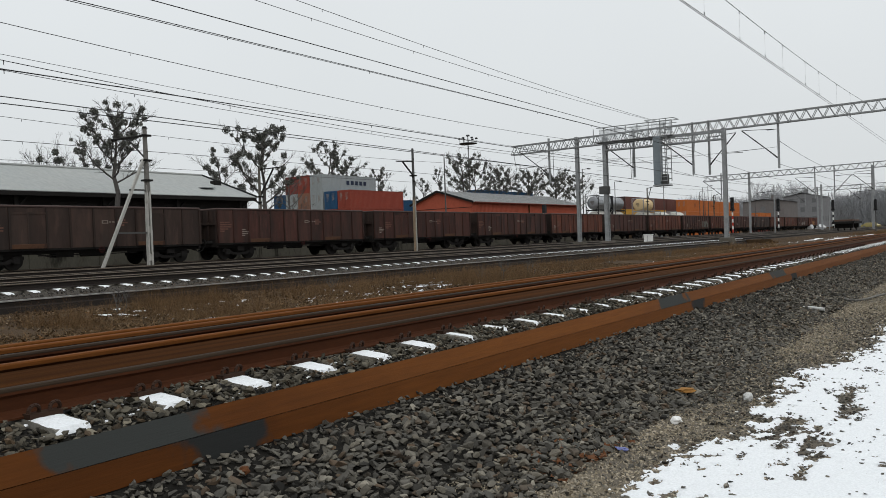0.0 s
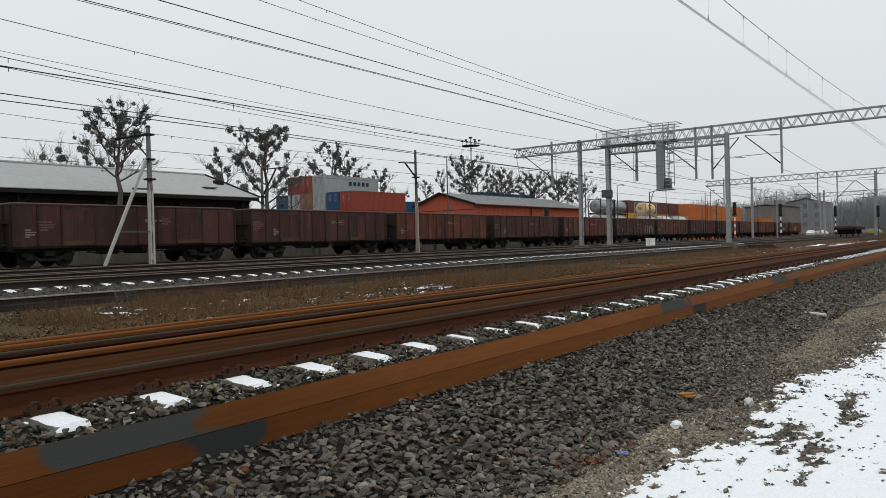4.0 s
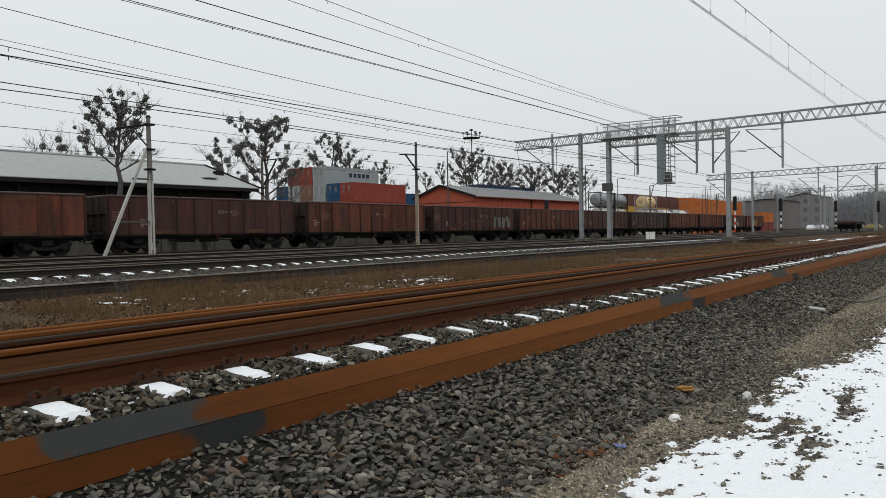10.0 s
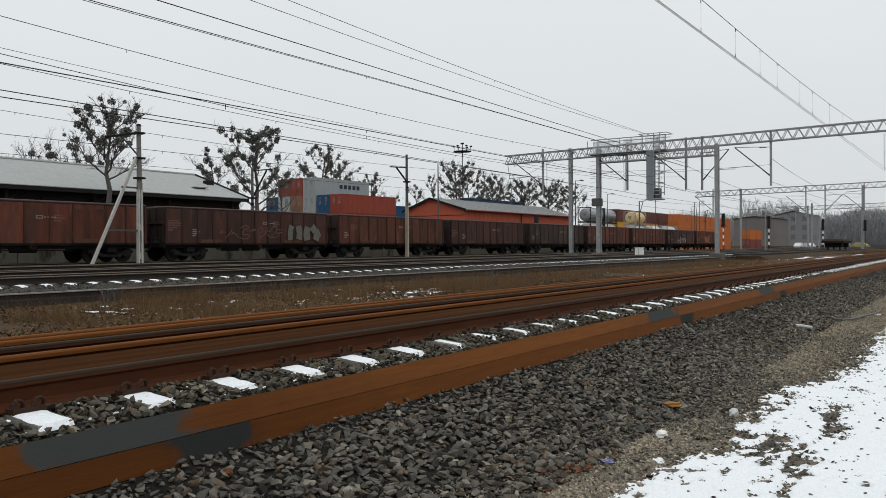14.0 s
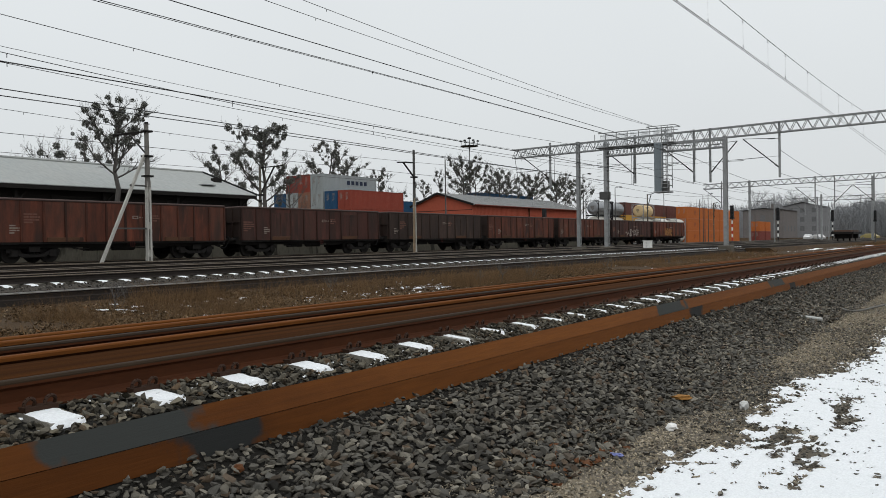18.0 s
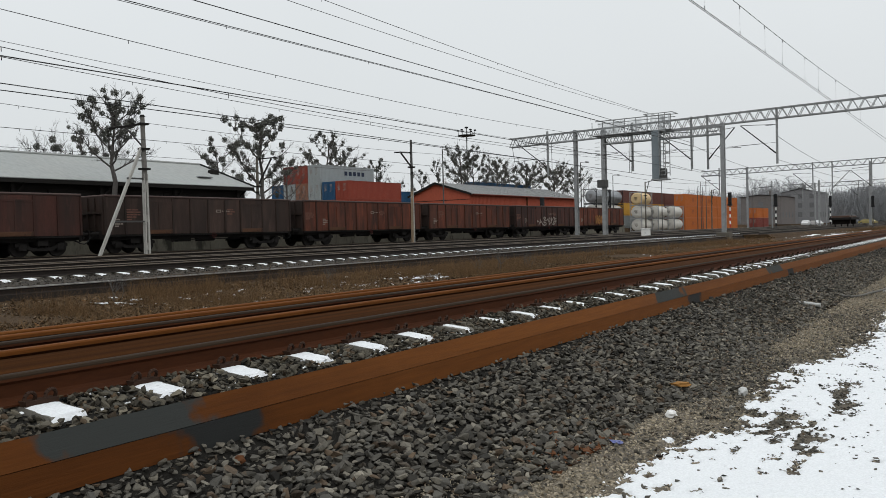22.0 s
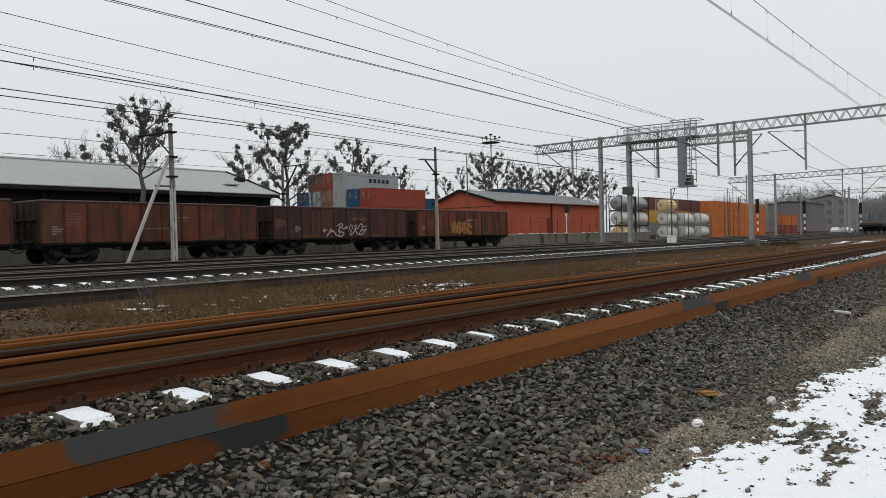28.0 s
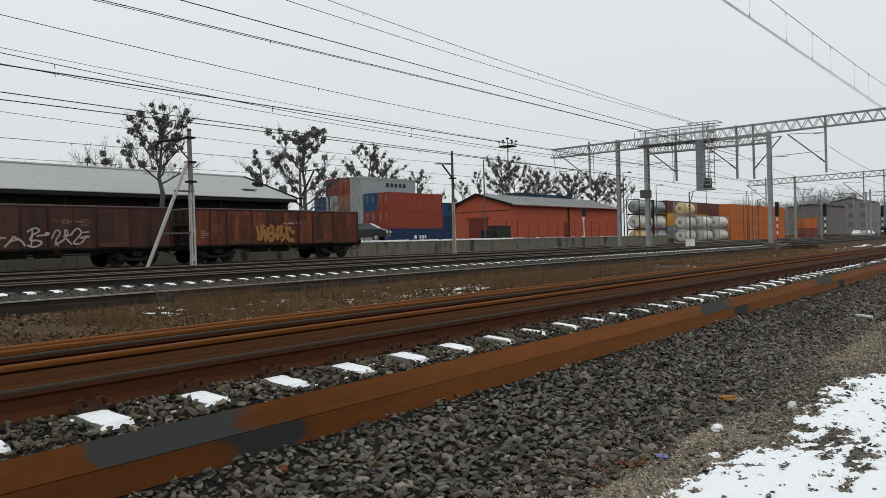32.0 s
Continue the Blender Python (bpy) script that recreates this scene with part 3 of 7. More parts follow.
tagged(bank_stones(), "loose dark grey crushed ballast stones on the bank", "ballast", kind="stuff")
p = np.concatenate([packed(4, 40, 16.6, 18.5, 0.075, -0.012, 0.15), packed(40, 90, 16.6, 18.5, 0.11, -0.012, 0.1)])
tagged(stones("ballast_stones", p, rng.uniform(0.026, 0.048, len(p)), rng, "ballast_dim", kinds=CHIPS, flat=0.45), "grey crushed stones beside the second track", "ballast", kind="stuff")
p = np.column_stack([rng.uniform(2.5, 18, 90000), rng.uniform(0.6, 2.75, 90000)])
p = p[((p[:, 0] < 6.1 - 0.4 * rng.random(len(p))) | (p[:, 1] > 1.35 + 0.35 * rng.random(len(p)))) & (snow_depth(p[:, 0], p[:, 1]) < 0.05) & (rng.random(len(p)) < np.interp(p[:, 0], [6.5, 9], [1.0, 0.65]))]
p = np.column_stack([p, ground_height(p[:, 0], p[:, 1]) + 0.001])
tagged(stones("path_grit", p, rng.uniform(0.006, 0.02, len(p)), rng, "grit", kinds=CHIPS, flat=0.5), "fine pale grit on the path", "gravel", kind="stuff")
p = scatter(7.5, 34, 1.2, 3.5, 58000, 0.006)
p = p[(rng.random(len(p)) < np.interp(p[:, 1], [2.3, 2.8, 3.5], [1.0, 0.45, 0.1]) * np.interp(p[:, 0], [7.5, 10, 14, 34], [0.1, 0.55, 0.7, 0.7])) & (snow_depth(p[:, 0], p[:, 1]) < 0.05)]
tagged(stones("path_grit", p, rng.uniform(0.008, 0.022, len(p)), rng, "grit", kinds=CHIPS, flat=0.45), "pale gravel spread over the foot of the bank", "gravel", kind="stuff")
p = scatter(3, 30, 7.4, 16.5, 26000, -0.01)
p = p[rough(p[:, 0], p[:, 1], 3.0, 60, 3) + np.clip((11 - p[:, 0]) / 12, -0.05, 0.3) > 0.5]
tagged(stones("field_stones", p, rng.uniform(0.015, 0.055, len(p)), rng, "field_stone", kinds=CHIPS, flat=0.5), "stray stones among dead grass", "stones", kind="stuff")


def blades(name, places, heights, width, label, lean=0.5, bunch=4):
    """Dry stalks, each a narrow three-sided spike."""
    n = len(places) * bunch
    base = np.repeat(places, bunch, 0) + np.column_stack([rng.normal(0, 0.06, (n, 2)), np.zeros(n)])
    h = np.repeat(heights, bunch) * rng.uniform(0.5, 1.1, n)
    tip = base + np.column_stack([rng.normal(0, lean, (n, 2)) * h[:, None], h])
    w = np.stack([np.cos(a := rng.uniform(0, 6.28, n)), np.sin(a), np.zeros(n)], 1) * width
    w2 = np.stack([-w[:, 1], w[:, 0], w[:, 2]], 1)
    v = np.stack([base + w, base - w * 0.5 + w2, base - w * 0.5 - w2, tip], 1).reshape(-1, 3)
    k = (np.arange(n) * 4)[:, None, None]
    f = (np.array([[0, 1, 3], [1, 2, 3], [2, 0, 3]])[None] + k).reshape(-1, 3)
    return tagged(spread(name, v, f, "grass"), label, "grass", kind="stuff")


p = scatter(2, 60, 7.1, 15.5, 34000, -0.03)
d = rough(p[:, 0], p[:, 1], 2.5, 40, 3)
p = p[d > np.where(p[:, 1] < 12.5, 0.4, 0.52)]
blades("dry_grass", p, rng.uniform(0.06, 0.24, len(p)), 0.0045, "low matted dead grass beside the tracks", 1.3)
p = scatter(9, 60, 13.2, 15.4, 2600, -0.03)
blades("dry_weeds", p, rng.uniform(0.2, 0.55, len(p)) * np.interp(rough(p[:, 0], p[:, 1], 3, 8, 2), [0.3, 0.7], [0.4, 1.2]), 0.003, "thin upright dead weeds along the bed", 0.3, 5)
p = scatter(9, 30, 11.5, 15.4, 1500, -0.03)
blades("dry_weeds", p, rng.uniform(0.3, 0.7, len(p)) * np.interp(rough(p[:, 0], p[:, 1], 2, 18, 2), [0.45, 0.7], [0.1, 1.2]), 0.0025, "tufts of tall pale dead grass", 0.35, 8)
p = np.concatenate([scatter(7.0, 10.4, 11.2, 13.9, 700, -0.03), scatter(10.4, 13.0, 14.6, 15.6, 160, -0.03), scatter(17.5, 22.0, 11.0, 14.0, 420, -0.03)])
blades("dry_weeds", p, rng.uniform(0.25, 0.62, len(p)) * np.interp(rough(p[:, 0], p[:, 1], 1.1, 28, 2), [0.35, 0.65], [0.2, 1.1]), 0.0017, "hazy tufts of tall thin dead grass", 0.32, 14)
p = scatter(60, 160, 8, 15, 5000, 0)
p = p[((p[:, 0] - 86) / 27) ** 2 + ((p[:, 1] - 11.4) / 3.2) ** 2 > 1]
blades("dry_grass", p, rng.uniform(0.1, 0.4, len(p)), 0.012, "distant brown dead grass strip", 0.5, 3)


def leaf_litter(n):
    """Withered leaves lying about: four-cornered, bent along the middle."""
    p = scatter(4, 32, 7.2, 16.4, n, 0.012)
    p = p[rough(p[:, 0], p[:, 1], 1.6, 91, 3) > 0.42]
    m = lying(len(p), rng, 0.5)
    leaf = np.array([[-1, 0, 0.1], [0, -0.55, -0.15], [1, 0, 0.2], [0, 0.55, -0.1]])
    v = np.einsum("nij,vj->nvi", m, leaf) * rng.uniform(0.018, 0.06, len(p))[:, None, None] + p[:, None, :]
    f = (np.array([[0, 1, 2], [0, 2, 3]])[None] + (np.arange(len(p)) * 4)[:, None, None]).reshape(-1, 3)
    return tagged(spread("leaf_litter", v.reshape(-1, 3), f, "dead_leaves"), "withered brown leaves strewn over the ground", "leaves", kind="stuff")


M["dead_leaves"] = material("withered_leaves", (0.125, 0.085, 0.048), 1.0, second=(0.07, 0.047, 0.028), scale=4, tones=[(0.25, 0.24, 0.23), (0.8, 0.8, 0.8), (1.6, 1.65, 1.7), (0.4, 0.38, 0.36), (1.1, 0.95, 0.8), (0.3, 0.3, 0.3), (2.3, 2.5, 2.9), (0.35, 0.33, 0.32), (0.9, 0.85, 0.8), (0.5, 0.5, 0.5), (1.4, 1.0, 0.7)])
leaf_litter(62000)


def bush(x, y, height, seed):
    """A small bare weed of forked stalks."""
    r = random.Random(seed)
    s = Shape()

    def grow(p, d, length, rad, depth):
        q = p + d * length
        s.tube(p, q, rad, rad * 0.6, 4, False)
        if depth:
            for _ in range(r.randint(2, 3)):
                grow(q, (d + Vector((r.uniform(-0.8, 0.8), r.uniform(-0.8, 0.8), r.uniform(-0.1, 0.6)))).normalized(), length * r.uniform(0.5, 0.8), rad * 0.6, depth - 1)
    for _ in range(4):
        grow(Vector((x + r.uniform(-0.15, 0.15), y + r.uniform(-0.15, 0.15), float(ground_z(y)) - 0.03)), Vector((r.uniform(-0.4, 0.4), r.uniform(-0.4, 0.4), 1)).normalized(), height * 0.4, 0.012, 3)
    return tagged(part("dead_bush", s, "bark"), "small leafless brown bush in dead grass", "bush", "bushes beside the track")


for i, (x, y, h) in enumerate(((20.6, 12.0, 0.75), (21.9, 11.7, 0.6), (19.7, 12.2, 0.5), (9.6, 14.6, 0.6), (14.8, 13.6, 0.5), (31, 13, 0.6), (37, 12.4, 0.5))):
    bush(x, y, h, i)


# ---- tracks ----
RAIL = [(-0.075, 0.0), (0.075, 0.0), (0.075, 0.011), (0.02, 0.03), (0.0085, 0.045), (0.0085, 0.115), (0.022, 0.128), (0.036, 0.134), (0.036, 0.158), (0.029, 0.168), (0.014, 0.172), (-0.014, 0.172), (-0.029, 0.168), (-0.036, 0.158), (-0.036, 0.134), (-0.022, 0.128), (-0.0085, 0.115), (-0.0085, 0.045), (-0.02, 0.03), (-0.075, 0.011)]
HEAD = [(-0.0365, 0.15), (0.0365, 0.15), (0.0365, 0.158), (0.0294, 0.169), (0.014, 0.1735), (-0.014, 0.1735), (-0.0294, 0.169), (-0.0365, 0.158)]


M["rail_yard_top"] = material("yard_rail_head", (0.1, 0.078, 0.055), 0.6, second=(0.06, 0.046, 0.032), scale=5, stretch=(0.15, 3, 1), specular=0.25)
M["rail_far_top"] = material("rusty_rail_head", (0.034, 0.021, 0.012), 0.8, second=(0.02, 0.012, 0.0075), scale=5, stretch=(0.15, 3, 1))


def profile(points, y, z, turn=0.0):
    c, s = math.cos(radians(turn)), math.sin(radians(turn))
    return [(y + a * c - b * s, z + a * s + b * c) for a, b in points]


def rail(track, y, top, x0, x1):
    r = part("rail", Shape().prism(profile(RAIL, y, top - 0.172), x0, x1), "rail" if y < 10 else "dark_rail", track)
    part("running_surface", Shape().prism(profile(HEAD, y, top - 0.172), x0, x1), "rail_top" if y < 5 else "rail_yard_top" if y > 10 else "rail_far_top", r, "worn rail head")


def sleeper_shape():
    s = Shape()
    rows = [(-1.21, -0.1), (-1.14, -0.026), (-0.88, 0.0), (-0.62, 0.0), (-0.45, -0.04), (0.45, -0.04), (0.62, 0.0), (0.88, 0.0), (1.14, -0.026), (1.21, -0.1)]
    v = []
    for y, z in rows:
        v += [(-0.14, y, -0.22), (0.14, y, -0.22), (0.1, y, z), (-0.1, y, z)]
    f = [(0, 1, 2, 3), tuple(len(v) - 1 - i for i in range(4))]
    for i in range(len(rows) - 1):
        f += [(4 * i + k, 4 * i + 4 + k, 4 * i + 4 + (k + 1) % 4, 4 * i + (k + 1) % 4) for k in range(4)]
    return s.add(v, f)


def snow_cap(y0, y1, seed, wide=0.1):
    """A thin sheet of snow with a ragged edge, draped over a sleeper's end."""
    r = random.Random(seed)
    nx, ny = 8, 13
    rag = [[1 + r.uniform(-0.13, 0.05) for _ in range(ny)] for _ in range(2)]
    lag = [[r.uniform(-0.02, 0.012) for _ in range(nx)] for _ in range(2)]
    v = []
    for j in range(ny):
        for i in range(nx):
            a, b = i / (nx - 1) * 2 - 1, j / (ny - 1)
            x = wide * a * (rag[0][j] if a < 0 else rag[1][j])
            y = y0 + lag[0][i] + (y1 + lag[1][i] - y0 - lag[0][i]) * b
            dip = float(np.interp(y, [-1.21, -1.14, -0.88], [-0.1, -0.026, 0.0]))
            rim = i in (0, nx - 1) or j in (0, ny - 1)
            v.append((x, y, dip + (0.001 if rim else 0.007 + r.uniform(-0.001, 0.001))))
    return Shape().add(v, [(j * nx + i, j * nx + i + 1, (j + 1) * nx + i + 1, (j + 1) * nx + i) for j in range(ny - 1) for i in range(nx - 1)])


def clip_shape():
    """Two bent spring clips on the rail's foot."""
    s = Shape()
    for cx in (-0.06, 0.06):
        pts = [Vector((cx + 0.028 * math.cos(a) * 1.4, -0.1 - 0.03 * math.sin(a * 0.5), 0.042 + 0.036 * math.sin(a))) for a in [math.pi * k / 6 - 0.4 for k in range(8)]]
        for p, q in zip(pts, pts[1:]):
            s.tube(p, q, 0.0105, n=6)
    s.box((-0.095, -0.14, 0.0), (0.095, -0.06, 0.03))
    return s


def track(label, y, top, x0, rails_to=420):
    t = thing("railway_track", label, "railway track", kind="structure")
    for k in (-0.7535, 0.7535):
        rail(t, y + k, top, x0, rails_to)
    return t


NEAR, SECOND, THIRD, FOURTH, TRAIN_Y = 5.248, 19.65, 24.75, 32.2, 37.4
M["sleeper_concrete"] = material("weathered_sleeper_concrete", (0.19, 0.178, 0.155), 0.95, second=(0.12, 0.111, 0.096), scale=5, bump=0.003, bump_scale=40)
sleeper_me = sleeper_shape().mesh("sleeper", "sleeper_concrete")
cap_mes = [snow_cap(-1.185, -0.82, i, 0.1).mesh("snow", "snow") for i in range(6)] + [snow_cap(-1.12 - 0.03 * i, -0.95 + 0.02 * i, 40 + i, 0.05).mesh("snow", "snow") for i in range(6)]
far_cap_mes = [snow_cap(-1.2, -0.88, 20 + i, 0.105).mesh("snow", "snow") for i in range(4)]
dark_sleeper_me = sleeper_shape().mesh("sleeper", "concrete_dark")
clip_me = clip_shape().mesh("rail_clip", "clip")
near_track = track("near railway track of worn rails on snow-capped concrete sleepers", NEAR, 0.0, -14)
second_track = track("second railway track with snow on its sleeper ends", SECOND, 0.06, -20)
third_track = track("dark railway track on brown ballast", THIRD, 0.05, -20)
fourth_track = track("dark railway track on brown ballast", FOURTH, 0.03, -20)
train_track = track("railway track under the freight train", TRAIN_Y, 0.04, -60)


def sleepers(t, y, top, first, pitch, count, caps, clips=0, me=None):
    for i in range(count):
        jig = 0.03 * math.sin(i * 12.7)
        s = part("sleeper", me or sleeper_me, "sleeper_concrete", t, at=pose(first + pitch * i + jig * 0.4, y, top - 0.178, 0, 0, jig * 20))
        if caps:
            part("snow", caps[(i * 5 + i // 3) % 6 + (6 if 10 < i < 17 or (i > 16 and (i * 7) % 6 == 0) else 0) if len(caps) > 6 else i % len(caps)], "snow", s, "fresh snow on the sleeper end")
        if i < clips:
            part("rail_clip", clip_me, "clip", s, at=pose(0, -0.7535, 0.0))


def far_sleepers(t, y, top, x0, x1, pitch=0.6):
    s = Shape()
    for i in range(int((x1 - x0) / pitch)):
        x = x0 + i * pitch
        s.chamfer((x - 0.13, y - 1.3, top - 0.36), (x + 0.13, y + 1.3, top - 0.19), 0.02)
    part("sleepers", s, "concrete_dark", t, kind="stuff")


CROWN = [(u * 1.015, v) for u, v in RAIL[7:15]]


def lying_rail(label, y, z, turn, x0, x1, mat="rust", welds=(), crown=False):
    """A spare rail laid along the track, turned about its length; welds are the ends of its lengths."""
    t = thing("spare_rail", label, "rail", group="spare rails along the track")
    ends = [x0, *welds, x1]
    for a, b in zip(ends, ends[1:]):
        r = part("rail_length", Shape().prism(profile(RAIL, y, z, turn), a, b), mat, t)
        # head in the lit rust tone, above a web coloured as shaded
        if crown:
            part("rail_head", Shape().prism(profile([(u, v + 0.0015) for u, v in CROWN], y, z, turn), a, b), "rust", r, "orange rusty rail head painted in the lit tone")
    return t


# spare rails laid along the tracks
lying_rail("rusty orange spare rail lying on its side on ballast", 3.718, -0.412, 262, -6, 130, "rust_low", (3.06, 12.3, 19.8))
lying_rail("rusty orange spare rail leaning on another rail", 3.768, -0.268, 242, -6, 130, "rust_high", (2.55, 10.9, 18.4))
lying_rail("rusty spare rail lying between the running rails", 5.56, -0.178, 0, -6, 130, "rust_dark", (14.0, 33.0), True)
lying_rail("rusty spare rail on its side between the running rails", 5.17, -0.086, 250, -6, 130, "rust_dark", (9.0, 27.0))
lying_rail("rusty orange spare rail beyond the near track", 6.46, -0.178, 0, -6, 130, "rust_dark", (17.0,), True)
lying_rail("rusty orange spare rail beyond the near track", 6.74, -0.178, 0, -6, 130, "rust_dark", (23.0,), True)
edge_rail = lying_rail("dark spare rail with a bright worn edge by the second track", 16.42, -0.345, 0, -10, 230, "dark_rail", (40.0, 70.0))
lying_rail("dark spare rail on its side by the second track", 16.3, -0.415, 262, -10, 230, "dark_rail", (55.0,))
part("rail_head", Shape().prism([(16.379, -0.21), (16.386, -0.21), (16.386, -0.179), (16.379, -0.182)], -10, 230), "polished", edge_rail, "bright worn rail edge")
sleepers(near_track, NEAR, 0.0, 2.359 - 0.667 * 5, 0.667, 170, cap_mes, 60)
sleepers(second_track, SECOND, 0.06, 9.318 - 0.612 * 9, 0.612, 260, far_cap_mes, 0, dark_sleeper_me)
far_sleepers(third_track, THIRD, 0.05, 0, 160)
far_sleepers(fourth_track, FOURTH, 0.03, 5, 200)
far_sleepers(train_track, TRAIN_Y, 0.04, 5, 220)


# crumbs of snow between the near sleepers
p = np.column_stack([rng.uniform(0.4, 22, 420), rng.uniform(3.95, 4.42, 420)])
p = np.column_stack([p, ground_height(p[:, 0], p[:, 1]) + 0.022])
tagged(stones("snow_crumbs", p, rng.uniform(0.004, 0.012, len(p)), rng, "snow", flat=0.15), "small crumbs of snow on the ballast", "snow", kind="stuff")


# ---- litter on the path ----
def crumpled(name, x, y, z, size, mat, label, seed, flat=0.5):
    r = random.Random(seed)
    bm = bmesh.new()
    bmesh.ops.create_icosphere(bm, subdivisions=2, radius=1.0)
    for v in bm.verts:
        k = r.uniform(0.6, 1.15)
        v.co = Vector((v.co.x * size[0] * k, v.co.y * size[1] * k, v.co.z * size[2] * k))
    me = bpy.data.meshes.new(name)
    bm.to_mesh(me)
    bm.free()
    me.materials.append(M[mat])
    ob = new(name, me)
    ob.matrix_basis = pose(x, y, z, r.uniform(-8, 8), r.uniform(-8, 8), r.uniform(0, 180))
    return tagged(ob, label, "litter")


M["paper"] = material("crumpled_paper", (0.75, 0.74, 0.72), 0.8, second=(0.55, 0.53, 0.5), scale=20)
M["leaf"] = material("withered_leaf", (0.3, 0.15, 0.04), 0.9, second=(0.19, 0.09, 0.03), scale=25)
M["leaf_red"] = material("wet_brown_leaf", (0.12, 0.05, 0.02), 0.9, second=(0.08, 0.03, 0.014), scale=25)
M["wrapper"] = material("blue_wrapper", (0.04, 0.055, 0.22), 0.4, second=(0.3, 0.32, 0.5), scale=40)
M["plastic"] = material("cloudy_plastic", (0.5, 0.5, 0.48), 0.35, second=(0.35, 0.35, 0.34), scale=15)
crumpled("dead_leaf", 7.53, 2.405, -0.79, (0.11, 0.075, 0.025), "leaf", "curled ochre leaf lying on the stones", 1)
crumpled("paper_scrap", 6.42, 2.14, -0.82, (0.055, 0.05, 0.03), "paper", "crumpled white paper scrap on gravel", 2)
crumpled("foil_wrapper", 5.41, 2.215, -0.825, (0.05, 0.035, 0.018), "wrapper", "crumpled blue foil wrapper on gravel", 3)
crumpled("dead_leaf", 5.09, 2.305, -0.82, (0.06, 0.04, 0.012), "leaf_red", "wet red-brown leaves on gravel", 4)
crumpled("dead_leaf", 4.85, 2.45, -0.80, (0.045, 0.03, 0.01), "leaf_red", "wet red-brown leaf on gravel", 5)
crumpled("plastic_cup", 7.55, 1.85, -0.82, (0.09, 0.05, 0.05), "plastic", "crushed cloudy plastic cup beside snow", 6)
crumpled("brick_chip", 3.03, 3.5, -0.53, (0.05, 0.04, 0.03), "leaf_red", "red brick chip among ballast stones", 7)
p = np.column_stack([rng.uniform(4.5, 5.7, 70), rng.uniform(2.2, 2.62, 70)])
p = np.column_stack([p, ground_height(p[:, 0], p[:, 1]) + 0.03])
v = np.einsum("nij,vj->nvi", lying(70, rng, 0.4), np.array([[-1, 0, 0.15], [0, -0.6, -0.1], [1, 0, 0.25], [0, 0.6, -0.05]])) * rng.uniform(0.012, 0.038, 70)[:, None, None] + p[:, None, :]
tagged(spread("fallen_leaves", v.reshape(-1, 3), (np.array([[0, 1, 2], [0, 2, 3]])[None] + (np.arange(70) * 4)[:, None, None]).reshape(-1, 3), "leaf_red"), "wet red-brown leaves caught among the stones", "leaves", kind="stuff")
b = thing("plastic_bottle", "empty cloudy plastic bottle lying on stones", "bottle", pose(15.6, 2.6, -0.75, 0, 84, 85))
part("body", Shape().tube((0, 0, -0.16), (0, 0, 0.1), 0.032, n=12).tube((0, 0, 0.1), (0, 0, 0.19), 0.032, 0.012, 12), "plastic", b)
part("cap", Shape().tube((0, 0, 0.19), (0, 0, 0.21), 0.015, n=10), "white", b)
c = thing("cable", "grey cable lying across the gravel", "cable")
M["cable_sheath"] = material("dull_cable_sheath", (0.15, 0.143, 0.13), 0.7, second=(0.09, 0.086, 0.078), scale=8)
part("line", Shape().sweep([(x, y, float(ground_z(y)) + 0.05) for x, y in ((18.15, 2.46), (18.0, 2.36), (17.98, 2.25), (18.12, 2.15), (18.36, 2.08), (18.7, 2.03), (19.05, 1.99), (19.45, 1.91), (20.0, 1.84), (20.7, 1.8))], 0.022, 6), "cable_sheath", c)


# ---- freight train of open wagons ----
def wagon_paint(name, colour, second, third=(0.045, 0.03, 0.026), tone=0.2):
    """Old wagon paint: two drifting tones, rusty patches and sooty runs down the sheet, different on every panel."""
    m = material(name, colour, 0.7, second=second, scale=1.7, amount=1.0, third=third, third_at=0.44, third_scale=0.8, third_soft=0.28, stretch=(1.5, 1, 0.35), random_tone=tone, bump=0.004, bump_scale=6, specular=0.2)
    n, l = m.node_tree.nodes, m.node_tree.links
    info, co, mp = n.new("ShaderNodeObjectInfo"), n.new("ShaderNodeTexCoord"), n.new("ShaderNodeMapping")
    far = n.new("ShaderNodeMath")
    far.operation = "MULTIPLY"
    far.inputs[1].default_value = 43.0
    l.new(info.outputs["Random"], far.inputs[0])
    for node in n:
        if node.type == "MAPPING":
            l.new(far.outputs[0], node.inputs["Location"])
    mp.inputs["Scale"].default_value = (1.5, 1.5, 0.3)
    l.new(co.outputs["Object"], mp.inputs["Vector"])
    b = n["Principled BSDF"]
    col = b.inputs["Base Color"].links[0].from_socket
    for scale, low, high, much, tint in ((1.1, 0.44, 0.68, 0.75, (0.021, 0.015, 0.013)), (3.4, 0.55, 0.75, 0.4, (0.022, 0.016, 0.014)), (2.1, 0.56, 0.74, 0.4, tuple(min(1, c * 1.7) for c in colour))):
        tex, r, mix = n.new("ShaderNodeTexNoise"), n.new("ShaderNodeMapRange"), n.new("ShaderNodeMix")
        tex.inputs["Scale"].default_value, tex.inputs["Detail"].default_value = scale, 5.0
        l.new(mp.outputs[0], tex.inputs["Vector"])
        r.inputs["From Min"].default_value, r.inputs["From Max"].default_value, r.inputs["To Max"].default_value = low, high, much
        l.new(tex.outputs["Fac"], r.inputs["Value"])
        mix.data_type = "RGBA"
        l.new(r.outputs[0], mix.inputs["Factor"])
        l.new(col, mix.inputs["A"])
        mix.inputs["B"].default_value = (*tint, 1)
        col = mix.outputs["Result"]
    l.new(col, b.inputs["Base Color"])
    return m


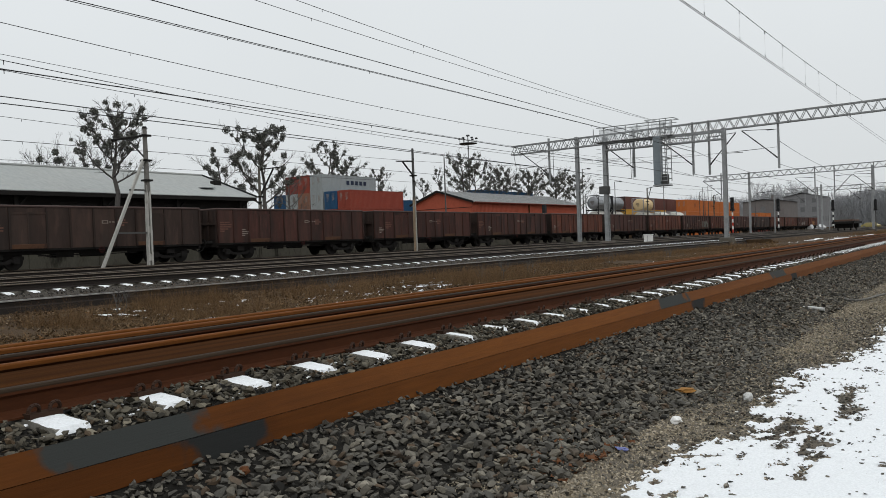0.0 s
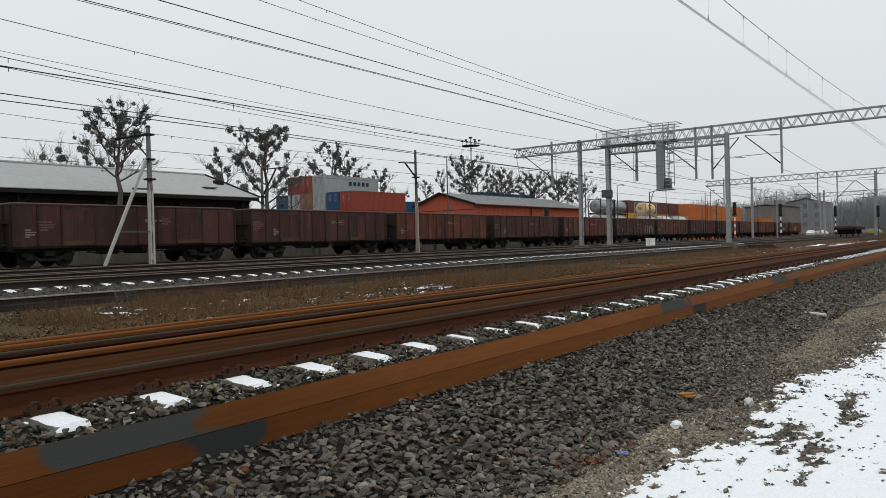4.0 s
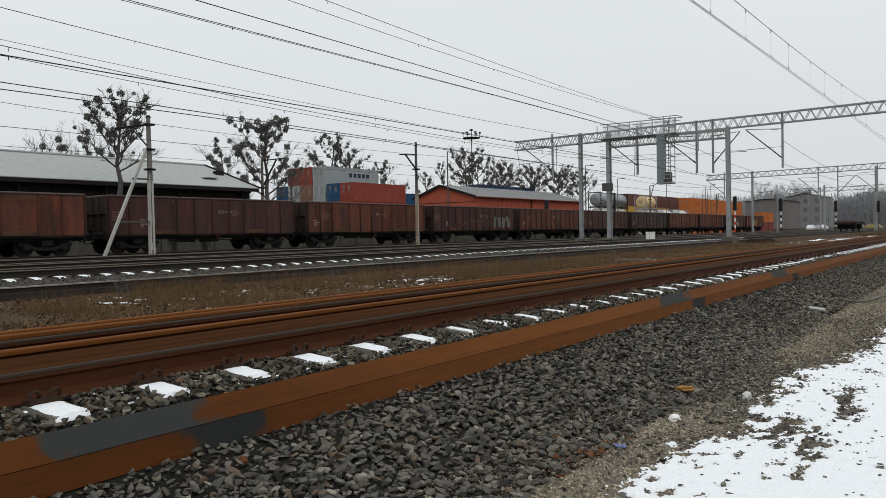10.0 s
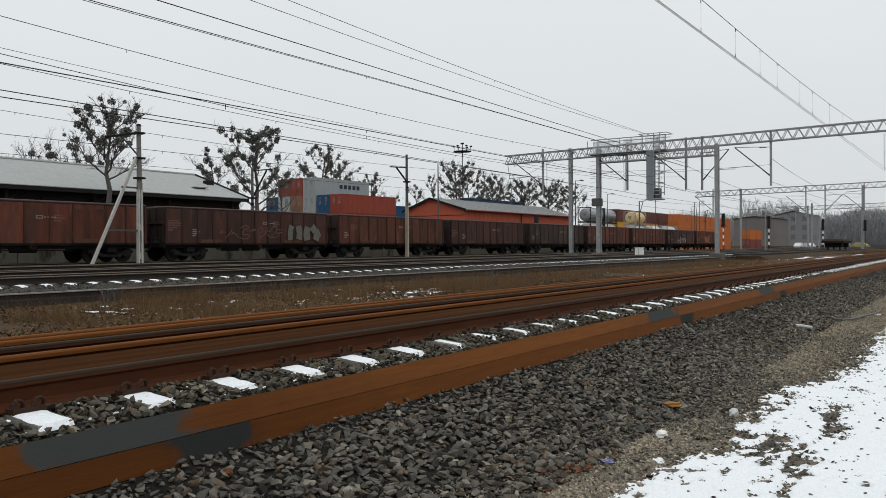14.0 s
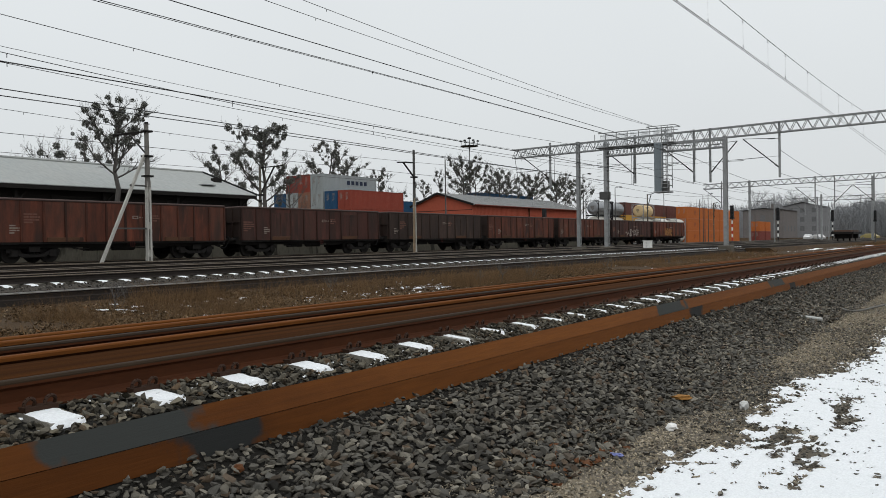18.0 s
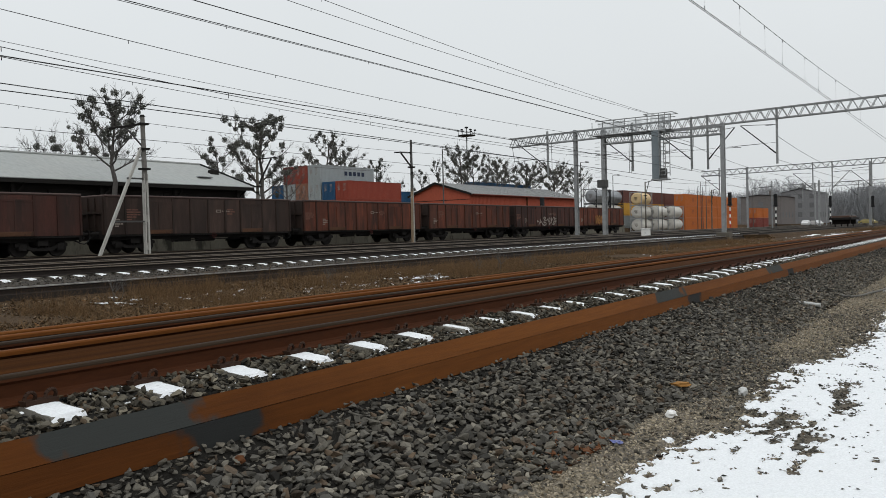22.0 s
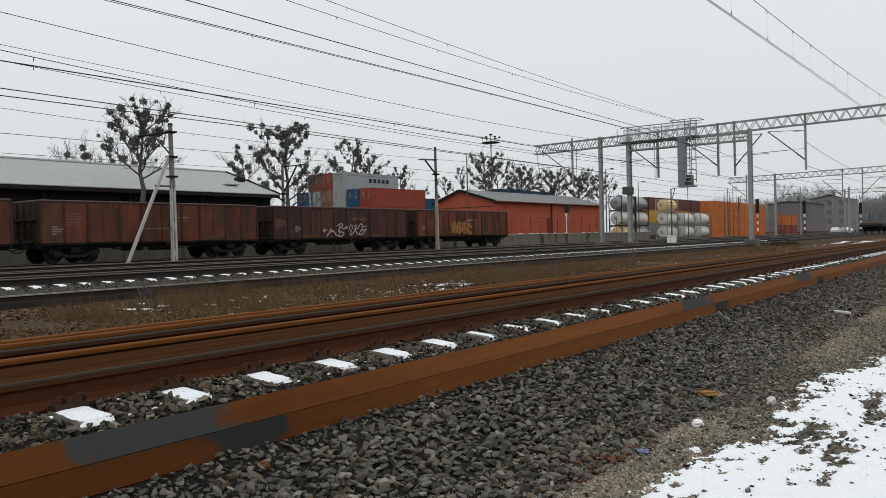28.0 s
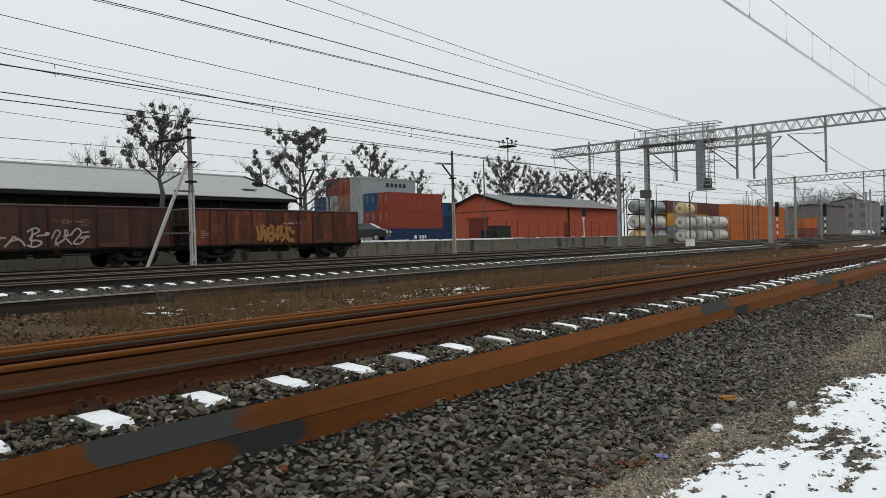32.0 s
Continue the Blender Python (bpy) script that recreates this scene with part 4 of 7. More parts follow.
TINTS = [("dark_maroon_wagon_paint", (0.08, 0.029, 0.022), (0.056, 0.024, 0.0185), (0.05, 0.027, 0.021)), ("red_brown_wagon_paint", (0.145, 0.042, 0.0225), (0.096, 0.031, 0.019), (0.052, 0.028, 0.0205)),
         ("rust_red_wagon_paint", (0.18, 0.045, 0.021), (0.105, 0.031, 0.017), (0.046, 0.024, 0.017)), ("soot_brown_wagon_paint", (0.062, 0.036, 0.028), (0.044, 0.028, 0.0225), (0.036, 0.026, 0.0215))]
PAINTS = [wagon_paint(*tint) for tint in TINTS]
# darker copies of the paints put the ribs' shadow lines into their colour
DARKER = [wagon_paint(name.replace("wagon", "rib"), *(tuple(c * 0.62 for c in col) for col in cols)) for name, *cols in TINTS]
BOARD = material("worn_sill_board", (0.1, 0.05, 0.028), 0.8, second=(0.055, 0.027, 0.018), scale=3, third=(0.04, 0.022, 0.017), third_at=0.55, third_scale=2, random_tone=0.0001)
RIM = material("worn_wagon_rim", (0.085, 0.058, 0.052), 0.7, second=(0.05, 0.034, 0.03), scale=3, random_tone=0.0001)
FADED = material("faded_lettering", (0.17, 0.085, 0.065), 0.8, second=(0.085, 0.04, 0.03), scale=8, random_tone=0.0001)
SPRAY_WHITE = material("white_spray_paint", (0.42, 0.38, 0.34), 0.7, second=(0.26, 0.21, 0.18), scale=5, random_tone=0.0001)
SPRAY_YELLOW = material("ochre_spray_paint", (0.34, 0.17, 0.055), 0.7, second=(0.2, 0.08, 0.03), scale=5, random_tone=0.0001)
SPRAY_GREY = material("pale_green_spray_paint", (0.16, 0.165, 0.14), 0.7, second=(0.07, 0.06, 0.05), scale=4, random_tone=0.0001)
LABEL = material("white_decal", (0.27, 0.23, 0.2), 0.7, second=(0.13, 0.1, 0.085), scale=6, random_tone=0.0001)
M["wheel_red"] = material("dull_red_wheel_paint", (0.05, 0.014, 0.012), 0.7, scale=4, random_tone=0.0001)
LONG, HALF, SIDE, FLOOR, TOP = 13.948, 6.36, 1.4, 1.0, 2.96
cache = {}


def cached(key, make, mat):
    k = (key, mat if isinstance(mat, str) else mat.name)
    if k not in cache:
        cache[k] = make().mesh(key, mat)
    return cache[k]


def side_wall_shape():
    return Shape().box((-HALF, 0, FLOOR), (HALF, 0.05, TOP - 0.05))


def end_wall_shape():
    return Shape().box((-0.03, -SIDE + 0.05, FLOOR), (0.03, SIDE - 0.05, TOP - 0.05))


def wagon_floor_shape():
    return Shape().box((-HALF + 0.06, -SIDE + 0.05, FLOOR), (HALF - 0.06, SIDE - 0.05, FLOOR + 0.08))


def rim_shape():
    s = Shape()
    for y in (-SIDE + 0.02, SIDE - 0.02):
        s.tube((-HALF, y, TOP - 0.02), (HALF, y, TOP - 0.02), 0.062, n=8)
    for x in (-HALF + 0.03, HALF - 0.03):
        s.tube((x, -SIDE, TOP - 0.02), (x, SIDE, TOP - 0.02), 0.06, n=8)
    return s


def end_shape(sign):
    """Upright ribs, cross bar and sloping cap on a wagon's end."""
    s = Shape()
    x = sign * HALF
    for y in (-1.3, -0.62, 0.0, 0.62, 1.3):
        s.box((min(x, x + sign * 0.09), y - 0.05, FLOOR), (max(x, x + sign * 0.09), y + 0.05, TOP - 0.1))
    s.box((min(x, x + sign * 0.11), -1.38, 2.05), (max(x, x + sign * 0.11), 1.38, 2.16))
    return s


def frame_shape():
    s = Shape()
    for y in (-0.95, 0.95):
        s.box((-6.3, y - 0.06, 0.72), (6.3, y + 0.06, FLOOR))
    s.box((-HALF - 0.02, -SIDE + 0.03, 0.9), (HALF + 0.02, SIDE - 0.03, FLOOR - 0.002))
    for x in (-6.4, 6.28):
        s.box((x, -1.3, 0.78), (x + 0.14, 1.3, 1.22))
    s.box((-1.6, -0.75, 0.55), (-0.7, -0.2, 0.9))
    s.tube((-0.3, -0.7, 0.7), (0.9, -0.7, 0.7), 0.16, n=10)
    s.bar((-2.6, -1.0, 0.66), (2.6, -1.0, 0.66), 0.04, 0.05)
    s.bar((-3.2, -1.05, 0.86), (-1.9, -1.05, 0.56), 0.04, 0.05)
    return s


def door_shape():
    s = Shape()
    s.box((-0.44, -0.022, 1.15), (0.44, 0.0, 2.67))
    s.box((-0.44, -0.045, 1.15), (-0.39, -0.022, 2.67))
    s.box((0.39, -0.045, 1.15), (0.44, -0.022, 2.67))
    s.box((-0.39, -0.04, 1.15), (0.39, -0.022, 1.25))
    s.box((-0.39, -0.04, 2.57), (0.39, -0.022, 2.67))
    return s


def rib_shape():
    s = Shape()
    y = -SIDE
    prof = [(-0.065, y), (0.065, y), (0.045, y - 0.075), (-0.045, y - 0.075)]
    v = [(a, b, z) for z in (FLOOR, TOP - 0.08) for a, b in prof]
    v[4:] = [(a * 0.9, y + (b - y) * 0.6, z) for a, b, z in v[4:]]
    return s.add(v, [(0, 1, 5, 4), (1, 2, 6, 5), (2, 3, 7, 6), (3, 0, 4, 7), (3, 2, 1, 0), (4, 5, 6, 7)])


def bogie_frame_shape():
    s = Shape()
    for y in (-1.02, 1.02):
        pts = [(-1.25, 0.62), (-0.95, 0.66), (-0.45, 0.42), (0.45, 0.42), (0.95, 0.66), (1.25, 0.62), (1.25, 0.46), (0.95, 0.48), (0.5, 0.26), (-0.5, 0.26), (-0.95, 0.48), (-1.25, 0.46)]
        n = len(pts)
        v = [(a, y + k, b) for k in (-0.07, 0.07) for a, b in pts]
        s.add(v, [(i, n + i, n + (i + 1) % n, (i + 1) % n) for i in range(n)] + [(0, 1, 10, 11), (1, 2, 9, 10), (2, 3, 8, 9), (3, 4, 7, 8), (4, 5, 6, 7)] + [tuple(i + n for i in reversed(q)) for q in ((0, 1, 10, 11), (1, 2, 9, 10), (2, 3, 8, 9), (3, 4, 7, 8), (4, 5, 6, 7))])
        for x in (-0.9, 0.9):
            s.chamfer((x - 0.17, y - 0.12, 0.3), (x + 0.17, y + 0.12, 0.6), 0.03)
    s.box((-0.25, -1.2, 0.5), (0.25, 1.2, 0.74))
    return s


def spring_shape():
    """One coil spring."""
    return Shape().sweep([(0.06 * math.cos(k * 0.9), -1.06 + 0.06 * math.sin(k * 0.9), 0.37 + 0.0075 * k) for k in range(30)], 0.016, 4)


def wheelset_shape():
    s = Shape()
    s.tube((0, -1.1, 0), (0, 1.1, 0), 0.075, n=8)
    for sign in (-1, 1):
        y = sign * 0.75
        s.tube((0, y - 0.065, 0), (0, y + 0.065, 0), 0.46, n=24)
        s.tube((0, y - sign * 0.045 - 0.015, 0), (0, y - sign * 0.045 + 0.015, 0), 0.49, n=24)
        for k in range(4):
            a = k * math.pi / 2
            s.tube((0.25 * math.cos(a), y - 0.075, 0.25 * math.sin(a)), (0.25 * math.cos(a), y + 0.075, 0.25 * math.sin(a)), 0.07, n=6)
    return s


def buffer_shape(sign):
    s = Shape()
    x = sign * 6.42
    s.tube((x, 0, 0), (x + sign * 0.36, 0, 0), 0.11, n=10)
    s.tube((x + sign * 0.3, 0, 0), (x + sign * 0.54, 0, 0), 0.075, n=10)
    s.tube((x + sign * 0.54, 0, 0), (x + sign * 0.585, 0, 0), 0.225, 0.21, n=14)
    return s


def coupling_shape():
    s = Shape()
    pts = [(6.4, 1.0), (6.62, 0.9), (6.8, 0.74), (7.02, 0.66), (7.2, 0.74), (7.4, 0.92)]
    s.sweep([(a, 0, b) for a, b in pts], 0.035, 6)
    return s


def hose_shape():
    return Shape().sweep([(6.45, -0.45, 0.97), (6.6, -0.47, 0.75), (6.8, -0.5, 0.6), (7.02, -0.5, 0.56), (7.2, -0.48, 0.64), (7.42, -0.45, 0.92)], 0.03, 6)


def handwheel_shape():
    s = Shape()
    n = 14
    s.sweep([(0.14 * math.cos(2 * math.pi * k / n), 0, 0.14 * math.sin(2 * math.pi * k / n)) for k in range(n + 1)], 0.022, 5)
    for k in range(4):
        a = math.pi * k / 2
        s.tube((0, 0, 0), (0.14 * math.cos(a), 0, 0.14 * math.sin(a)), 0.014, n=4)
    return s.tube((0, 0, 0), (0, 0.5, 0), 0.02, n=5)


def bars(lines, size=0.075, gap=0.05, width=0.03):
    """Unreadable lettering as plain bars: rows of bar lengths."""
    s = Shape()
    for j, row in enumerate(lines):
        x = 0
        for w in row:
            if w > 0:
                s.box((x, -0.006, -j * (size + gap) - size), (x + w, 0, -j * (size + gap)))
            x += abs(w) + width
    return s


def scrawl(strokes, width):
    """Sprayed loops: each stroke a run of (x, z) points, drawn as a flat band on the side."""
    s = Shape()
    for i, st in enumerate(strokes):
        y = -0.008 - 0.003 * i
        pts = [Vector(p) for p in st]
        v = []
        for j, p in enumerate(pts):
            u = (pts[min(j + 1, len(pts) - 1)] - pts[max(j - 1, 0)]).normalized() * width / 2
            v += [(p.x - u.y, y, p.y + u.x), (p.x + u.y, y, p.y - u.x)]
        s.add(v, [(2 * j, 2 * j + 1, 2 * j + 3, 2 * j + 2) for j in range(len(pts) - 1)])
    return s


# sprayed marks: strokes in a box one unit wide and high
WHITE_TAG = [[(0.0, 0.45), (0.1, 0.47)], [(0.04, 0.58), (0.0, 0.45), (0.04, 0.34)], [(0.08, 0.02), (0.16, 0.4), (0.2, 0.8), (0.17, 0.5), (0.26, 0.3), (0.29, 0.05)], [(0.15, 0.3), (0.24, 0.42)],
             [(0.31, 0.75), (0.4, 0.98), (0.46, 0.8), (0.36, 0.6), (0.33, 0.3), (0.42, 0.34), (0.48, 0.2), (0.38, -0.05), (0.31, 0.1)], [(0.37, 0.92), (0.35, 0.05)], [(0.41, 0.55), (0.54, 0.6)], [(0.5, 0.7), (0.55, 0.66)],
             [(0.57, 0.4), (0.62, 0.9), (0.68, 0.7), (0.6, 0.3), (0.64, 0.02)], [(0.6, 0.1), (0.7, 0.3), (0.76, 0.72), (0.71, 0.9), (0.72, 0.4), (0.79, 0.1)], [(0.69, 0.5), (0.8, 0.6)],
             [(0.78, 0.6), (0.86, 1.0), (0.91, 0.7), (0.84, 0.35), (0.79, 0.1), (0.9, 0.12), (0.96, 0.55)], [(0.88, 0.42), (1.0, 0.5)], [(0.9, 0.7), (0.99, 0.74)]]
OCHRE_TAG = [[(0.0, 0.95), (0.05, 0.5), (0.03, 0.1)], [(0.07, 0.1), (0.14, 0.4), (0.12, 0.98), (0.2, 0.9)], [(0.19, 0.75), (0.24, 0.3), (0.2, 0.05)], [(0.3, 0.9), (0.28, 0.4), (0.34, 0.0)], [(0.33, 0.98), (0.43, 0.85), (0.38, 0.55), (0.45, 0.35), (0.36, 0.08)],
             [(0.28, 0.52), (0.42, 0.5)], [(0.52, 0.1), (0.5, 0.6), (0.56, 0.97)], [(0.55, 0.3), (0.63, 0.5), (0.6, 0.95), (0.68, 0.8)], [(0.6, 0.05), (0.7, 0.2), (0.67, 0.5)], [(0.77, 0.95), (0.76, 0.3), (0.82, 0.05), (0.95, 0.12)], [(0.84, 0.9), (0.88, 0.55), (0.98, 0.6)]]
PALE_BLOCKS = [[(0.06, 0.0), (0.05, 0.5), (0.1, 0.98)], [(0.3, 0.05), (0.33, 0.5), (0.29, 0.95)], [(0.55, 0.0), (0.52, 0.45), (0.57, 0.9)], [(0.68, 0.6), (0.8, 0.95)], [(0.8, 0.0), (0.84, 0.4), (0.93, 0.55)]]
THIN_TAG = [[(0.0, 0.2), (0.1, 0.9), (0.25, 0.1), (0.35, 0.8)], [(0.45, 0.1), (0.5, 0.9), (0.65, 0.4), (0.8, 0.9), (1.0, 0.3)]]


def spray(w, strokes, width, paint, label, x, z, wide, high):
    """Each stroke of a sprayed mark as a part of its own on the wagon's side, rounded by halving its corners."""
    for i, st in enumerate(strokes):
        pts = [(a * wide, b * high) for a, b in st]
        for _ in range(2):
            cut = [pts[0]]
            for (ax, az), (bx, bz) in zip(pts, pts[1:]):
                cut += [(ax * 0.75 + bx * 0.25, az * 0.75 + bz * 0.25), (ax * 0.25 + bx * 0.75, az * 0.25 + bz * 0.75)]
            pts = cut + [pts[-1]]
        part("graffiti", scrawl([pts], width * (0.85 + 0.3 * ((i * 7) % 5) / 4)), paint, w, label, at=pose(x, -SIDE - 0.08 - 0.003 * i, z))


RIBS = [-6.33, -5.2, -4.05, -2.35, -1.2, 0.0, 1.2, 2.35, 4.05, 5.2, 6.33]
wagons, wheels = [], []


def wagon(k, paint, dark, label):
    w = thing("open_wagon", label, "freight wagon", group="wagons of the freight train")
    part("side_wall", cached("side_wall", side_wall_shape, paint), paint, w, at=pose(0, SIDE - 0.05, 0))
    close = k in (2, 3)
    ribs = [-6.33 + 1.055 * i for i in range(13)] if close else RIBS
    for a, b in zip(ribs, ribs[1:]):
        wide = round(b - a, 2)
        part("panel", cached("panel%d" % (wide * 100), lambda: Shape().box((-wide / 2, 0, FLOOR), (wide / 2, 0.05, TOP - 0.05)), paint), paint, w, at=pose((a + b) / 2, -SIDE, 0))
    # end walls of every wagon take the darkest brown, whatever its sides
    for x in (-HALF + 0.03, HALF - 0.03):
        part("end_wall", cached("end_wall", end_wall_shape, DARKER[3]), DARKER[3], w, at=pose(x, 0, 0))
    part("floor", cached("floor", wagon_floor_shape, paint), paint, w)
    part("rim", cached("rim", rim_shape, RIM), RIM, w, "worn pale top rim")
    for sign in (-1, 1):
        part("end_frame", cached("end_frame%d" % sign, lambda: end_shape(sign), DARKER[3]), DARKER[3], w, "near-black ribbed wagon end")
        for y in (-0.875, 0.875):
            part("buffer", cached("buffer%d" % sign, lambda: buffer_shape(sign), "dark_steel"), "dark_steel", w, at=pose(0, y, 1.04))
    part("underframe", cached("underframe", frame_shape, "dark_steel"), "dark_steel", w, "sooty black underframe")
    part("coupling", cached("coupling", coupling_shape, "dark_steel"), "dark_steel", w)
    part("brake_hose", cached("brake_hose", hose_shape, "black"), "black", w)
    part("handwheel", cached("handwheel", handwheel_shape, "wheel_red"), "wheel_red", w, "small dull red brake handwheel", at=pose(0.35, -SIDE - 0.06, 0.86))
    for x in (-3.2, 3.2):
        part("sill_board", cached("sill_board", lambda: Shape().chamfer((-0.9, -0.06, 0.0), (0.9, -0.03, 0.2), 0.012), BOARD), BOARD, w, "worn brown board below the doors", at=pose(x, -SIDE, 1.01))
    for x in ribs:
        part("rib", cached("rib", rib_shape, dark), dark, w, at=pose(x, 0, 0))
    for x in () if close else (-3.64, -2.76, 2.76, 3.64):
        part("door", cached("door", door_shape, paint), paint, w, at=pose(x, -SIDE - 0.002, 0))
    for x in (-4.55, 4.55):
        b = part("bogie", cached("bogie", bogie_frame_shape, "dark_steel"), "dark_steel", w, "sooty black bogie", at=pose(x, 0, 0.04))
        for a in (-0.16, 0.0, 0.16):
            part("spring", cached("spring", spring_shape, "dark_steel"), "dark_steel", b, at=pose(a, 0, 0))
        for a in (-0.9, 0.9):
            ws = part("wheelset", cached("wheelset", wheelset_shape, "dark_steel"), "dark_steel", b, at=pose(a, 0, 0.46))
            wheels.append((ws, a))
    y = -SIDE - 0.003
    r = random.Random(k * 7 + 3)
    part("lettering", cached("lettering%d" % (k % 3), lambda: bars([[0.3, 0.22, 0.12], [0.5, 0.3], [0.2, 0.4, 0.16], [0.35, 0.2], [0.3]] if k % 3 else [[0.4, 0.2], [0.25, 0.35, 0.1], [0.5, 0.18], [0.42]]), FADED), FADED, w, "faded unreadable lettering", at=pose(-5.15 if k % 2 else -6.2, y, 2.3 + r.uniform(-0.2, 0.1)))
    part("lettering", cached("lettering_b", lambda: bars([[0.3, 0.1], [0.22, 0.3], [0.36]]), FADED), FADED, w, "faded unreadable lettering", at=pose(1.35 + r.uniform(-0.1, 0.2), y, 2.35))
    part("logo", cached("logo", logo_shape, LABEL), LABEL, w, "white owner's mark", at=pose(0.35 + 0.3 * r.random(), y - 0.002, 2.14))
    part("data_plate", cached("data_plate", lambda: bars([[0.28], [0.4, 0.1], [0.3, 0.12], [0.22]], 0.06), LABEL), LABEL, w, "white unreadable data lettering", at=pose(-5.8 if k % 2 else -4.6, y, 1.78))
    wagons.append((w, k))
    return w


def logo_shape():
    """A white outlined box with a short wordless stripe."""
    s = Shape()
    s.box((0, -0.006, 0), (0.34, 0, 0.04)).box((0, -0.006, 0.12), (0.34, 0, 0.16)).box((0, -0.006, 0.04), (0.06, 0, 0.12)).box((0.28, -0.006, 0.04), (0.34, 0, 0.12))
    for i, w in enumerate((0.1, 0.16, 0.12, 0.14)):
        s.box((0.4 + i * 0.15, -0.006, 0.05), (0.4 + i * 0.15 + w * 0.85, 0, 0.11))
    return s


LOOKS = {-6: 1, -5: 3, -4: 0, -3: 0, -2: 0, -1: 1, 0: 0, 1: 1, 2: 0, 3: 1, 4: 0, 5: 3, 6: 1, 7: 1, 8: 0, 9: 2}
WORDS = ["dark maroon open freight wagon with ribbed steel sides", "red-brown open freight wagon with ribbed steel sides", "rust-red open freight wagon with ribbed steel sides", "soot-brown open freight wagon with ribbed steel sides"]
for k, tone in LOOKS.items():
    extra = {2: " and pale graffiti", 8: " and white graffiti", 9: " and ochre graffiti"}.get(k, "")
    w = wagon(k, PAINTS[tone], DARKER[tone], WORDS[tone] + extra)
    y = -SIDE - 0.08
    if k == 8:
        spray(w, WHITE_TAG, 0.075, SPRAY_WHITE, "white sprayed stroke", -2.3, 1.08, 4.2, 0.9)
        spray(w, THIN_TAG, 0.04, FADED, "faded sprayed stroke", 0.1, 2.12, 1.2, 0.25)
    if k == 9:
        spray(w, OCHRE_TAG, 0.23, SPRAY_YELLOW, "broad ochre sprayed stroke", -2.1, 1.1, 2.95, 0.98)
        spray(w, THIN_TAG, 0.05, SPRAY_WHITE, "pale sprayed stroke", -0.1, 2.1, 0.8, 0.14)
    if k == 2:
        spray(w, PALE_BLOCKS, 0.5, SPRAY_GREY, "pale sprayed block", 2.7, 1.2, 3.1, 0.95)
        spray(w, WHITE_TAG, 0.05, FADED, "faded sprayed stroke", -2.8, 1.25, 5.0, 0.85)


# ---- loading ramp, sheds and hall behind the train ----
ramp = thing("loading_ramp", "stained concrete loading ramp edged with snow", "ramp", kind="structure")
for i in range(26):
    x = 2 + i * 4.0
    part("wall_slab", Shape().chamfer((x + 0.012, 41.5, -0.4), (x + 3.988, 41.75, 1.08), 0.02), "ramp_wall", ramp)
part("deck", Shape().box((1.5, 41.76, -0.4), (106.5, 60, 1.06)), "concrete_dark", ramp)
s = Shape()
r = random.Random(5)
for i in range(210):
    x = 2 + i * 0.5
    if r.random() < (0.93 if x < 67 else 0.2):
        s.chamfer((x, 41.47 + r.uniform(0, 0.03), 1.08), (x + 0.5, 41.56 + r.uniform(0, 0.12), 1.11 + r.uniform(0, 0.03)), 0.01)
part("snow", s, "snow", ramp, "thin snow along the ramp edge", kind="stuff")
for i in range(8):
    x = 42 + i * 3.0
    part("edge_strip", Shape().chamfer((x, 41.44, 0.99), (x + 2.97, 41.498, 1.078), 0.01), "white", ramp, "white edge strip")
for i in range(12):
    x = 66.2 + i * 3.0
    part("edge_rail", Shape().chamfer((x, 41.45, 1.0), (x + 2.97, 41.498, 1.06), 0.01), "concrete", ramp)


def corrugated(x0, x1, z0, z1, y, step, depth, axis="x", slope=0.0):
    """A ribbed sheet wall that faces -y."""
    s = Shape()
    n = max(1, int((x1 - x0) / step))
    w = (x1 - x0) / n
    prof = []
    for i in range(n):
        a = x0 + i * w
        prof += [(a, 0), (a + w * 0.3, 0), (a + w * 0.5, depth), (a + w * 0.8, depth)]
    prof.append((x1, 0))
    v = [(a, y + b, z) for z in (z0, z1) for a, b in prof]
    m = len(prof)
    return s.add(v, [(i, i + 1, m + i + 1, m + i) for i in range(m - 1)])


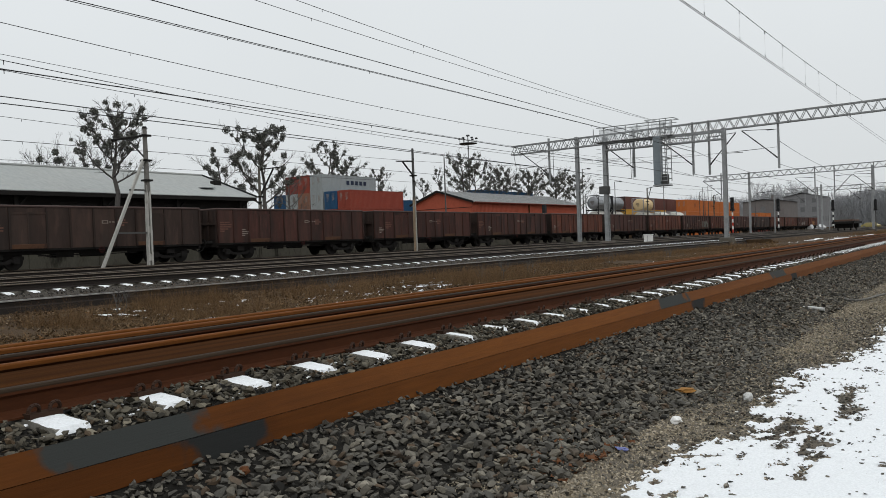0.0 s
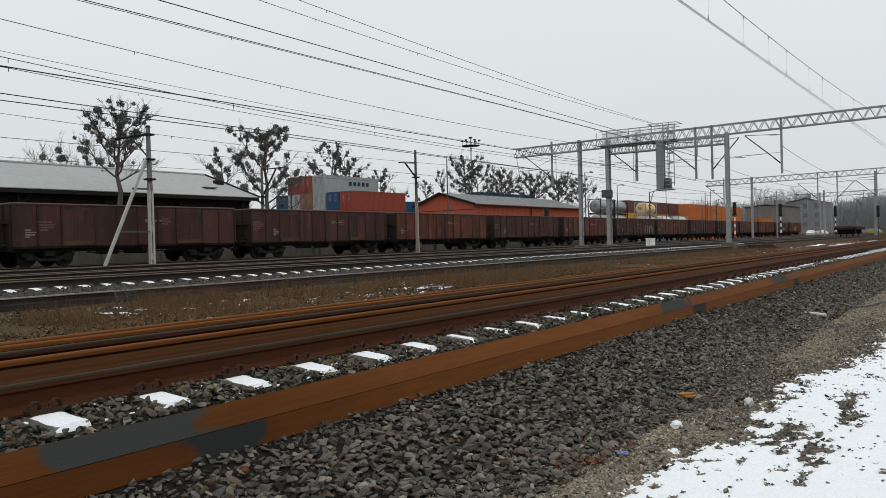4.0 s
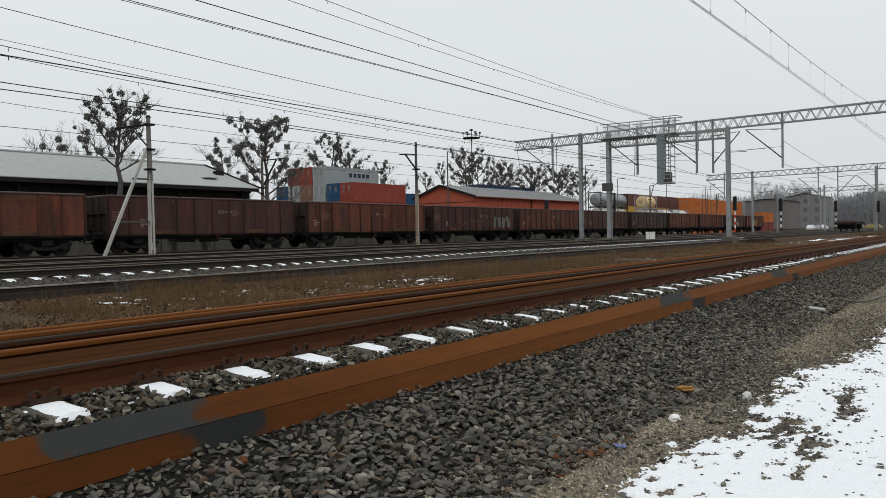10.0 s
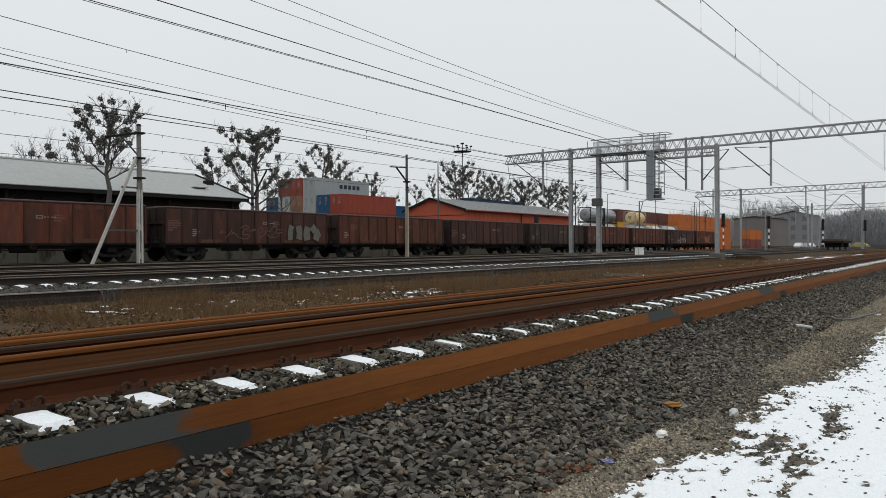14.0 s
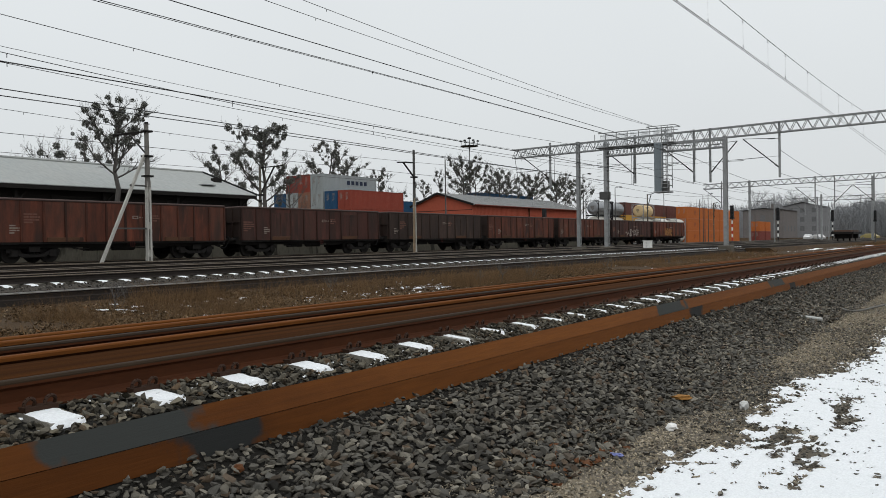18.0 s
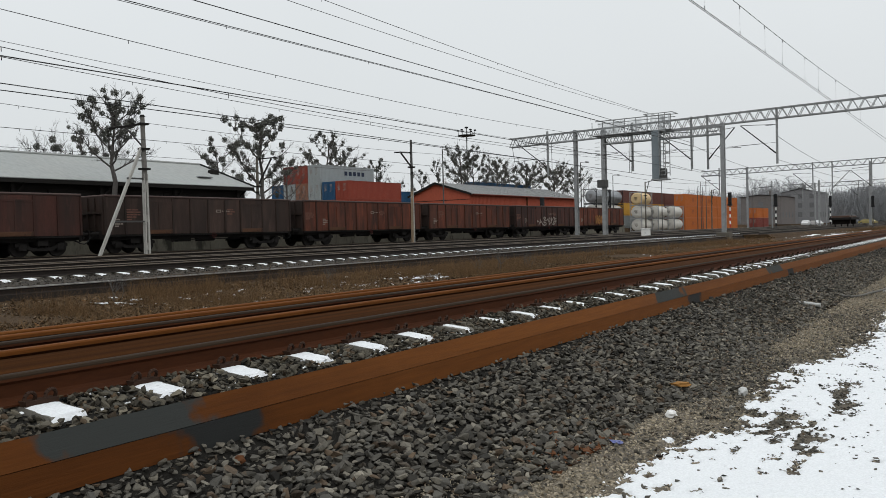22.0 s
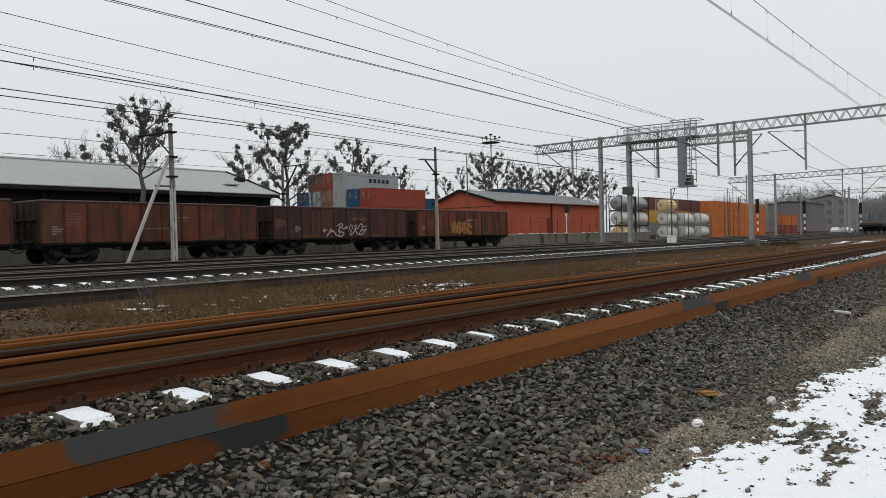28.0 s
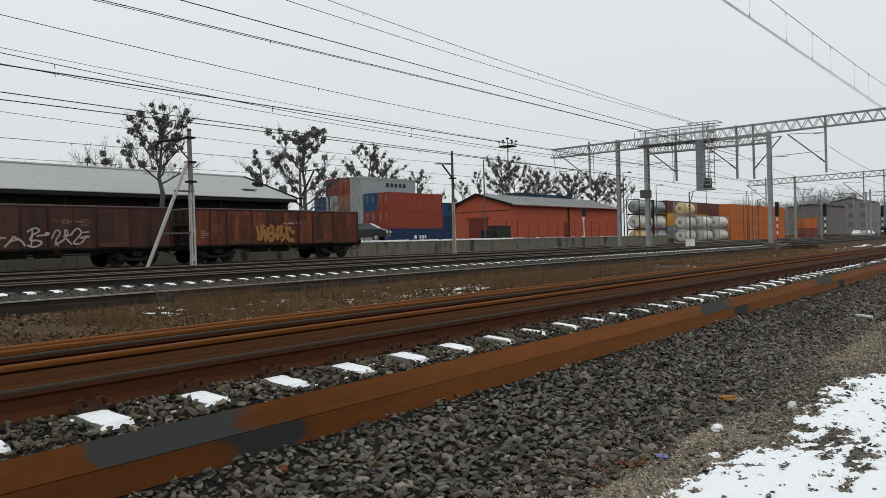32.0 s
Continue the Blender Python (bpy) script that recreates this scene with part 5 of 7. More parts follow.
def left_shed():
    t = thing("goods_shed", "long dark goods shed with a pale metal roof", "shed")
    e, rdg, x0, x1, eave, ridge = 46.0, 52.3, -40.0, 42.0, 4.5, 6.62
    # wall, posts and gates painted near black as the canopy's shadow
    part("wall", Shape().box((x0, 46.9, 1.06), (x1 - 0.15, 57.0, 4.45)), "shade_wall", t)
    s = Shape()
    for side, (ya, yb) in enumerate(((e, rdg), (rdg, 2 * rdg - e))):
        za, zb = (eave, ridge) if side == 0 else (ridge, eave)
        s.add([(x0, ya, za), (x1, ya, za), (x1, yb, zb), (x0, yb, zb), (x0, ya, za - 0.12), (x1, ya, za - 0.12), (x1, yb, zb - 0.12), (x0, yb, zb - 0.12)],
              [(0, 1, 2, 3), (7, 6, 5, 4), (0, 4, 5, 1), (1, 5, 6, 2), (2, 6, 7, 3), (3, 7, 4, 0)])
    roof = part("roof", s, "roof", t, "pale grey sheet roof")
    part("ridge_cap", Shape().tube((x0, rdg, ridge + 0.03), (x1, rdg, ridge + 0.03), 0.1, n=8), "roof", roof)
    part("verge_board", Shape().bar((x1 + 0.02, e, eave - 0.02), (x1 + 0.02, rdg, ridge - 0.02), 0.06, 0.28), "black", roof)
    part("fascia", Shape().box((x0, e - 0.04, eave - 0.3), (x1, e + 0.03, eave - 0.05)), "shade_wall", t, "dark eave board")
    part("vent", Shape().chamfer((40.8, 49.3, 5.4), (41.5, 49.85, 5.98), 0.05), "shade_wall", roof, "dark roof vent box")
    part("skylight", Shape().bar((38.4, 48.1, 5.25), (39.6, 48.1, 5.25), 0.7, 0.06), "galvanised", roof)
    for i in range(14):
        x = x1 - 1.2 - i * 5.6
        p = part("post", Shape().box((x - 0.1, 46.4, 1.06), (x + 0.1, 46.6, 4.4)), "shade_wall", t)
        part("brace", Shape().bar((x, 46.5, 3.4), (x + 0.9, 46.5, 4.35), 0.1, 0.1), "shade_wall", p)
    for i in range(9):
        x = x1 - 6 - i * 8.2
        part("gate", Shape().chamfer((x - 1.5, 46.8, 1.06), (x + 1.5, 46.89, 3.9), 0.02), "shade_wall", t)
    return t


left_shed()


def red_hall():
    t = thing("red_hall", "red sheet-walled storage hall with a pale gabled roof", "hall")
    x0, x1, y0, y1, base, eave, ridge, mid = 76.0, 104.4, 48.0, 56.2, 1.06, 4.95, 6.32, 52.6
    s = Shape()
    s.add([(x0, y0, base), (x0, y1, base), (x0, y1, eave), (x0, mid, ridge), (x0, y0, eave)], [(0, 4, 3, 2, 1)])
    s.add([(x1, y0, base), (x1, y1, base), (x1, y1, eave), (x1, mid, ridge), (x1, y0, eave)], [(0, 1, 2, 3, 4)])
    s.add([(x0, y1, base), (x1, y1, base), (x1, y1, eave), (x0, y1, eave)], [(1, 0, 3, 2)])
    s.box((x0 + 0.02, y0 + 0.06, base), (x1 - 0.02, y1 - 0.06, eave - 0.05))
    part("gable_wall", s, "red_wall", t)
    part("side_wall", corrugated(x0, x1, base, eave, y0, 0.3, 0.035), "red_wall", t)
    s = Shape()
    for ya, za, yb, zb in ((y0 - 0.35, eave - 0.1, mid, ridge), (mid, ridge, y1 + 0.35, eave - 0.1)):
        s.add([(x0 - 0.3, ya, za), (x1 + 0.3, ya, za), (x1 + 0.3, yb, zb), (x0 - 0.3, yb, zb), (x0 - 0.3, ya, za + 0.12), (x1 + 0.3, ya, za + 0.12), (x1 + 0.3, yb, zb + 0.12), (x0 - 0.3, yb, zb + 0.12)],
              [(3, 2, 1, 0), (4, 5, 6, 7), (0, 1, 5, 4), (1, 2, 6, 5), (2, 3, 7, 6), (3, 0, 4, 7)])
    roof = part("roof", s, "hall_roof", t, "dull grey ribbed roof")
    s = Shape()
    for i in range(1, 44):
        x = x0 - 0.3 + 29 * i / 44
        s.bar((x, y0 - 0.35, eave + 0.04), (x, mid, ridge + 0.14), 0.04, 0.04)
    part("seams", s, "hall_roof", roof, kind="stuff")
    s = Shape()
    s.bar((x0 - 0.32, y0 - 0.37, eave - 0.06), (x0 - 0.32, mid, ridge + 0.04), 0.06, 0.24)
    s.bar((x0 - 0.32, mid, ridge + 0.04), (x0 - 0.32, y1 + 0.37, eave - 0.06), 0.06, 0.24)
    part("verge_board", s, "shade_wall", roof, "dark weathered verge")
    part("gutter", Shape().tube((x0, y0 - 0.42, eave - 0.1), (x1, y0 - 0.42, eave - 0.1), 0.08, n=8), "red_door", roof)
    part("gate", Shape().chamfer((x0 - 0.06, 51.2, base), (x0 - 0.005, 53.9, 3.5), 0.015), "red_door", t, "dark red sliding gate")
    s = Shape().box((x0 - 0.09, 50.9, 3.5), (x0 - 0.005, 54.2, 3.62))
    part("gate_rail", s, "red_door", t)
    part("cross_beam", Shape().box((x0 - 0.03, 48.0, 4.3), (x0 - 0.004, 56.2, 4.36)), "shade_wall", t)
    part("downpipe", Shape().tube((89.3, 47.85, base), (89.3, 47.85, 4.9), 0.09, n=8), "rust_dark", t, "rusty downpipe")
    part("door", Shape().chamfer((88.2, 47.93, base), (89.1, 47.995, 3.0), 0.01), "red_door", t)
    return t


red_hall()


def fence():
    t = thing("wire_fence", "thin rusty wire fence on the ramp edge", "fence", kind="structure")
    for i in range(19):
        x = 66.5 + i * 2.05
        part("post", Shape().tube((x, 42.6, 1.06), (x, 42.6, 2.85), 0.03, n=6), "rust_dark", t)
    for z in (1.3, 1.8, 2.3, 2.75):
        part("wire", Shape().tube((66.5, 42.6, z), (103.4, 42.6, z), 0.008, n=4), "rust_dark", t)


fence()


def lamp_pole(x, y, z0, z1, head, label):
    t = thing("lamp_pole", label, "lamp pole")
    part("pole", Shape().tube((x, y, z0), (x, y, z1), 0.085, 0.05, 8), "old_steel" if head != "box" else "white", t)
    if head == "arm":
        part("arm", Shape().tube((x, y, z1 - 0.05), (x + 1.1, y - 0.3, z1 + 0.1), 0.035, n=6), "galvanised", t)
        part("lamp", Shape().chamfer((x + 0.9, y - 0.45, z1 + 0.02), (x + 1.6, y - 0.2, z1 + 0.16), 0.03), "old_steel", t)
    elif head == "box":
        part("lamp", Shape().chamfer((x - 0.25, y - 0.3, z1 - 0.9), (x + 0.25, y + 0.1, z1 + 0.1), 0.05), "black", t, "black lamp housing")
        part("ring", Shape().tube((x, y, z1 - 1.25), (x, y, z1 - 0.95), 0.14, n=10), "white", t)
    return t


lamp_pole(62.0, 42.1, 1.06, 8.5, "", "slender grey pole on the ramp")
lamp_pole(83.6, 42.9, 1.06, 4.35, "box", "short white pole with a black lamp housing")
lamp_pole(92.6, 41.9, 1.06, 9.0, "arm", "slender grey street lamp with a side arm")
lamp_pole(107, 43.5, -0.3, 8.1, "arm", "slender grey street lamp with a side arm")
for x, y, h in ((135, 46, 9.5), (146, 42.5, 8.6), (151, 43, 9), (176, 52, 9.2), (180, 52, 9.2), (205, 47, 9)):
    lamp_pole(x, y, -0.3, h, "arm" if x % 2 else "", "slender grey yard lamp pole")


def car(x, y, z, mat, label, turn=0):
    t = thing("parked_car", label, "car", pose(x, y, z, 0, 0, turn))
    prof = [(-2.1, 0.3), (-2.15, 0.75), (-1.5, 0.95), (-1.0, 1.42), (0.7, 1.45), (1.5, 0.98), (2.1, 0.85), (2.15, 0.35)]
    n = len(prof)
    v = [(a, k * (0.8 if b < 1 else 0.66), b) for k in (-1, 1) for a, b in prof]
    part("body", Shape().add(v, [(i, (i + 1) % n, n + (i + 1) % n, n + i) for i in range(n)] + [tuple(range(n - 1, -1, -1)), tuple(range(n, 2 * n))]), mat, t)
    part("windscreen", Shape().add([(0.78, -0.6, 1.4), (0.78, 0.6, 1.4), (1.45, 0.68, 1.04), (1.45, -0.68, 1.04), (0.7, -0.6, 1.38), (0.7, 0.6, 1.38), (1.38, 0.68, 1.0), (1.38, -0.68, 1.0)], [(0, 3, 2, 1), (4, 5, 6, 7), (0, 1, 5, 4), (2, 3, 7, 6), (0, 4, 7, 3), (1, 2, 6, 5)]), "glass", t)
    for sy in (-1, 1):
        part("window", Shape().add([(-0.95, sy * 0.685, 1.36), (0.62, sy * 0.685, 1.38), (1.2, sy * 0.775, 1.02), (-1.35, sy * 0.775, 1.0)], [(0, 1, 2, 3)]), "glass", t)
        for a in (-1.3, 1.3):
            w = part("wheel", Shape().tube((a, sy * 0.62, 0.31), (a, sy * 0.84, 0.31), 0.31, n=16), "black", t)
            part("rim", Shape().tube((a, sy * 0.835, 0.31), (a, sy * 0.85, 0.31), 0.19, n=12), "galvanised", w)
        part("headlight", Shape().chamfer((2.0, sy * 0.62 - 0.16, 0.66), (2.17, sy * 0.62 + 0.16, 0.8), 0.02), "white", t, "pale headlight")
    return t


M["car_dark"] = material("dark_car_paint", (0.02, 0.022, 0.026), 0.3, scale=1, specular=0.6)
M["car_white"] = material("white_car_paint", (0.6, 0.6, 0.6), 0.3, scale=1, specular=0.6)
M["car_grey"] = material("grey_car_paint", (0.2, 0.21, 0.22), 0.3, scale=1, specular=0.6)
car(46.5, 43.4, 1.06, "car_dark", "dark car parked on the ramp", -62)


def bin_box(x, y, z, w, d, h, mat, label):
    t = thing("waste_container", label, "container")
    part("tub", Shape().chamfer((x, y, z + 0.1), (x + w, y + d, z + h), 0.06), mat, t)
    part("lid", Shape().chamfer((x - 0.04, y - 0.04, z + h), (x + w + 0.04, y + d + 0.04, z + h + 0.1), 0.03), mat, t)
    for a in (0.2, w - 0.2):
        part("foot", Shape().box((x + a - 0.08, y + 0.1, z), (x + a + 0.08, y + d - 0.1, z + 0.1)), "black", t)


M["dark_green"] = material("dark_green_paint", (0.03, 0.034, 0.028), 0.7, scale=2)
bin_box(65.5, 44.2, 1.06, 1.1, 0.9, 0.8, "black", "dark waste container by the hall")
bin_box(66.9, 44.0, 1.06, 2.6, 1.1, 1.25, "dark_green", "tall dark green waste container by the hall")


# ---- shipping containers ----
def box_paint(name, colour):
    return material(name, colour, 0.6, second=tuple(c * 0.8 for c in colour), scale=0.9, third=tuple(c * 0.5 + 0.02 for c in colour), third_at=0.66, third_scale=1.4, random_tone=0.0001)


BOX = {"grey": box_paint("grey_container_paint", (0.31, 0.335, 0.335)), "red": box_paint("red_container_paint", (0.26, 0.055, 0.035)), "maroon": box_paint("maroon_container_paint", (0.2, 0.055, 0.045)),
       "blue": box_paint("blue_container_paint", (0.022, 0.075, 0.155)), "navy": box_paint("navy_container_paint", (0.02, 0.045, 0.1)), "rust": box_paint("rusty_container_paint", (0.24, 0.12, 0.08)),
       "orange": box_paint("orange_container_paint", (0.46, 0.135, 0.034)), "ochre": box_paint("ochre_container_paint", (0.55, 0.3, 0.05)), "brown": box_paint("brown_container_paint", (0.13, 0.055, 0.045))}


def ribbed_box(length):
    s = Shape()
    w, h = 2.44, 2.59
    n = int(length / 0.28)
    for y, depth in ((0.02, 0.04), (w - 0.02, -0.04)):
        prof = []
        for i in range(n):
            a = 0.1 + (length - 0.2) * i / n
            p = (length - 0.2) / n
            prof += [(a, 0), (a + p * 0.3, 0), (a + p * 0.5, depth), (a + p * 0.8, depth)]
        prof.append((length - 0.1, 0))
        m = len(prof)
        v = [(a, y + b, z) for z in (0.15, h - 0.08) for a, b in prof]
        q = [(i, i + 1, m + i + 1, m + i) for i in range(m - 1)]
        s.add(v, q if depth > 0 else [tuple(reversed(f)) for f in q])
    s.box((0.06, 0.07, 0.12), (length - 0.06, w - 0.07, h - 0.05))
    return s


def box_frame(length):
    s = Shape()
    w, h = 2.44, 2.59
    for x in (0, length - 0.16):
        for y in (0, w - 0.16):
            s.box((x, y, 0.118), (x + 0.16, y + 0.16, h - 0.118))
    for y in (0, w - 0.08):
        for z, k in ((0, 0.15), (h - 0.08, 0.08)):
            s.box((0.18, y, z), (length - 0.18, y + 0.08, z + k))
    for x in (0, length - 0.1):
        for z, k in ((0.0, 0.14), (h - 0.1, 0.1)):
            s.box((x, 0.17, z), (x + 0.1, w - 0.17, z + k))
    return s


def box_casting():
    return Shape().chamfer((0, 0, 0), (0.178, 0.162, 0.117), 0.012)


def box_door():
    s = Shape()
    s.chamfer((-0.02, 0.02, 0.16), (0.04, 1.04, 2.46), 0.01)
    for y in (0.28, 0.78):
        s.tube((-0.05, y, 0.14), (-0.05, y, 2.48), 0.022, n=6)
        s.box((-0.08, y - 0.06, 1.0), (-0.03, y + 0.16, 1.06))
    return s


def container(x, y, z, length, paint, label, marks=0, group="stacked shipping containers"):
    p = BOX[paint]
    t = thing("shipping_container", label, "container", pose(x, y, z), group)
    key = "%d" % length
    part("body", cached("ribbed_box" + key, lambda: ribbed_box(length), p), p, t)
    part("frame", cached("box_frame" + key, lambda: box_frame(length), p), p, t)
    for a in (0, length - 0.178):
        for b in (0, 2.44 - 0.162):
            for c in (0, 2.59 - 0.117):
                part("corner_casting", cached("casting", box_casting, p), p, t, at=pose(a - 0.002, b - 0.002, c))
    for b in (0.16, 1.22):
        part("door", cached("box_door", box_door, p), p, t, at=pose(0, b, 0))
    for i in range(2):
        part("lettering", cached("door_text%d" % i, lambda: bars([[0.3, 0.2], [0.5], [0.2, 0.3], [0.45], [-0.1, 0.4], [0.35, 0.1], [0.25]], 0.07, 0.09), "decal_dim"), "decal_dim", t, "small unreadable lettering", at=pose(-0.035, 1.08 + i * 1.08 - 0.1, 2.2, 0, 0, -90))
    if marks == 1:      # five broad dark blocks: the owner's name
        s = Shape()
        for i in range(5):
            a = 5.3 + i * 0.98
            s.box((a, -0.02, 1.22), (a + 0.62, 0.012, 1.82))
        part("name_mark", s, "navy_mark", t, "dark block marks in place of a name")
    if marks == 2:
        s = Shape()
        s.box((4.9, -0.02, 0.9), (5.15, 0.012, 1.9)).box((5.15, -0.02, 1.3), (5.9, 0.012, 1.5)).box((5.9, -0.02, 0.9), (6.15, 0.012, 1.9)).box((5.2, -0.02, 1.6), (5.85, 0.012, 1.75))
        part("logo", s, "mark_brown", t, "dim brown logo shape")
    if marks == 3:
        part("lettering", bars([[0.5, -0.3, 0.4, 0.4, 0.4]], 0.5, width=0.2), "white", t, "pale unreadable marks", at=pose(5.2, -0.01, 1.6))
    return t


M["decal_dim"] = material("dim_decal", (0.27, 0.24, 0.22), 0.7, second=(0.14, 0.11, 0.1), scale=5, random_tone=0.0001)
M["decal_dark"] = material("dark_decal", (0.07, 0.06, 0.055), 0.7, second=(0.2, 0.17, 0.14), scale=8)
M["navy_mark"] = material("navy_mark_paint", (0.03, 0.04, 0.07), 0.7, scale=3)
M["mark_brown"] = material("brown_mark_paint", (0.32, 0.1, 0.035), 0.7, scale=3)
FORTY, TWENTY, X0, YARD = 12.19, 6.06, 84.8, 0.48
NAMES = {"grey": "pale grey ribbed shipping container", "red": "red ribbed shipping container", "maroon": "maroon ribbed shipping container", "blue": "blue ribbed shipping container", "navy": "dark navy ribbed shipping container",
         "rust": "rusty brown shipping container", "orange": "bright orange ribbed shipping container", "ochre": "ochre yellow shipping container", "brown": "dull brown ribbed shipping container"}


def stack(x, y, z, length, tones, marks=()):
    for i, tone in enumerate(tones):
        mk = dict(marks).get(i, 0)
        where = " in a stack" if i else " at the foot of a stack"
        container(x, y, z + i * 2.6, length, tone, NAMES[tone] + where, mk)


stack(X0, 73.7, YARD, FORTY, ["navy", "red", "red"], ((0, 3),))
stack(X0, 76.25, YARD, FORTY, ["grey", "maroon", "blue"])
stack(X0, 79.0, YARD, FORTY, ["grey", "grey", "grey", "grey"], ((3, 1),))
stack(X0, 81.55, YARD, FORTY, ["rust", "grey", "rust", "red"])
stack(X0, 84.05, YARD, FORTY, ["grey", "red", "grey", "maroon"])
stack(X0, 86.6, YARD, FORTY, ["blue", "grey", "blue"])
stack(110.0, 88.0, YARD, FORTY, ["navy", "navy", "blue"])
stack(139.7, 87.0, YARD, FORTY, ["grey", "blue", "red", "blue"])
stack(152.1, 87.0, YARD, FORTY, ["red", "grey", "blue", "blue"])
for i, x in enumerate((170.5, 183.0, 195.5)):
    stack(x, 53.0, -0.3, FORTY, ["orange"] * 3, ((0, 2), (1, 2), (2, 2)))
stack(208.0, 53.0, -0.3, TWENTY, ["orange"] * 3)
stack(223.0, 50.0, -0.3, TWENTY, ["maroon", "orange"])
stack(230.0, 50.0, -0.3, TWENTY, ["maroon", "orange"])
stack(155.5, 61.0, YARD, FORTY, ["grey", "ochre", "brown"])
stack(168.2, 61.0, YARD, FORTY, ["brown", "ochre", "brown"])
stack(180.9, 61.0, YARD, FORTY, ["brown", "brown", "brown"])
stack(168.2, 64.0, YARD, FORTY, ["grey", "grey", "brown"])


def barrel(length, r, n=20):
    s = Shape()
    prof = [(0.25, 0.0), (0.28, r * 0.55), (0.38, r * 0.88), (0.55, r), (length - 0.55, r), (length - 0.38, r * 0.88), (length - 0.28, r * 0.55), (length - 0.25, 0.0)]
    rings = []
    for a, b in prof[1:-1]:
        rings.append([(a, 1.22 + b * math.cos(2 * math.pi * i / n), 1.3 + b * math.sin(2 * math.pi * i / n)) for i in range(n)])
    v = [p for ring in rings for p in ring]
    f = [(j * n + i, j * n + (i + 1) % n, (j + 1) * n + (i + 1) % n, (j + 1) * n + i) for j in range(len(rings) - 1) for i in range(n)]
    f += [tuple(range(n - 1, -1, -1)), tuple(range((len(rings) - 1) * n, len(rings) * n))]
    return s.add(v, f)


def tank_frame(length=TWENTY):
    s = Shape()
    w, h, k = 2.44, 2.59, 0.12
    for x in (0, length - k):
        for y in (0, w - k):
            s.box((x, y, 0), (x + k, y + k, h))
        for z in (0, h - k):
            s.box((x, k, z), (x + k, w - k, z + k))
        for ya, yb in ((0.1, 0.5), (w - 0.1, w - 0.5)):
            s.bar((x + k / 2, ya, 0.65), (x + k / 2, yb, 0.1), 0.08, 0.08)
            s.bar((x + k / 2, ya, h - 0.65), (x + k / 2, yb, h - 0.1), 0.08, 0.08)
    for y in (0, w - k):
        s.box((k, y, 0), (length - k, y + k, k))
    return s


M["tank_white"] = material("white_tank_shell", (0.62, 0.6, 0.55), 0.45, second=(0.45, 0.43, 0.39), scale=0.9, third=(0.24, 0.22, 0.2), third_at=0.66, third_scale=1.2, random_tone=0.0001)
M["tank_cream"] = material("cream_tank_shell", (0.68, 0.5, 0.27), 0.5, second=(0.5, 0.38, 0.22), scale=0.9, random_tone=0.0001)
M["tank_steel"] = material("steel_tank_shell", (0.33, 0.34, 0.35), 0.35, metal=0.6, second=(0.22, 0.23, 0.24), scale=1.2, random_tone=0.0001)


def tank(x, y, z, shell, frame_mat, label):
    t = thing("tank_container", label, "tank container", pose(x, y, z), "stacked tank containers")
    b = part("barrel", cached("barrel", lambda: barrel(TWENTY, 1.16), shell), shell, t, smooth=False)
    part("frame", cached("tank_frame", tank_frame, frame_mat), frame_mat, t)
    for k in range(5):
        part("band", cached("band", lambda: Shape().tube((-0.04, 1.22, 1.3), (0.04, 1.22, 1.3), 1.185, n=20), shell), shell, b, at=pose(0.9 + k * (TWENTY - 1.8) / 4, 0, 0))
    part("walkway", Shape().box((1.6, 1.0, 2.47), (4.4, 1.44, 2.53)), "galvanised", t)
    part("valve", Shape().tube((2.9, 1.22, 2.4), (2.9, 1.22, 2.66), 0.25, n=10), "galvanised", b)
    part("decal", bars([[0.4, 0.2], [0.6], [-0.1, 0.25, 0.2], [-0.2, 0.3]], 0.08, 0.09), "decal_dark", t, "unreadable dark decal", at=pose(0.2, 1.6, 1.6, 0, 0, -90))
    return t


for i, (shell, words) in enumerate((("tank_white", "white tank container with dirty end at the foot of a stack"), ("tank_white", "white tank container in a stack"), ("tank_cream", "cream tank container with brown markings in a stack"))):
    tank(149.6, 55.0, -0.3 + i * 2.6, shell, "galvanised", words)
for i in range(2):
    tank(159.0, 57.6, -0.3 + i * 2.6, "tank_steel", "galvanised", "dull steel tank container in a stack")
    tank(155.9, 53.85, -0.3 + i * 2.6, "tank_white", "galvanised", "white tank container stacked beside others")
    tank(163.4, 53.05, -0.3 + i * 2.6, "tank_white", "galvanised", "white tank container stacked before orange containers")
for i, (shell, fm) in enumerate((("tank_cream", "rust_dark"), ("tank_white", "black"), ("tank_steel", "black"))):
    tank(128.3, 55.2, -0.3 + i * 2.6, shell, fm, "tank container in a dark frame in a stack")
    tank(134.6, 55.2, -0.3 + i * 2.6, "tank_white" if i == 1 else "tank_steel", fm, "tank container in a dark frame in a stack")


# ---- catenary masts, portals and signals ----
def insulator(s, p, q, n=5, r=0.07):
    p, q = Vector(p), Vector(q)
    s.tube(p, q, 0.025, n=6)
    for i in range(n):
        c = p.lerp(q, (i + 0.5) / n)
        e = (q - p).normalized() * 0.02
        s.tube(c - e, c + e, r, n=8)
    return s


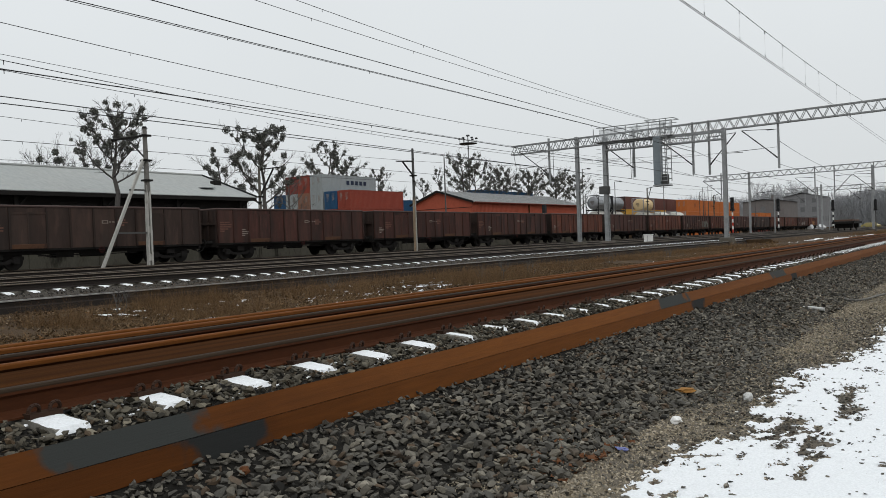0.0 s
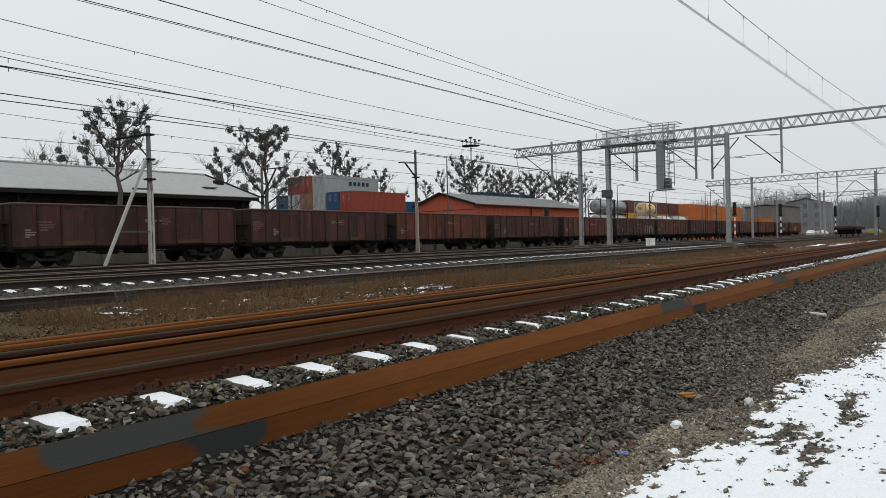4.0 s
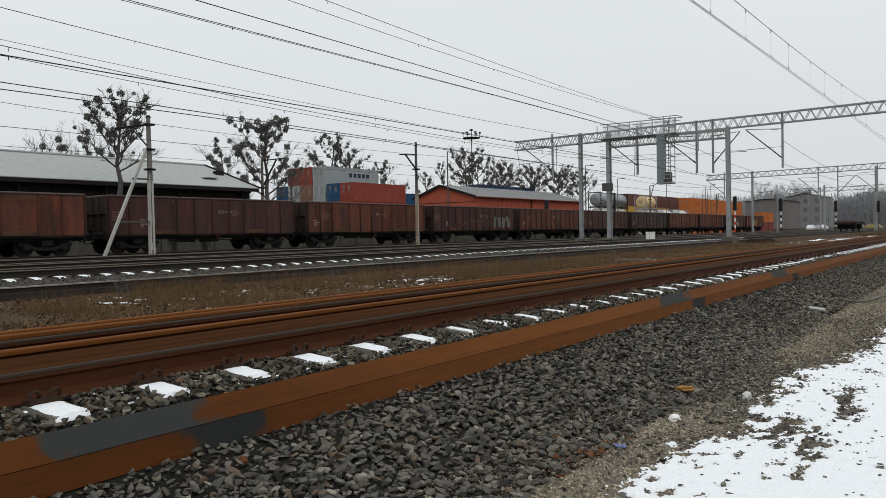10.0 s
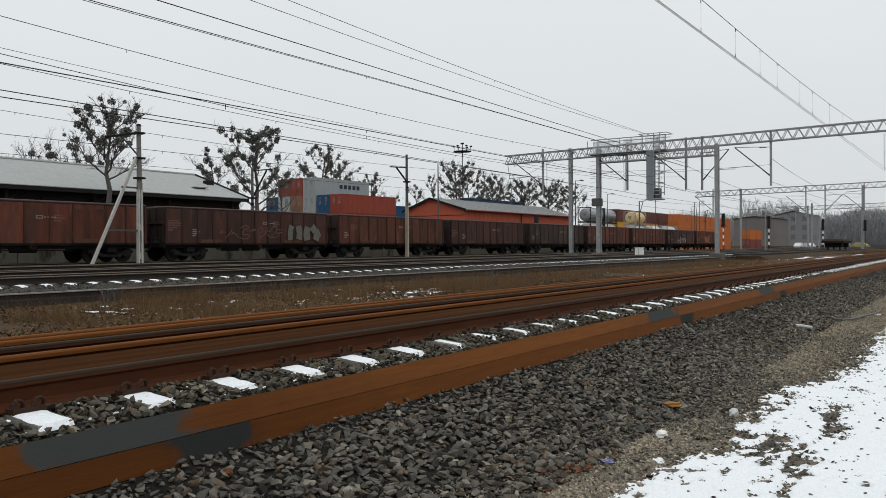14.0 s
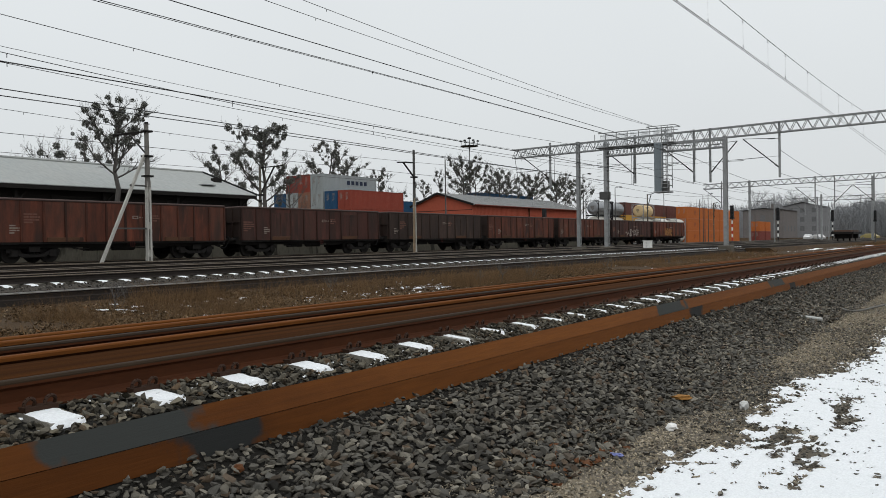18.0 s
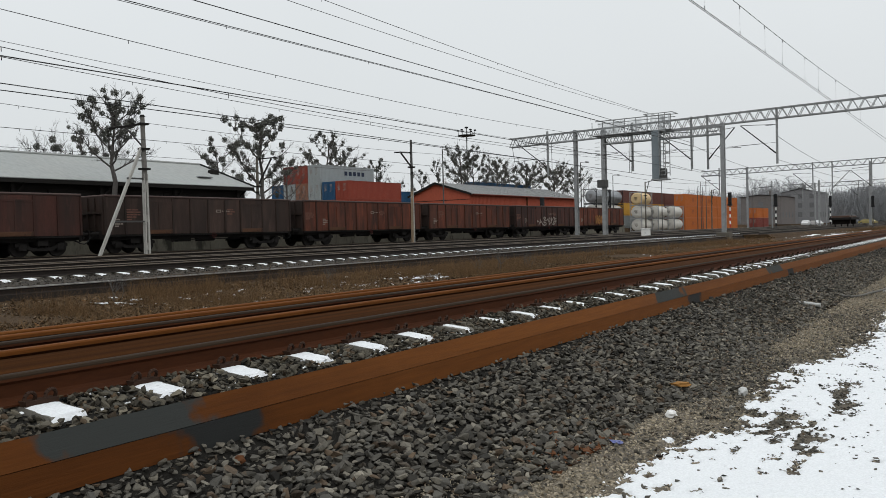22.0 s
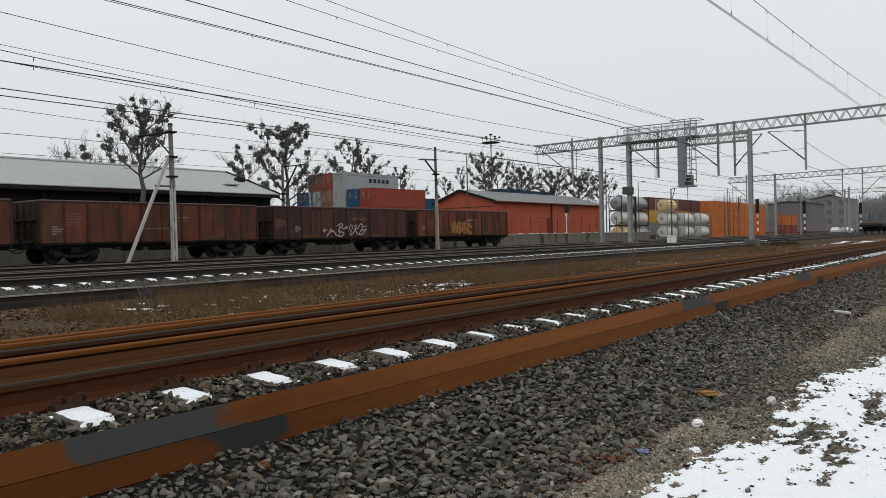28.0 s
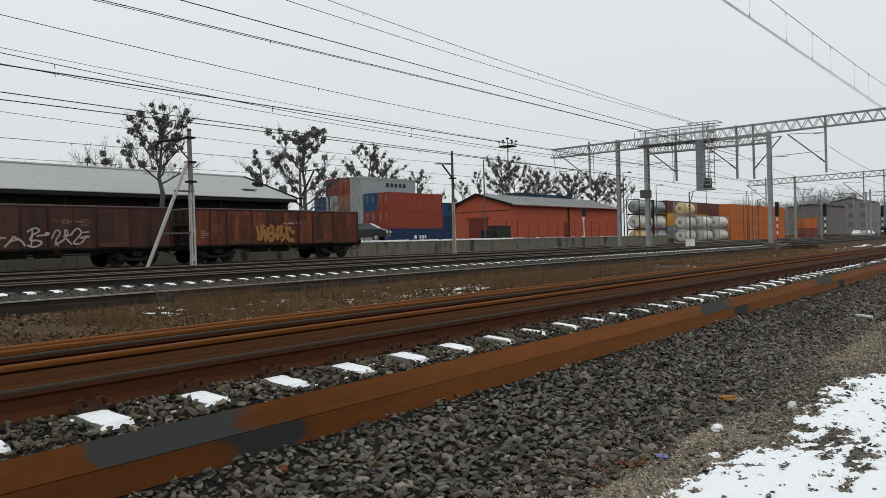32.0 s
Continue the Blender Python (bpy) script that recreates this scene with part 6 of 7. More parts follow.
def strut_mast():
    """Concrete-and-steel anchor mast with a slanting strut."""
    t = thing("anchor_mast", "pale concrete anchor mast with a slanting strut", "catenary mast")
    x, y, top = 24.5, 34.7, 6.85
    for dx in (-0.095, 0.095):
        part("leg", Shape().bar((x + dx, y, -0.35), (x + dx * 0.7, y, 4.0), 0.2, 0.07 if dx < 0 else 0.1), "concrete_pale", t)
    for z in (0.2, 1.6, 3.1):
        part("spacer", Shape().box((x - 0.1, y - 0.07, z), (x + 0.1, y + 0.07, z + 0.35)), "concrete_pale", t)
    part("upper_post", Shape().tube((x, y, 3.7), (x - 0.03, y, top), 0.135, 0.11, 10), "concrete_mast", t)
    part("cap", Shape().tube((x - 0.03, y, top), (x - 0.03, y, top + 0.1), 0.14, 0.09, 10), "dark_steel", t)
    part("strut", Shape().bar((x - 2.75, y, -0.35), (x - 0.15, y, 5.3), 0.14, 0.12), "concrete_pale", t)
    part("tie", Shape().bar((x - 1.86, y, 1.62), (x, y, 1.62), 0.06, 0.08), "old_steel", t)
    part("tie", Shape().bar((x - 1.0, y, 3.75), (x, y, 3.75), 0.06, 0.08), "old_steel", t)
    for z in (6.45, 5.2, 4.2):
        part("collar", Shape().box((x - 0.22, y - 0.2, z), (x + 0.22, y + 0.2, z + 0.09)), "dark_steel", t)
    part("bracket", Shape().bar((x, y, 6.5), (x - 1.6, y, 6.15), 0.09, 0.1), "dark_steel", t)
    part("bracket_stay", Shape().bar((x - 0.05, y, 5.35), (x - 1.0, y, 6.25), 0.06, 0.06), "old_steel", t)
    part("insulator", insulator(Shape(), (x - 1.6, y, 6.15), (x - 1.85, y, 6.1)), "dark_steel", t)
    part("footing", Shape().chamfer((x - 0.35, y - 0.35, -0.4), (x + 0.35, y + 0.35, -0.05), 0.04), "concrete_dark", t)
    return t


M["concrete_mast"] = material("weathered_mast_concrete", (0.2, 0.19, 0.175), 0.9, second=(0.12, 0.113, 0.105), scale=3)
strut_mast()


def plain_mast(x, y, top, arm, label, base=-0.35):
    t = thing("catenary_mast", label, "catenary mast", group="concrete catenary masts")
    for dx in (-0.1, 0.1):
        part("leg", Shape().bar((x + dx, y, base), (x + dx * 0.55, y, base + (top - base) * 0.55), 0.16, 0.075), ("mast_ochre" if dx < 0 else "concrete_pale") if arm < 0 else "concrete_dark", t)
    for k in (0.08, 0.2, 0.32, 0.44):
        z = base + (top - base) * k
        part("spacer", Shape().box((x - 0.1, y - 0.07, z), (x + 0.1, y + 0.07, z + 0.3)), "concrete", t)
    part("upper_post", Shape().tube((x, y, base + (top - base) * 0.52), (x, y, top), 0.105, 0.085, 10), "old_steel" if arm < 0 else "concrete_dark", t)
    part("collar", Shape().box((x - 0.2, y - 0.2, top - 2.05), (x + 0.2, y + 0.2, top - 1.95)), "dark_steel", t)
    part("arm", Shape().bar((x, y, top - 0.95 if arm < 0 else top - 0.1), (x + arm, y, top - 1.05 if arm < 0 else top + 0.22), 0.07, 0.08), "dark_steel", t)
    part("stay", Shape().bar((x, y, top - 2.0), (x + arm * 0.62, y, top - 1.05 if arm < 0 else top + 0.05), 0.08, 0.09), "dark_steel", t)
    part("insulator", insulator(Shape(), (x, y - 0.1, top - 2.4), (x - 0.4, y - 0.3, top - 2.45)), "dark_steel", t)
    return t


M["mast_ochre"] = material("ochre_stained_concrete", (0.34, 0.25, 0.165), 0.9, second=(0.16, 0.125, 0.095), scale=2)
plain_mast(47.0, 34.7, 7.52, -2.0, "concrete catenary mast with ochre legs and a bracket")
plain_mast(38.6, 41.9, 6.2, 2.2, "dark catenary mast with a raised arm at the shed", 1.06)
plain_mast(112, 40.6, 7.2, 2.6, "dark catenary mast with an arm")
plain_mast(146, 40.6, 7.0, 2.6, "dark catenary mast with an arm")


def lattice(t, x, y0, y1, z0, z1, width=0.5, bays=24, mat="galvanised", fall=0.0):
    """A box beam across the tracks: four chords and zigzag lacing; fall is its slope towards the far side."""
    def dip(y):
        return -fall * (y - 18)
    for dx in (-width / 2, width / 2):
        for z in (z0, z1):
            part("chord", Shape().bar((x + dx, y0, z + dip(y0)), (x + dx, y1, z + dip(y1)), 0.09, 0.09), mat, t)
    for dx in (-width / 2, width / 2):
        for i in range(bays):
            a, b = y0 + (y1 - y0) * i / bays, y0 + (y1 - y0) * (i + 1) / bays
            m = (a + b) / 2
            part("lacing", Shape().bar((x + dx, a, z0 + dip(a)), (x + dx, m, z1 + dip(m)), 0.045, 0.045).bar((x + dx, m, z1 + dip(m)), (x + dx, b, z0 + dip(b)), 0.045, 0.045), mat, t)
    s = Shape()
    for z in (z0, z1):
        for i in range(bays + 1):
            a = y0 + (y1 - y0) * i / bays
            s.bar((x - width / 2, a, z + dip(a)), (x + width / 2, a, z + dip(a)), 0.045, 0.045)
    part("lacing", s, mat, t, kind="stuff")


def column(t, x, y, z1, w=0.42, mat="galvanised"):
    c = part("column", Shape().box((x - w / 2, y - w * 0.3, -0.4), (x - w / 2 + 0.1, y + w * 0.3, z1)).box((x + w / 2 - 0.1, y - w * 0.3, -0.4), (x + w / 2, y + w * 0.3, z1)).box((x - w / 2 + 0.1, y - 0.04, -0.4), (x + w / 2 - 0.1, y + 0.04, z1)), mat, t)
    part("footing", Shape().chamfer((x - 0.5, y - 0.5, -0.45), (x + 0.5, y + 0.5, 0.12), 0.05), "concrete_dark", c)
    s = Shape()
    for i in range(int(z1 / 0.6)):
        s.box((x - w / 2, y - w * 0.3 - 0.012, 0.3 + i * 0.6), (x + w / 2, y - w * 0.3, 0.38 + i * 0.6))
    part("batten", s, mat, c, kind="stuff")
    return c


def cantilever(t, x, y, z_top, z_low, side, reach=2.4):
    """A dropper below the beam with a slanting tube, a steady arm and insulators."""
    d = part("dropper", Shape().bar((x, y, z_top), (x, y, z_low), 0.15, 0.15), "galvanised", t)
    part("cantilever_tube", Shape().tube((x, y, z_low + 0.75), (x - 1.2, y + side * reach, z_low + 3.0), 0.045, n=6), "old_steel", d)
    part("top_tie", Shape().tube((x, y, z_low + 3.0), (x - 1.2, y + side * reach, z_low + 3.02), 0.025, n=6), "old_steel", d)
    part("steady_arm", Shape().tube((x - 0.6, y + side * reach * 0.45, z_low + 1.55), (x - 1.2, y + side * reach * 1.2, z_low + 1.45), 0.025, n=6), "old_steel", d)
    part("insulator", insulator(Shape(), (x - 0.05, y + side * 0.1, z_low + 0.8), (x - 0.3, y + side * 0.55, z_low + 1.25), r=0.06), "dark_steel", d)
    part("insulator", insulator(Shape(), (x, y + side * 0.3, z_low + 3.0), (x - 0.15, y + side * 0.8, z_low + 3.0), r=0.05), "dark_steel", d)


def portal(x, y_left, y_right, z0, z1, columns, droppers, label, bays):
    t = thing("catenary_portal", label, "catenary portal", group="catenary portals over the tracks")
    lattice(t, x, y_right, y_left, z0, z1, bays=bays, fall=0.016)
    for y in columns:
        column(t, x, y, z1 - 0.05)
    for y, side, low in droppers:
        cantilever(t, x, y, z1 + 0.1, low, side)
    return t


portal(65.0, 36.4, 1.0, 8.68, 9.46, (29.85, 1.6), ((32.6, 1, 5.5), (24.6, 1, 5.45), (19.6, 1, 5.3), (18.3, -1, 5.2), (13.05, 1, 5.3)), "grey steel lattice portal carrying wires over the tracks", 44)
portal(123.0, 35.6, 1.0, 8.4, 9.15, (28.95, 1.6), ((33.0, 1, 5.2), (20.0, 1, 4.7), (17.5, -1, 4.7), (12.6, 1, 4.7)), "distant grey lattice portal over the tracks", 30)
portal(190.0, 37.0, 2.0, 8.6, 9.4, (30.5, 14.0, 3.0), ((33.0, 1, 5.4), (22.0, 1, 5.4)), "far grey lattice portal over the tracks", 26)


def signal_gantry():
    t = thing("signal_gantry", "grey steel signal gantry with walkway and hanging cabinet", "signal gantry")
    x = 63.2
    column(t, x, 26.45, 8.9, 0.5)
    column(t, x, 16.65, 8.6, 0.46)
    lattice(t, x, 16.7, 26.4, 7.75, 8.35, 0.7, 16)
    part("deck", Shape().box((x - 0.6, 20.5, 8.42), (x + 0.6, 27.2, 8.48)), "galvanised", t)
    w = part("railing", Shape().bar((x - 0.6, 20.5, 9.62), (x - 0.6, 26.9, 9.62), 0.07, 0.07).bar((x - 0.6, 20.5, 9.0), (x - 0.6, 27.2, 9.0), 0.04, 0.04), "galvanised", t)
    for i in range(8):
        y = 20.5 + i * 6.7 / 7
        part("baluster", Shape().bar((x - 0.6, y, 8.42), (x - 0.6, y, 9.57), 0.05, 0.05), "galvanised", w)
    for a, b in ((20.6, 22.3), (22.5, 24.2), (24.4, 26.8)):
        s = Shape()
        for i in range(int((b - a) / 0.09)):
            s.bar((x - 0.61, a + i * 0.09, 8.5), (x - 0.61, a + i * 0.09, 9.5), 0.03, 0.01)
        part("mesh_panel", s, "mesh_grey", w)
    part("back_railing", Shape().bar((x + 0.6, 20.5, 9.55), (x + 0.6, 27.2, 9.55), 0.05, 0.05), "galvanised", t)
    cage = part("cage", Shape().bar((x - 0.9, 20.3, 9.75), (x - 0.9, 22.6, 9.75), 0.05, 0.05).bar((x + 0.5, 20.3, 9.75), (x + 0.5, 22.6, 9.75), 0.05, 0.05).bar((x - 0.9, 20.3, 9.75), (x + 0.5, 20.3, 9.75), 0.05, 0.05).bar((x - 0.9, 22.6, 9.75), (x + 0.5, 22.6, 9.75), 0.05, 0.05), "galvanised", t)
    for a, b in ((-0.9, 20.88), (-0.9, 21.38), (0.2, 20.88), (0.2, 21.38)):
        part("upright", Shape().bar((x + a, b, 4.8), (x + a, b, 9.75), 0.05, 0.05), "galvanised", cage)
    for i in range(15):
        part("rung", Shape().tube((x - 0.9, 20.88, 4.8 + i * 0.32), (x - 0.9, 21.38, 4.8 + i * 0.32), 0.03, n=6), "galvanised", cage)
    for i in range(6):
        part("hoop", Shape().bar((x - 0.9, 20.88, 5.0 + i * 0.8), (x + 0.2, 20.88, 5.0 + i * 0.8), 0.06, 0.06).bar((x + 0.2, 20.88, 5.0 + i * 0.8), (x + 0.2, 21.38, 5.0 + i * 0.8), 0.06, 0.06), "galvanised", cage)
    c = part("cabinet", Shape().chamfer((x - 0.85, 21.42, 4.55), (x - 0.3, 22.02, 8.4), 0.03), "cabinet_grey", t, "tall bluish grey hanging cabinet")
    part("platform", Shape().box((x - 0.95, 20.82, 4.42), (x + 0.25, 22.05, 4.52)), "galvanised", cage)
    part("signal_head", Shape().chamfer((x - 0.8, 20.92, 4.55), (x - 0.3, 21.36, 5.35), 0.05), "old_steel", cage, "grey signal head")
    for i in range(16):
        part("step", Shape().tube((x - 0.25, 26.7, 3.2 + i * 0.36), (x - 0.25, 27.15, 3.2 + i * 0.36), 0.018, n=6), "galvanised", t)
    part("relay_box", Shape().chamfer((x - 0.4, 26.2, 4.1), (x + 0.3, 26.95, 4.75), 0.04), "old_steel", t)
    return t


M["cabinet_grey"] = material("bluish_grey_paint", (0.2, 0.232, 0.25), 0.6, second=(0.16, 0.185, 0.2), scale=1.5)
M["mesh_grey"] = material("fine_grey_mesh", (0.42, 0.44, 0.45), 0.6, scale=4)
signal_gantry()


def light_signal(x, y, top, banded, label):
    t = thing("light_signal", label, "railway signal", group="light signals beside the tracks")
    part("post", Shape().tube((x, y, -0.3), (x, y, top - 1.0), 0.075, n=8), "old_steel", t)
    h = part("head", Shape().chamfer((x - 0.22, y - 0.2, top - 1.5), (x + 0.22, y + 0.2, top), 0.06), "black", t, "black lamp head")
    for i in range(3):
        part("hood", Shape().tube((x - 0.22, y, top - 0.3 - i * 0.45), (x - 0.4, y, top - 0.3 - i * 0.45), 0.12, n=10), "black", h)
    part("base_box", Shape().chamfer((x - 0.3, y - 0.25, top - 1.75), (x + 0.3, y + 0.25, top - 1.5), 0.04), "black", t)
    part("ladder", Shape().bar((x + 0.28, y, 0.0), (x + 0.28, y, top - 0.6), 0.03, 0.04), "old_steel", t)
    if banded:
        for i in range(6):
            part("band", Shape().tube((x, y, 0.3 + i * 0.44), (x, y, 0.74 + i * 0.44), 0.1, n=8), "white" if i % 2 else ("red" if banded == 2 else "black"), t)
    return t


light_signal(107.0, 27.4, 4.9, 2, "light signal on a red and white banded post")
light_signal(118.0, 24.0, 4.8, 1, "light signal on a black and white banded post")
light_signal(132.0, 34.6, 4.0, 2, "light signal on a red and white banded post")


def cable_box():
    t = thing("cable_box", "small white trackside cable box between the tracks", "cable box")
    x, y = 61.2, 22.2
    part("body", Shape().chamfer((x - 0.2, y - 0.32, -0.25), (x + 0.2, y + 0.32, 0.52), 0.04), "white", t)
    part("lid", Shape().chamfer((x - 0.23, y - 0.35, 0.52), (x + 0.23, y + 0.35, 0.58), 0.015), "white", t)
    part("door_gap", Shape().box((x - 0.206, y - 0.01, -0.1), (x - 0.2, y + 0.01, 0.45)), "old_steel", t)
    return t


cable_box()


# ---- overhead wires ----
def wire(label, y, points, r=0.011, droppers=0, stretch=12, mat="wire"):
    """One wire along the tracks through (x, height above the rail) points."""
    t = thing("overhead_wire", label, "wire", group="overhead wires")
    s = Shape()
    px, pz = [p[0] for p in points], [p[1] for p in points]
    xs = np.linspace(px[0], px[-1], 60)
    if len(points) > 2:
        co = np.polyfit(px, pz, 2)
        zs = np.polyval(co, xs)
    else:
        zs = np.interp(xs, px, pz)
    s.sweep([(a, y, b) for a, b in zip(xs, zs)], r * 1.05, 5)
    part("line", s, mat, t)
    if 60 < px[-1] < 70 and px[0] < 0:
        end, beam = (px[-1], min(y, 36.3), float(zs[-1])), (65.0, min(y, 36.3), 8.7 if zs[-1] < 9 else 9.45)
        part("hanger", Shape().bar((end[0], y, end[2]), beam, 0.03, 0.03), "wire", t)
    for i in range(droppers):
        a = 3 + i * stretch
        part("clamp", Shape().bar((a, y, float(np.interp(a, xs, zs))), (a, y, float(np.interp(a, xs, zs)) - 0.11), 0.014, 0.014), "wire", t)
    return t


E = 0.733


def along(label, y, ratios, r=0.011, droppers=0, to=None, stretch=7, mat="wire"):
    """ratios: (x / y, height over the eye / y) of points along the wire."""
    pts = [(a * y, b * y + E) for a, b in ratios]
    if to:
        pts.append(to)
    pts.insert(0, (-30, pts[0][1] + (pts[1][1] - pts[0][1]) / (pts[1][0] - pts[0][0]) * (-30 - pts[0][0]) * 0.6))
    return wire(label, y, pts, r, droppers, stretch, mat)


def sagging(label, y, ratios, r=0.011, droppers=0, stretch=7, end=65.0, start=-2.0, mat="wire"):
    """A wire that sags evenly through points given as (x / y, height over the eye / y)."""
    sag = np.polyfit([a * y for a, b in ratios], [b * y + E for a, b in ratios], 2)
    xs = [start, (start + end) / 3, (start + end) * 2 / 3, end]
    return wire(label, y, [(a, float(np.polyval(sag, a))) for a in xs], r, droppers, stretch, mat)


sagging("thin overhead feeder wire high over the tracks", 22.0, [(1.091, 0.4318), (1.483, 0.4228), (1.961, 0.4131), (2.709, 0.41)], 0.012, 9)
sagging("thin overhead feeder wire high over the tracks", 22.6, [(0.925, 0.4136), (1.199, 0.4044), (1.483, 0.4022), (1.752, 0.4028), (2.709, 0.406)], 0.012, 9)
along("double dark carrier wire over the second track", 19.65, [(0.708, 0.3689), (1.331, 0.3607), (2.17, 0.349)], 0.016, 0, (65, 7.5))
along("dark carrier wire over the second track", 19.65, [(0.563, 0.336), (0.941, 0.3403), (1.86, 0.3394)], 0.013, 8, (65, 7.2))
along("dark carrier wire beside the second track", 19.45, [(0.563, 0.333), (0.941, 0.3385), (1.86, 0.3385)], 0.010, 0, (65, 7.1))
sagging("thin slack wire over the third track", 24.75, [(0.505, 0.2888), (0.617, 0.2842), (0.847, 0.2782), (1.129, 0.2729), (1.403, 0.2693), (1.775, 0.2725)], 0.012, 11)
sagging("thin pale wire over the third track", 24.75, [(0.504, 0.2488), (0.658, 0.2449), (0.982, 0.2403), (1.127, 0.235), (1.423, 0.2318), (1.773, 0.2345)], 0.008, 0)
sagging("thin slack wire over the second track", 19.65, [(0.504, 0.2418), (0.624, 0.2364), (0.813, 0.2303), (1.009, 0.2248), (1.36, 0.2174), (1.772, 0.219)], 0.010, 9)
sagging("dark contact wire over the second track", 19.65, [(0.504, 0.2305), (0.846, 0.2321), (1.127, 0.2306), (1.773, 0.231)], 0.016, 9)
sagging("thin slack wire beside the third track", 24.6, [(0.504, 0.2305), (0.587, 0.2261), (0.846, 0.2203), (1.096, 0.2161), (1.339, 0.2131), (1.772, 0.2121)], 0.010, 9)
sagging("dark contact wire over the third track", 24.75, [(0.503, 0.1969), (0.745, 0.195), (1.126, 0.1926), (1.51, 0.19), (1.771, 0.1889)], 0.016, 7)
sagging("dark contact wire beside the third track", 24.9, [(0.503, 0.1885), (0.845, 0.1878), (1.126, 0.189), (1.66, 0.1878)], 0.016, 7)
sagging("thin slack wire over the fourth track", 32.2, [(0.502, 0.1724), (0.71, 0.1672), (0.966, 0.165), (1.049, 0.1668), (1.633, 0.1772)], 0.010, 6)
sagging("thin contact wire over the fourth track", 32.2, [(0.502, 0.1423), (0.719, 0.1445), (0.979, 0.1435), (1.279, 0.1448)], 0.012, 5)
along("thin overhead wire over the train", 36.3, [(0.44, 0.118), (0.8, 0.121), (1.4, 0.124)], 0.010, 4, (66, 5.4))
M["wire_grey"] = material("weathered_grey_wire", (0.13, 0.132, 0.135), 0.6, metal=0.3, scale=2)
along("contact wire over the near track", 5.248, [(3.155, 0.927), (4.473, 0.946), (7.214, 0.994)], 0.0075, 0, (65, 6.1), mat="wire_grey")
along("contact wire over the near track", 5.38, [(3.155, 0.917), (4.473, 0.937), (7.214, 0.982)], 0.007, 0, (65, 6.0), mat="wire_grey")
NEAR_CARRIER = [(4.113, 1.0932), (4.649, 1.0991), (5.122, 1.112), (5.805, 1.1248), (6.397, 1.1414), (7.196, 1.165), (8.053, 1.201), (8.85, 1.235)]
carrier = sagging("carrier wire over the near track", 5.248, NEAR_CARRIER, 0.008, 0, 4, 54.0, mat="wire_grey")
above = np.polyfit([a * 5.248 for a, b in NEAR_CARRIER], [b * 5.248 + E for a, b in NEAR_CARRIER], 2)
below = np.polyfit([-30, 16.56, 23.47, 37.86, 65], [5.194, 5.598, 5.698, 5.949, 6.1], 2)
for x in (12.2, 15.4, 18.6, 21.8, 24.7, 27.15, 31.0, 33.8, 38.2, 42.4, 46.6):
    z1, z0 = float(np.polyval(above, x)), float(np.polyval(below, x))
    d = part("dropper", Shape().tube((x, 5.248, z0), (x, 5.248, z1), 0.0022, n=4), "galvanised", carrier, "thin pale dropper wire")
    part("clamp", Shape().bar((x, 5.248, z1 + 0.01), (x, 5.248, z1 - 0.09), 0.016, 0.016), "wire", d)
    part("clamp", Shape().bar((x, 5.248, z0 - 0.01), (x, 5.248, z0 + 0.09), 0.016, 0.016), "wire", d)
for y, z0, z1, z2, words in ((19.65, 7.3, 6.3, 7.2, "carrier wire between the portals"), (19.65, 5.35, 5.3, 5.35, "contact wire between the portals"), (24.75, 7.2, 6.2, 7.1, "carrier wire between the portals"), (24.75, 5.3, 5.3, 5.3, "contact wire between the portals"),
                             (32.2, 7.0, 6.1, 7.0, "carrier wire between the portals"), (32.2, 5.4, 5.35, 5.4, "contact wire between the portals"), (5.248, 7.6, 6.4, 7.4, "carrier wire between the portals"), (5.248, 6.1, 5.6, 6.0, "contact wire between the portals"), (13.0, 7.4, 6.4, 7.3, "carrier wire between the portals"), (13.0, 5.6, 5.5, 5.6, "contact wire between the portals")):
    wire(words, y, [(65, z0), (94, z1), (123, z2)], 0.015)
    wire(words + " further off", y, [(123, z2), (156, z1), (190, z0)], 0.014)
for y0, z0, y1, z1 in ((36.0, 6.3, 30.0, 8.9), (30.0, 7.2, 19.6, 6.9), (24.7, 6.6, 13.0, 6.9)):
    t = thing("cross_wire", "slanting cross wire below the portal", "wire", group="overhead wires")
    part("line", Shape().tube((64.0, y0, z0), (64.6, y1, z1), 0.012, n=5), "wire", t)


# ---- bare trees with mistletoe ----
def clump(seed):
    """A ball of mistletoe: small leaves, dense within and ragged at the rim."""
    g = np.random.default_rng(seed)
    n = 150
    d = g.normal(size=(n, 3))
    d /= np.linalg.norm(d, axis=1)[:, None]
    c = d * (g.random(n) ** 0.36)[:, None] * np.array([1, 1, 0.9])
    m = turns(n, g)
    tri = np.array([[-0.2, -0.1, 0], [0.21, -0.06, 0.02], [0.02, 0.23, 0], [0.0, 0.0, 0.09]])
    v = (np.einsum("nij,vj->nvi", m, tri) * g.uniform(0.7, 1.4, (n, 1, 1)) + c[:, None, :]).reshape(-1, 3)
    f = (np.array([[0, 1, 2], [0, 3, 1], [1, 3, 2]])[None] + (np.arange(n) * 4)[:, None, None]).reshape(-1, 3)
    ob = spread("mistletoe", v, f, "mistletoe")
    me = ob.data
    bpy.data.objects.remove(ob)
    return me


CLUMPS = [clump(100 + i) for i in range(5)]


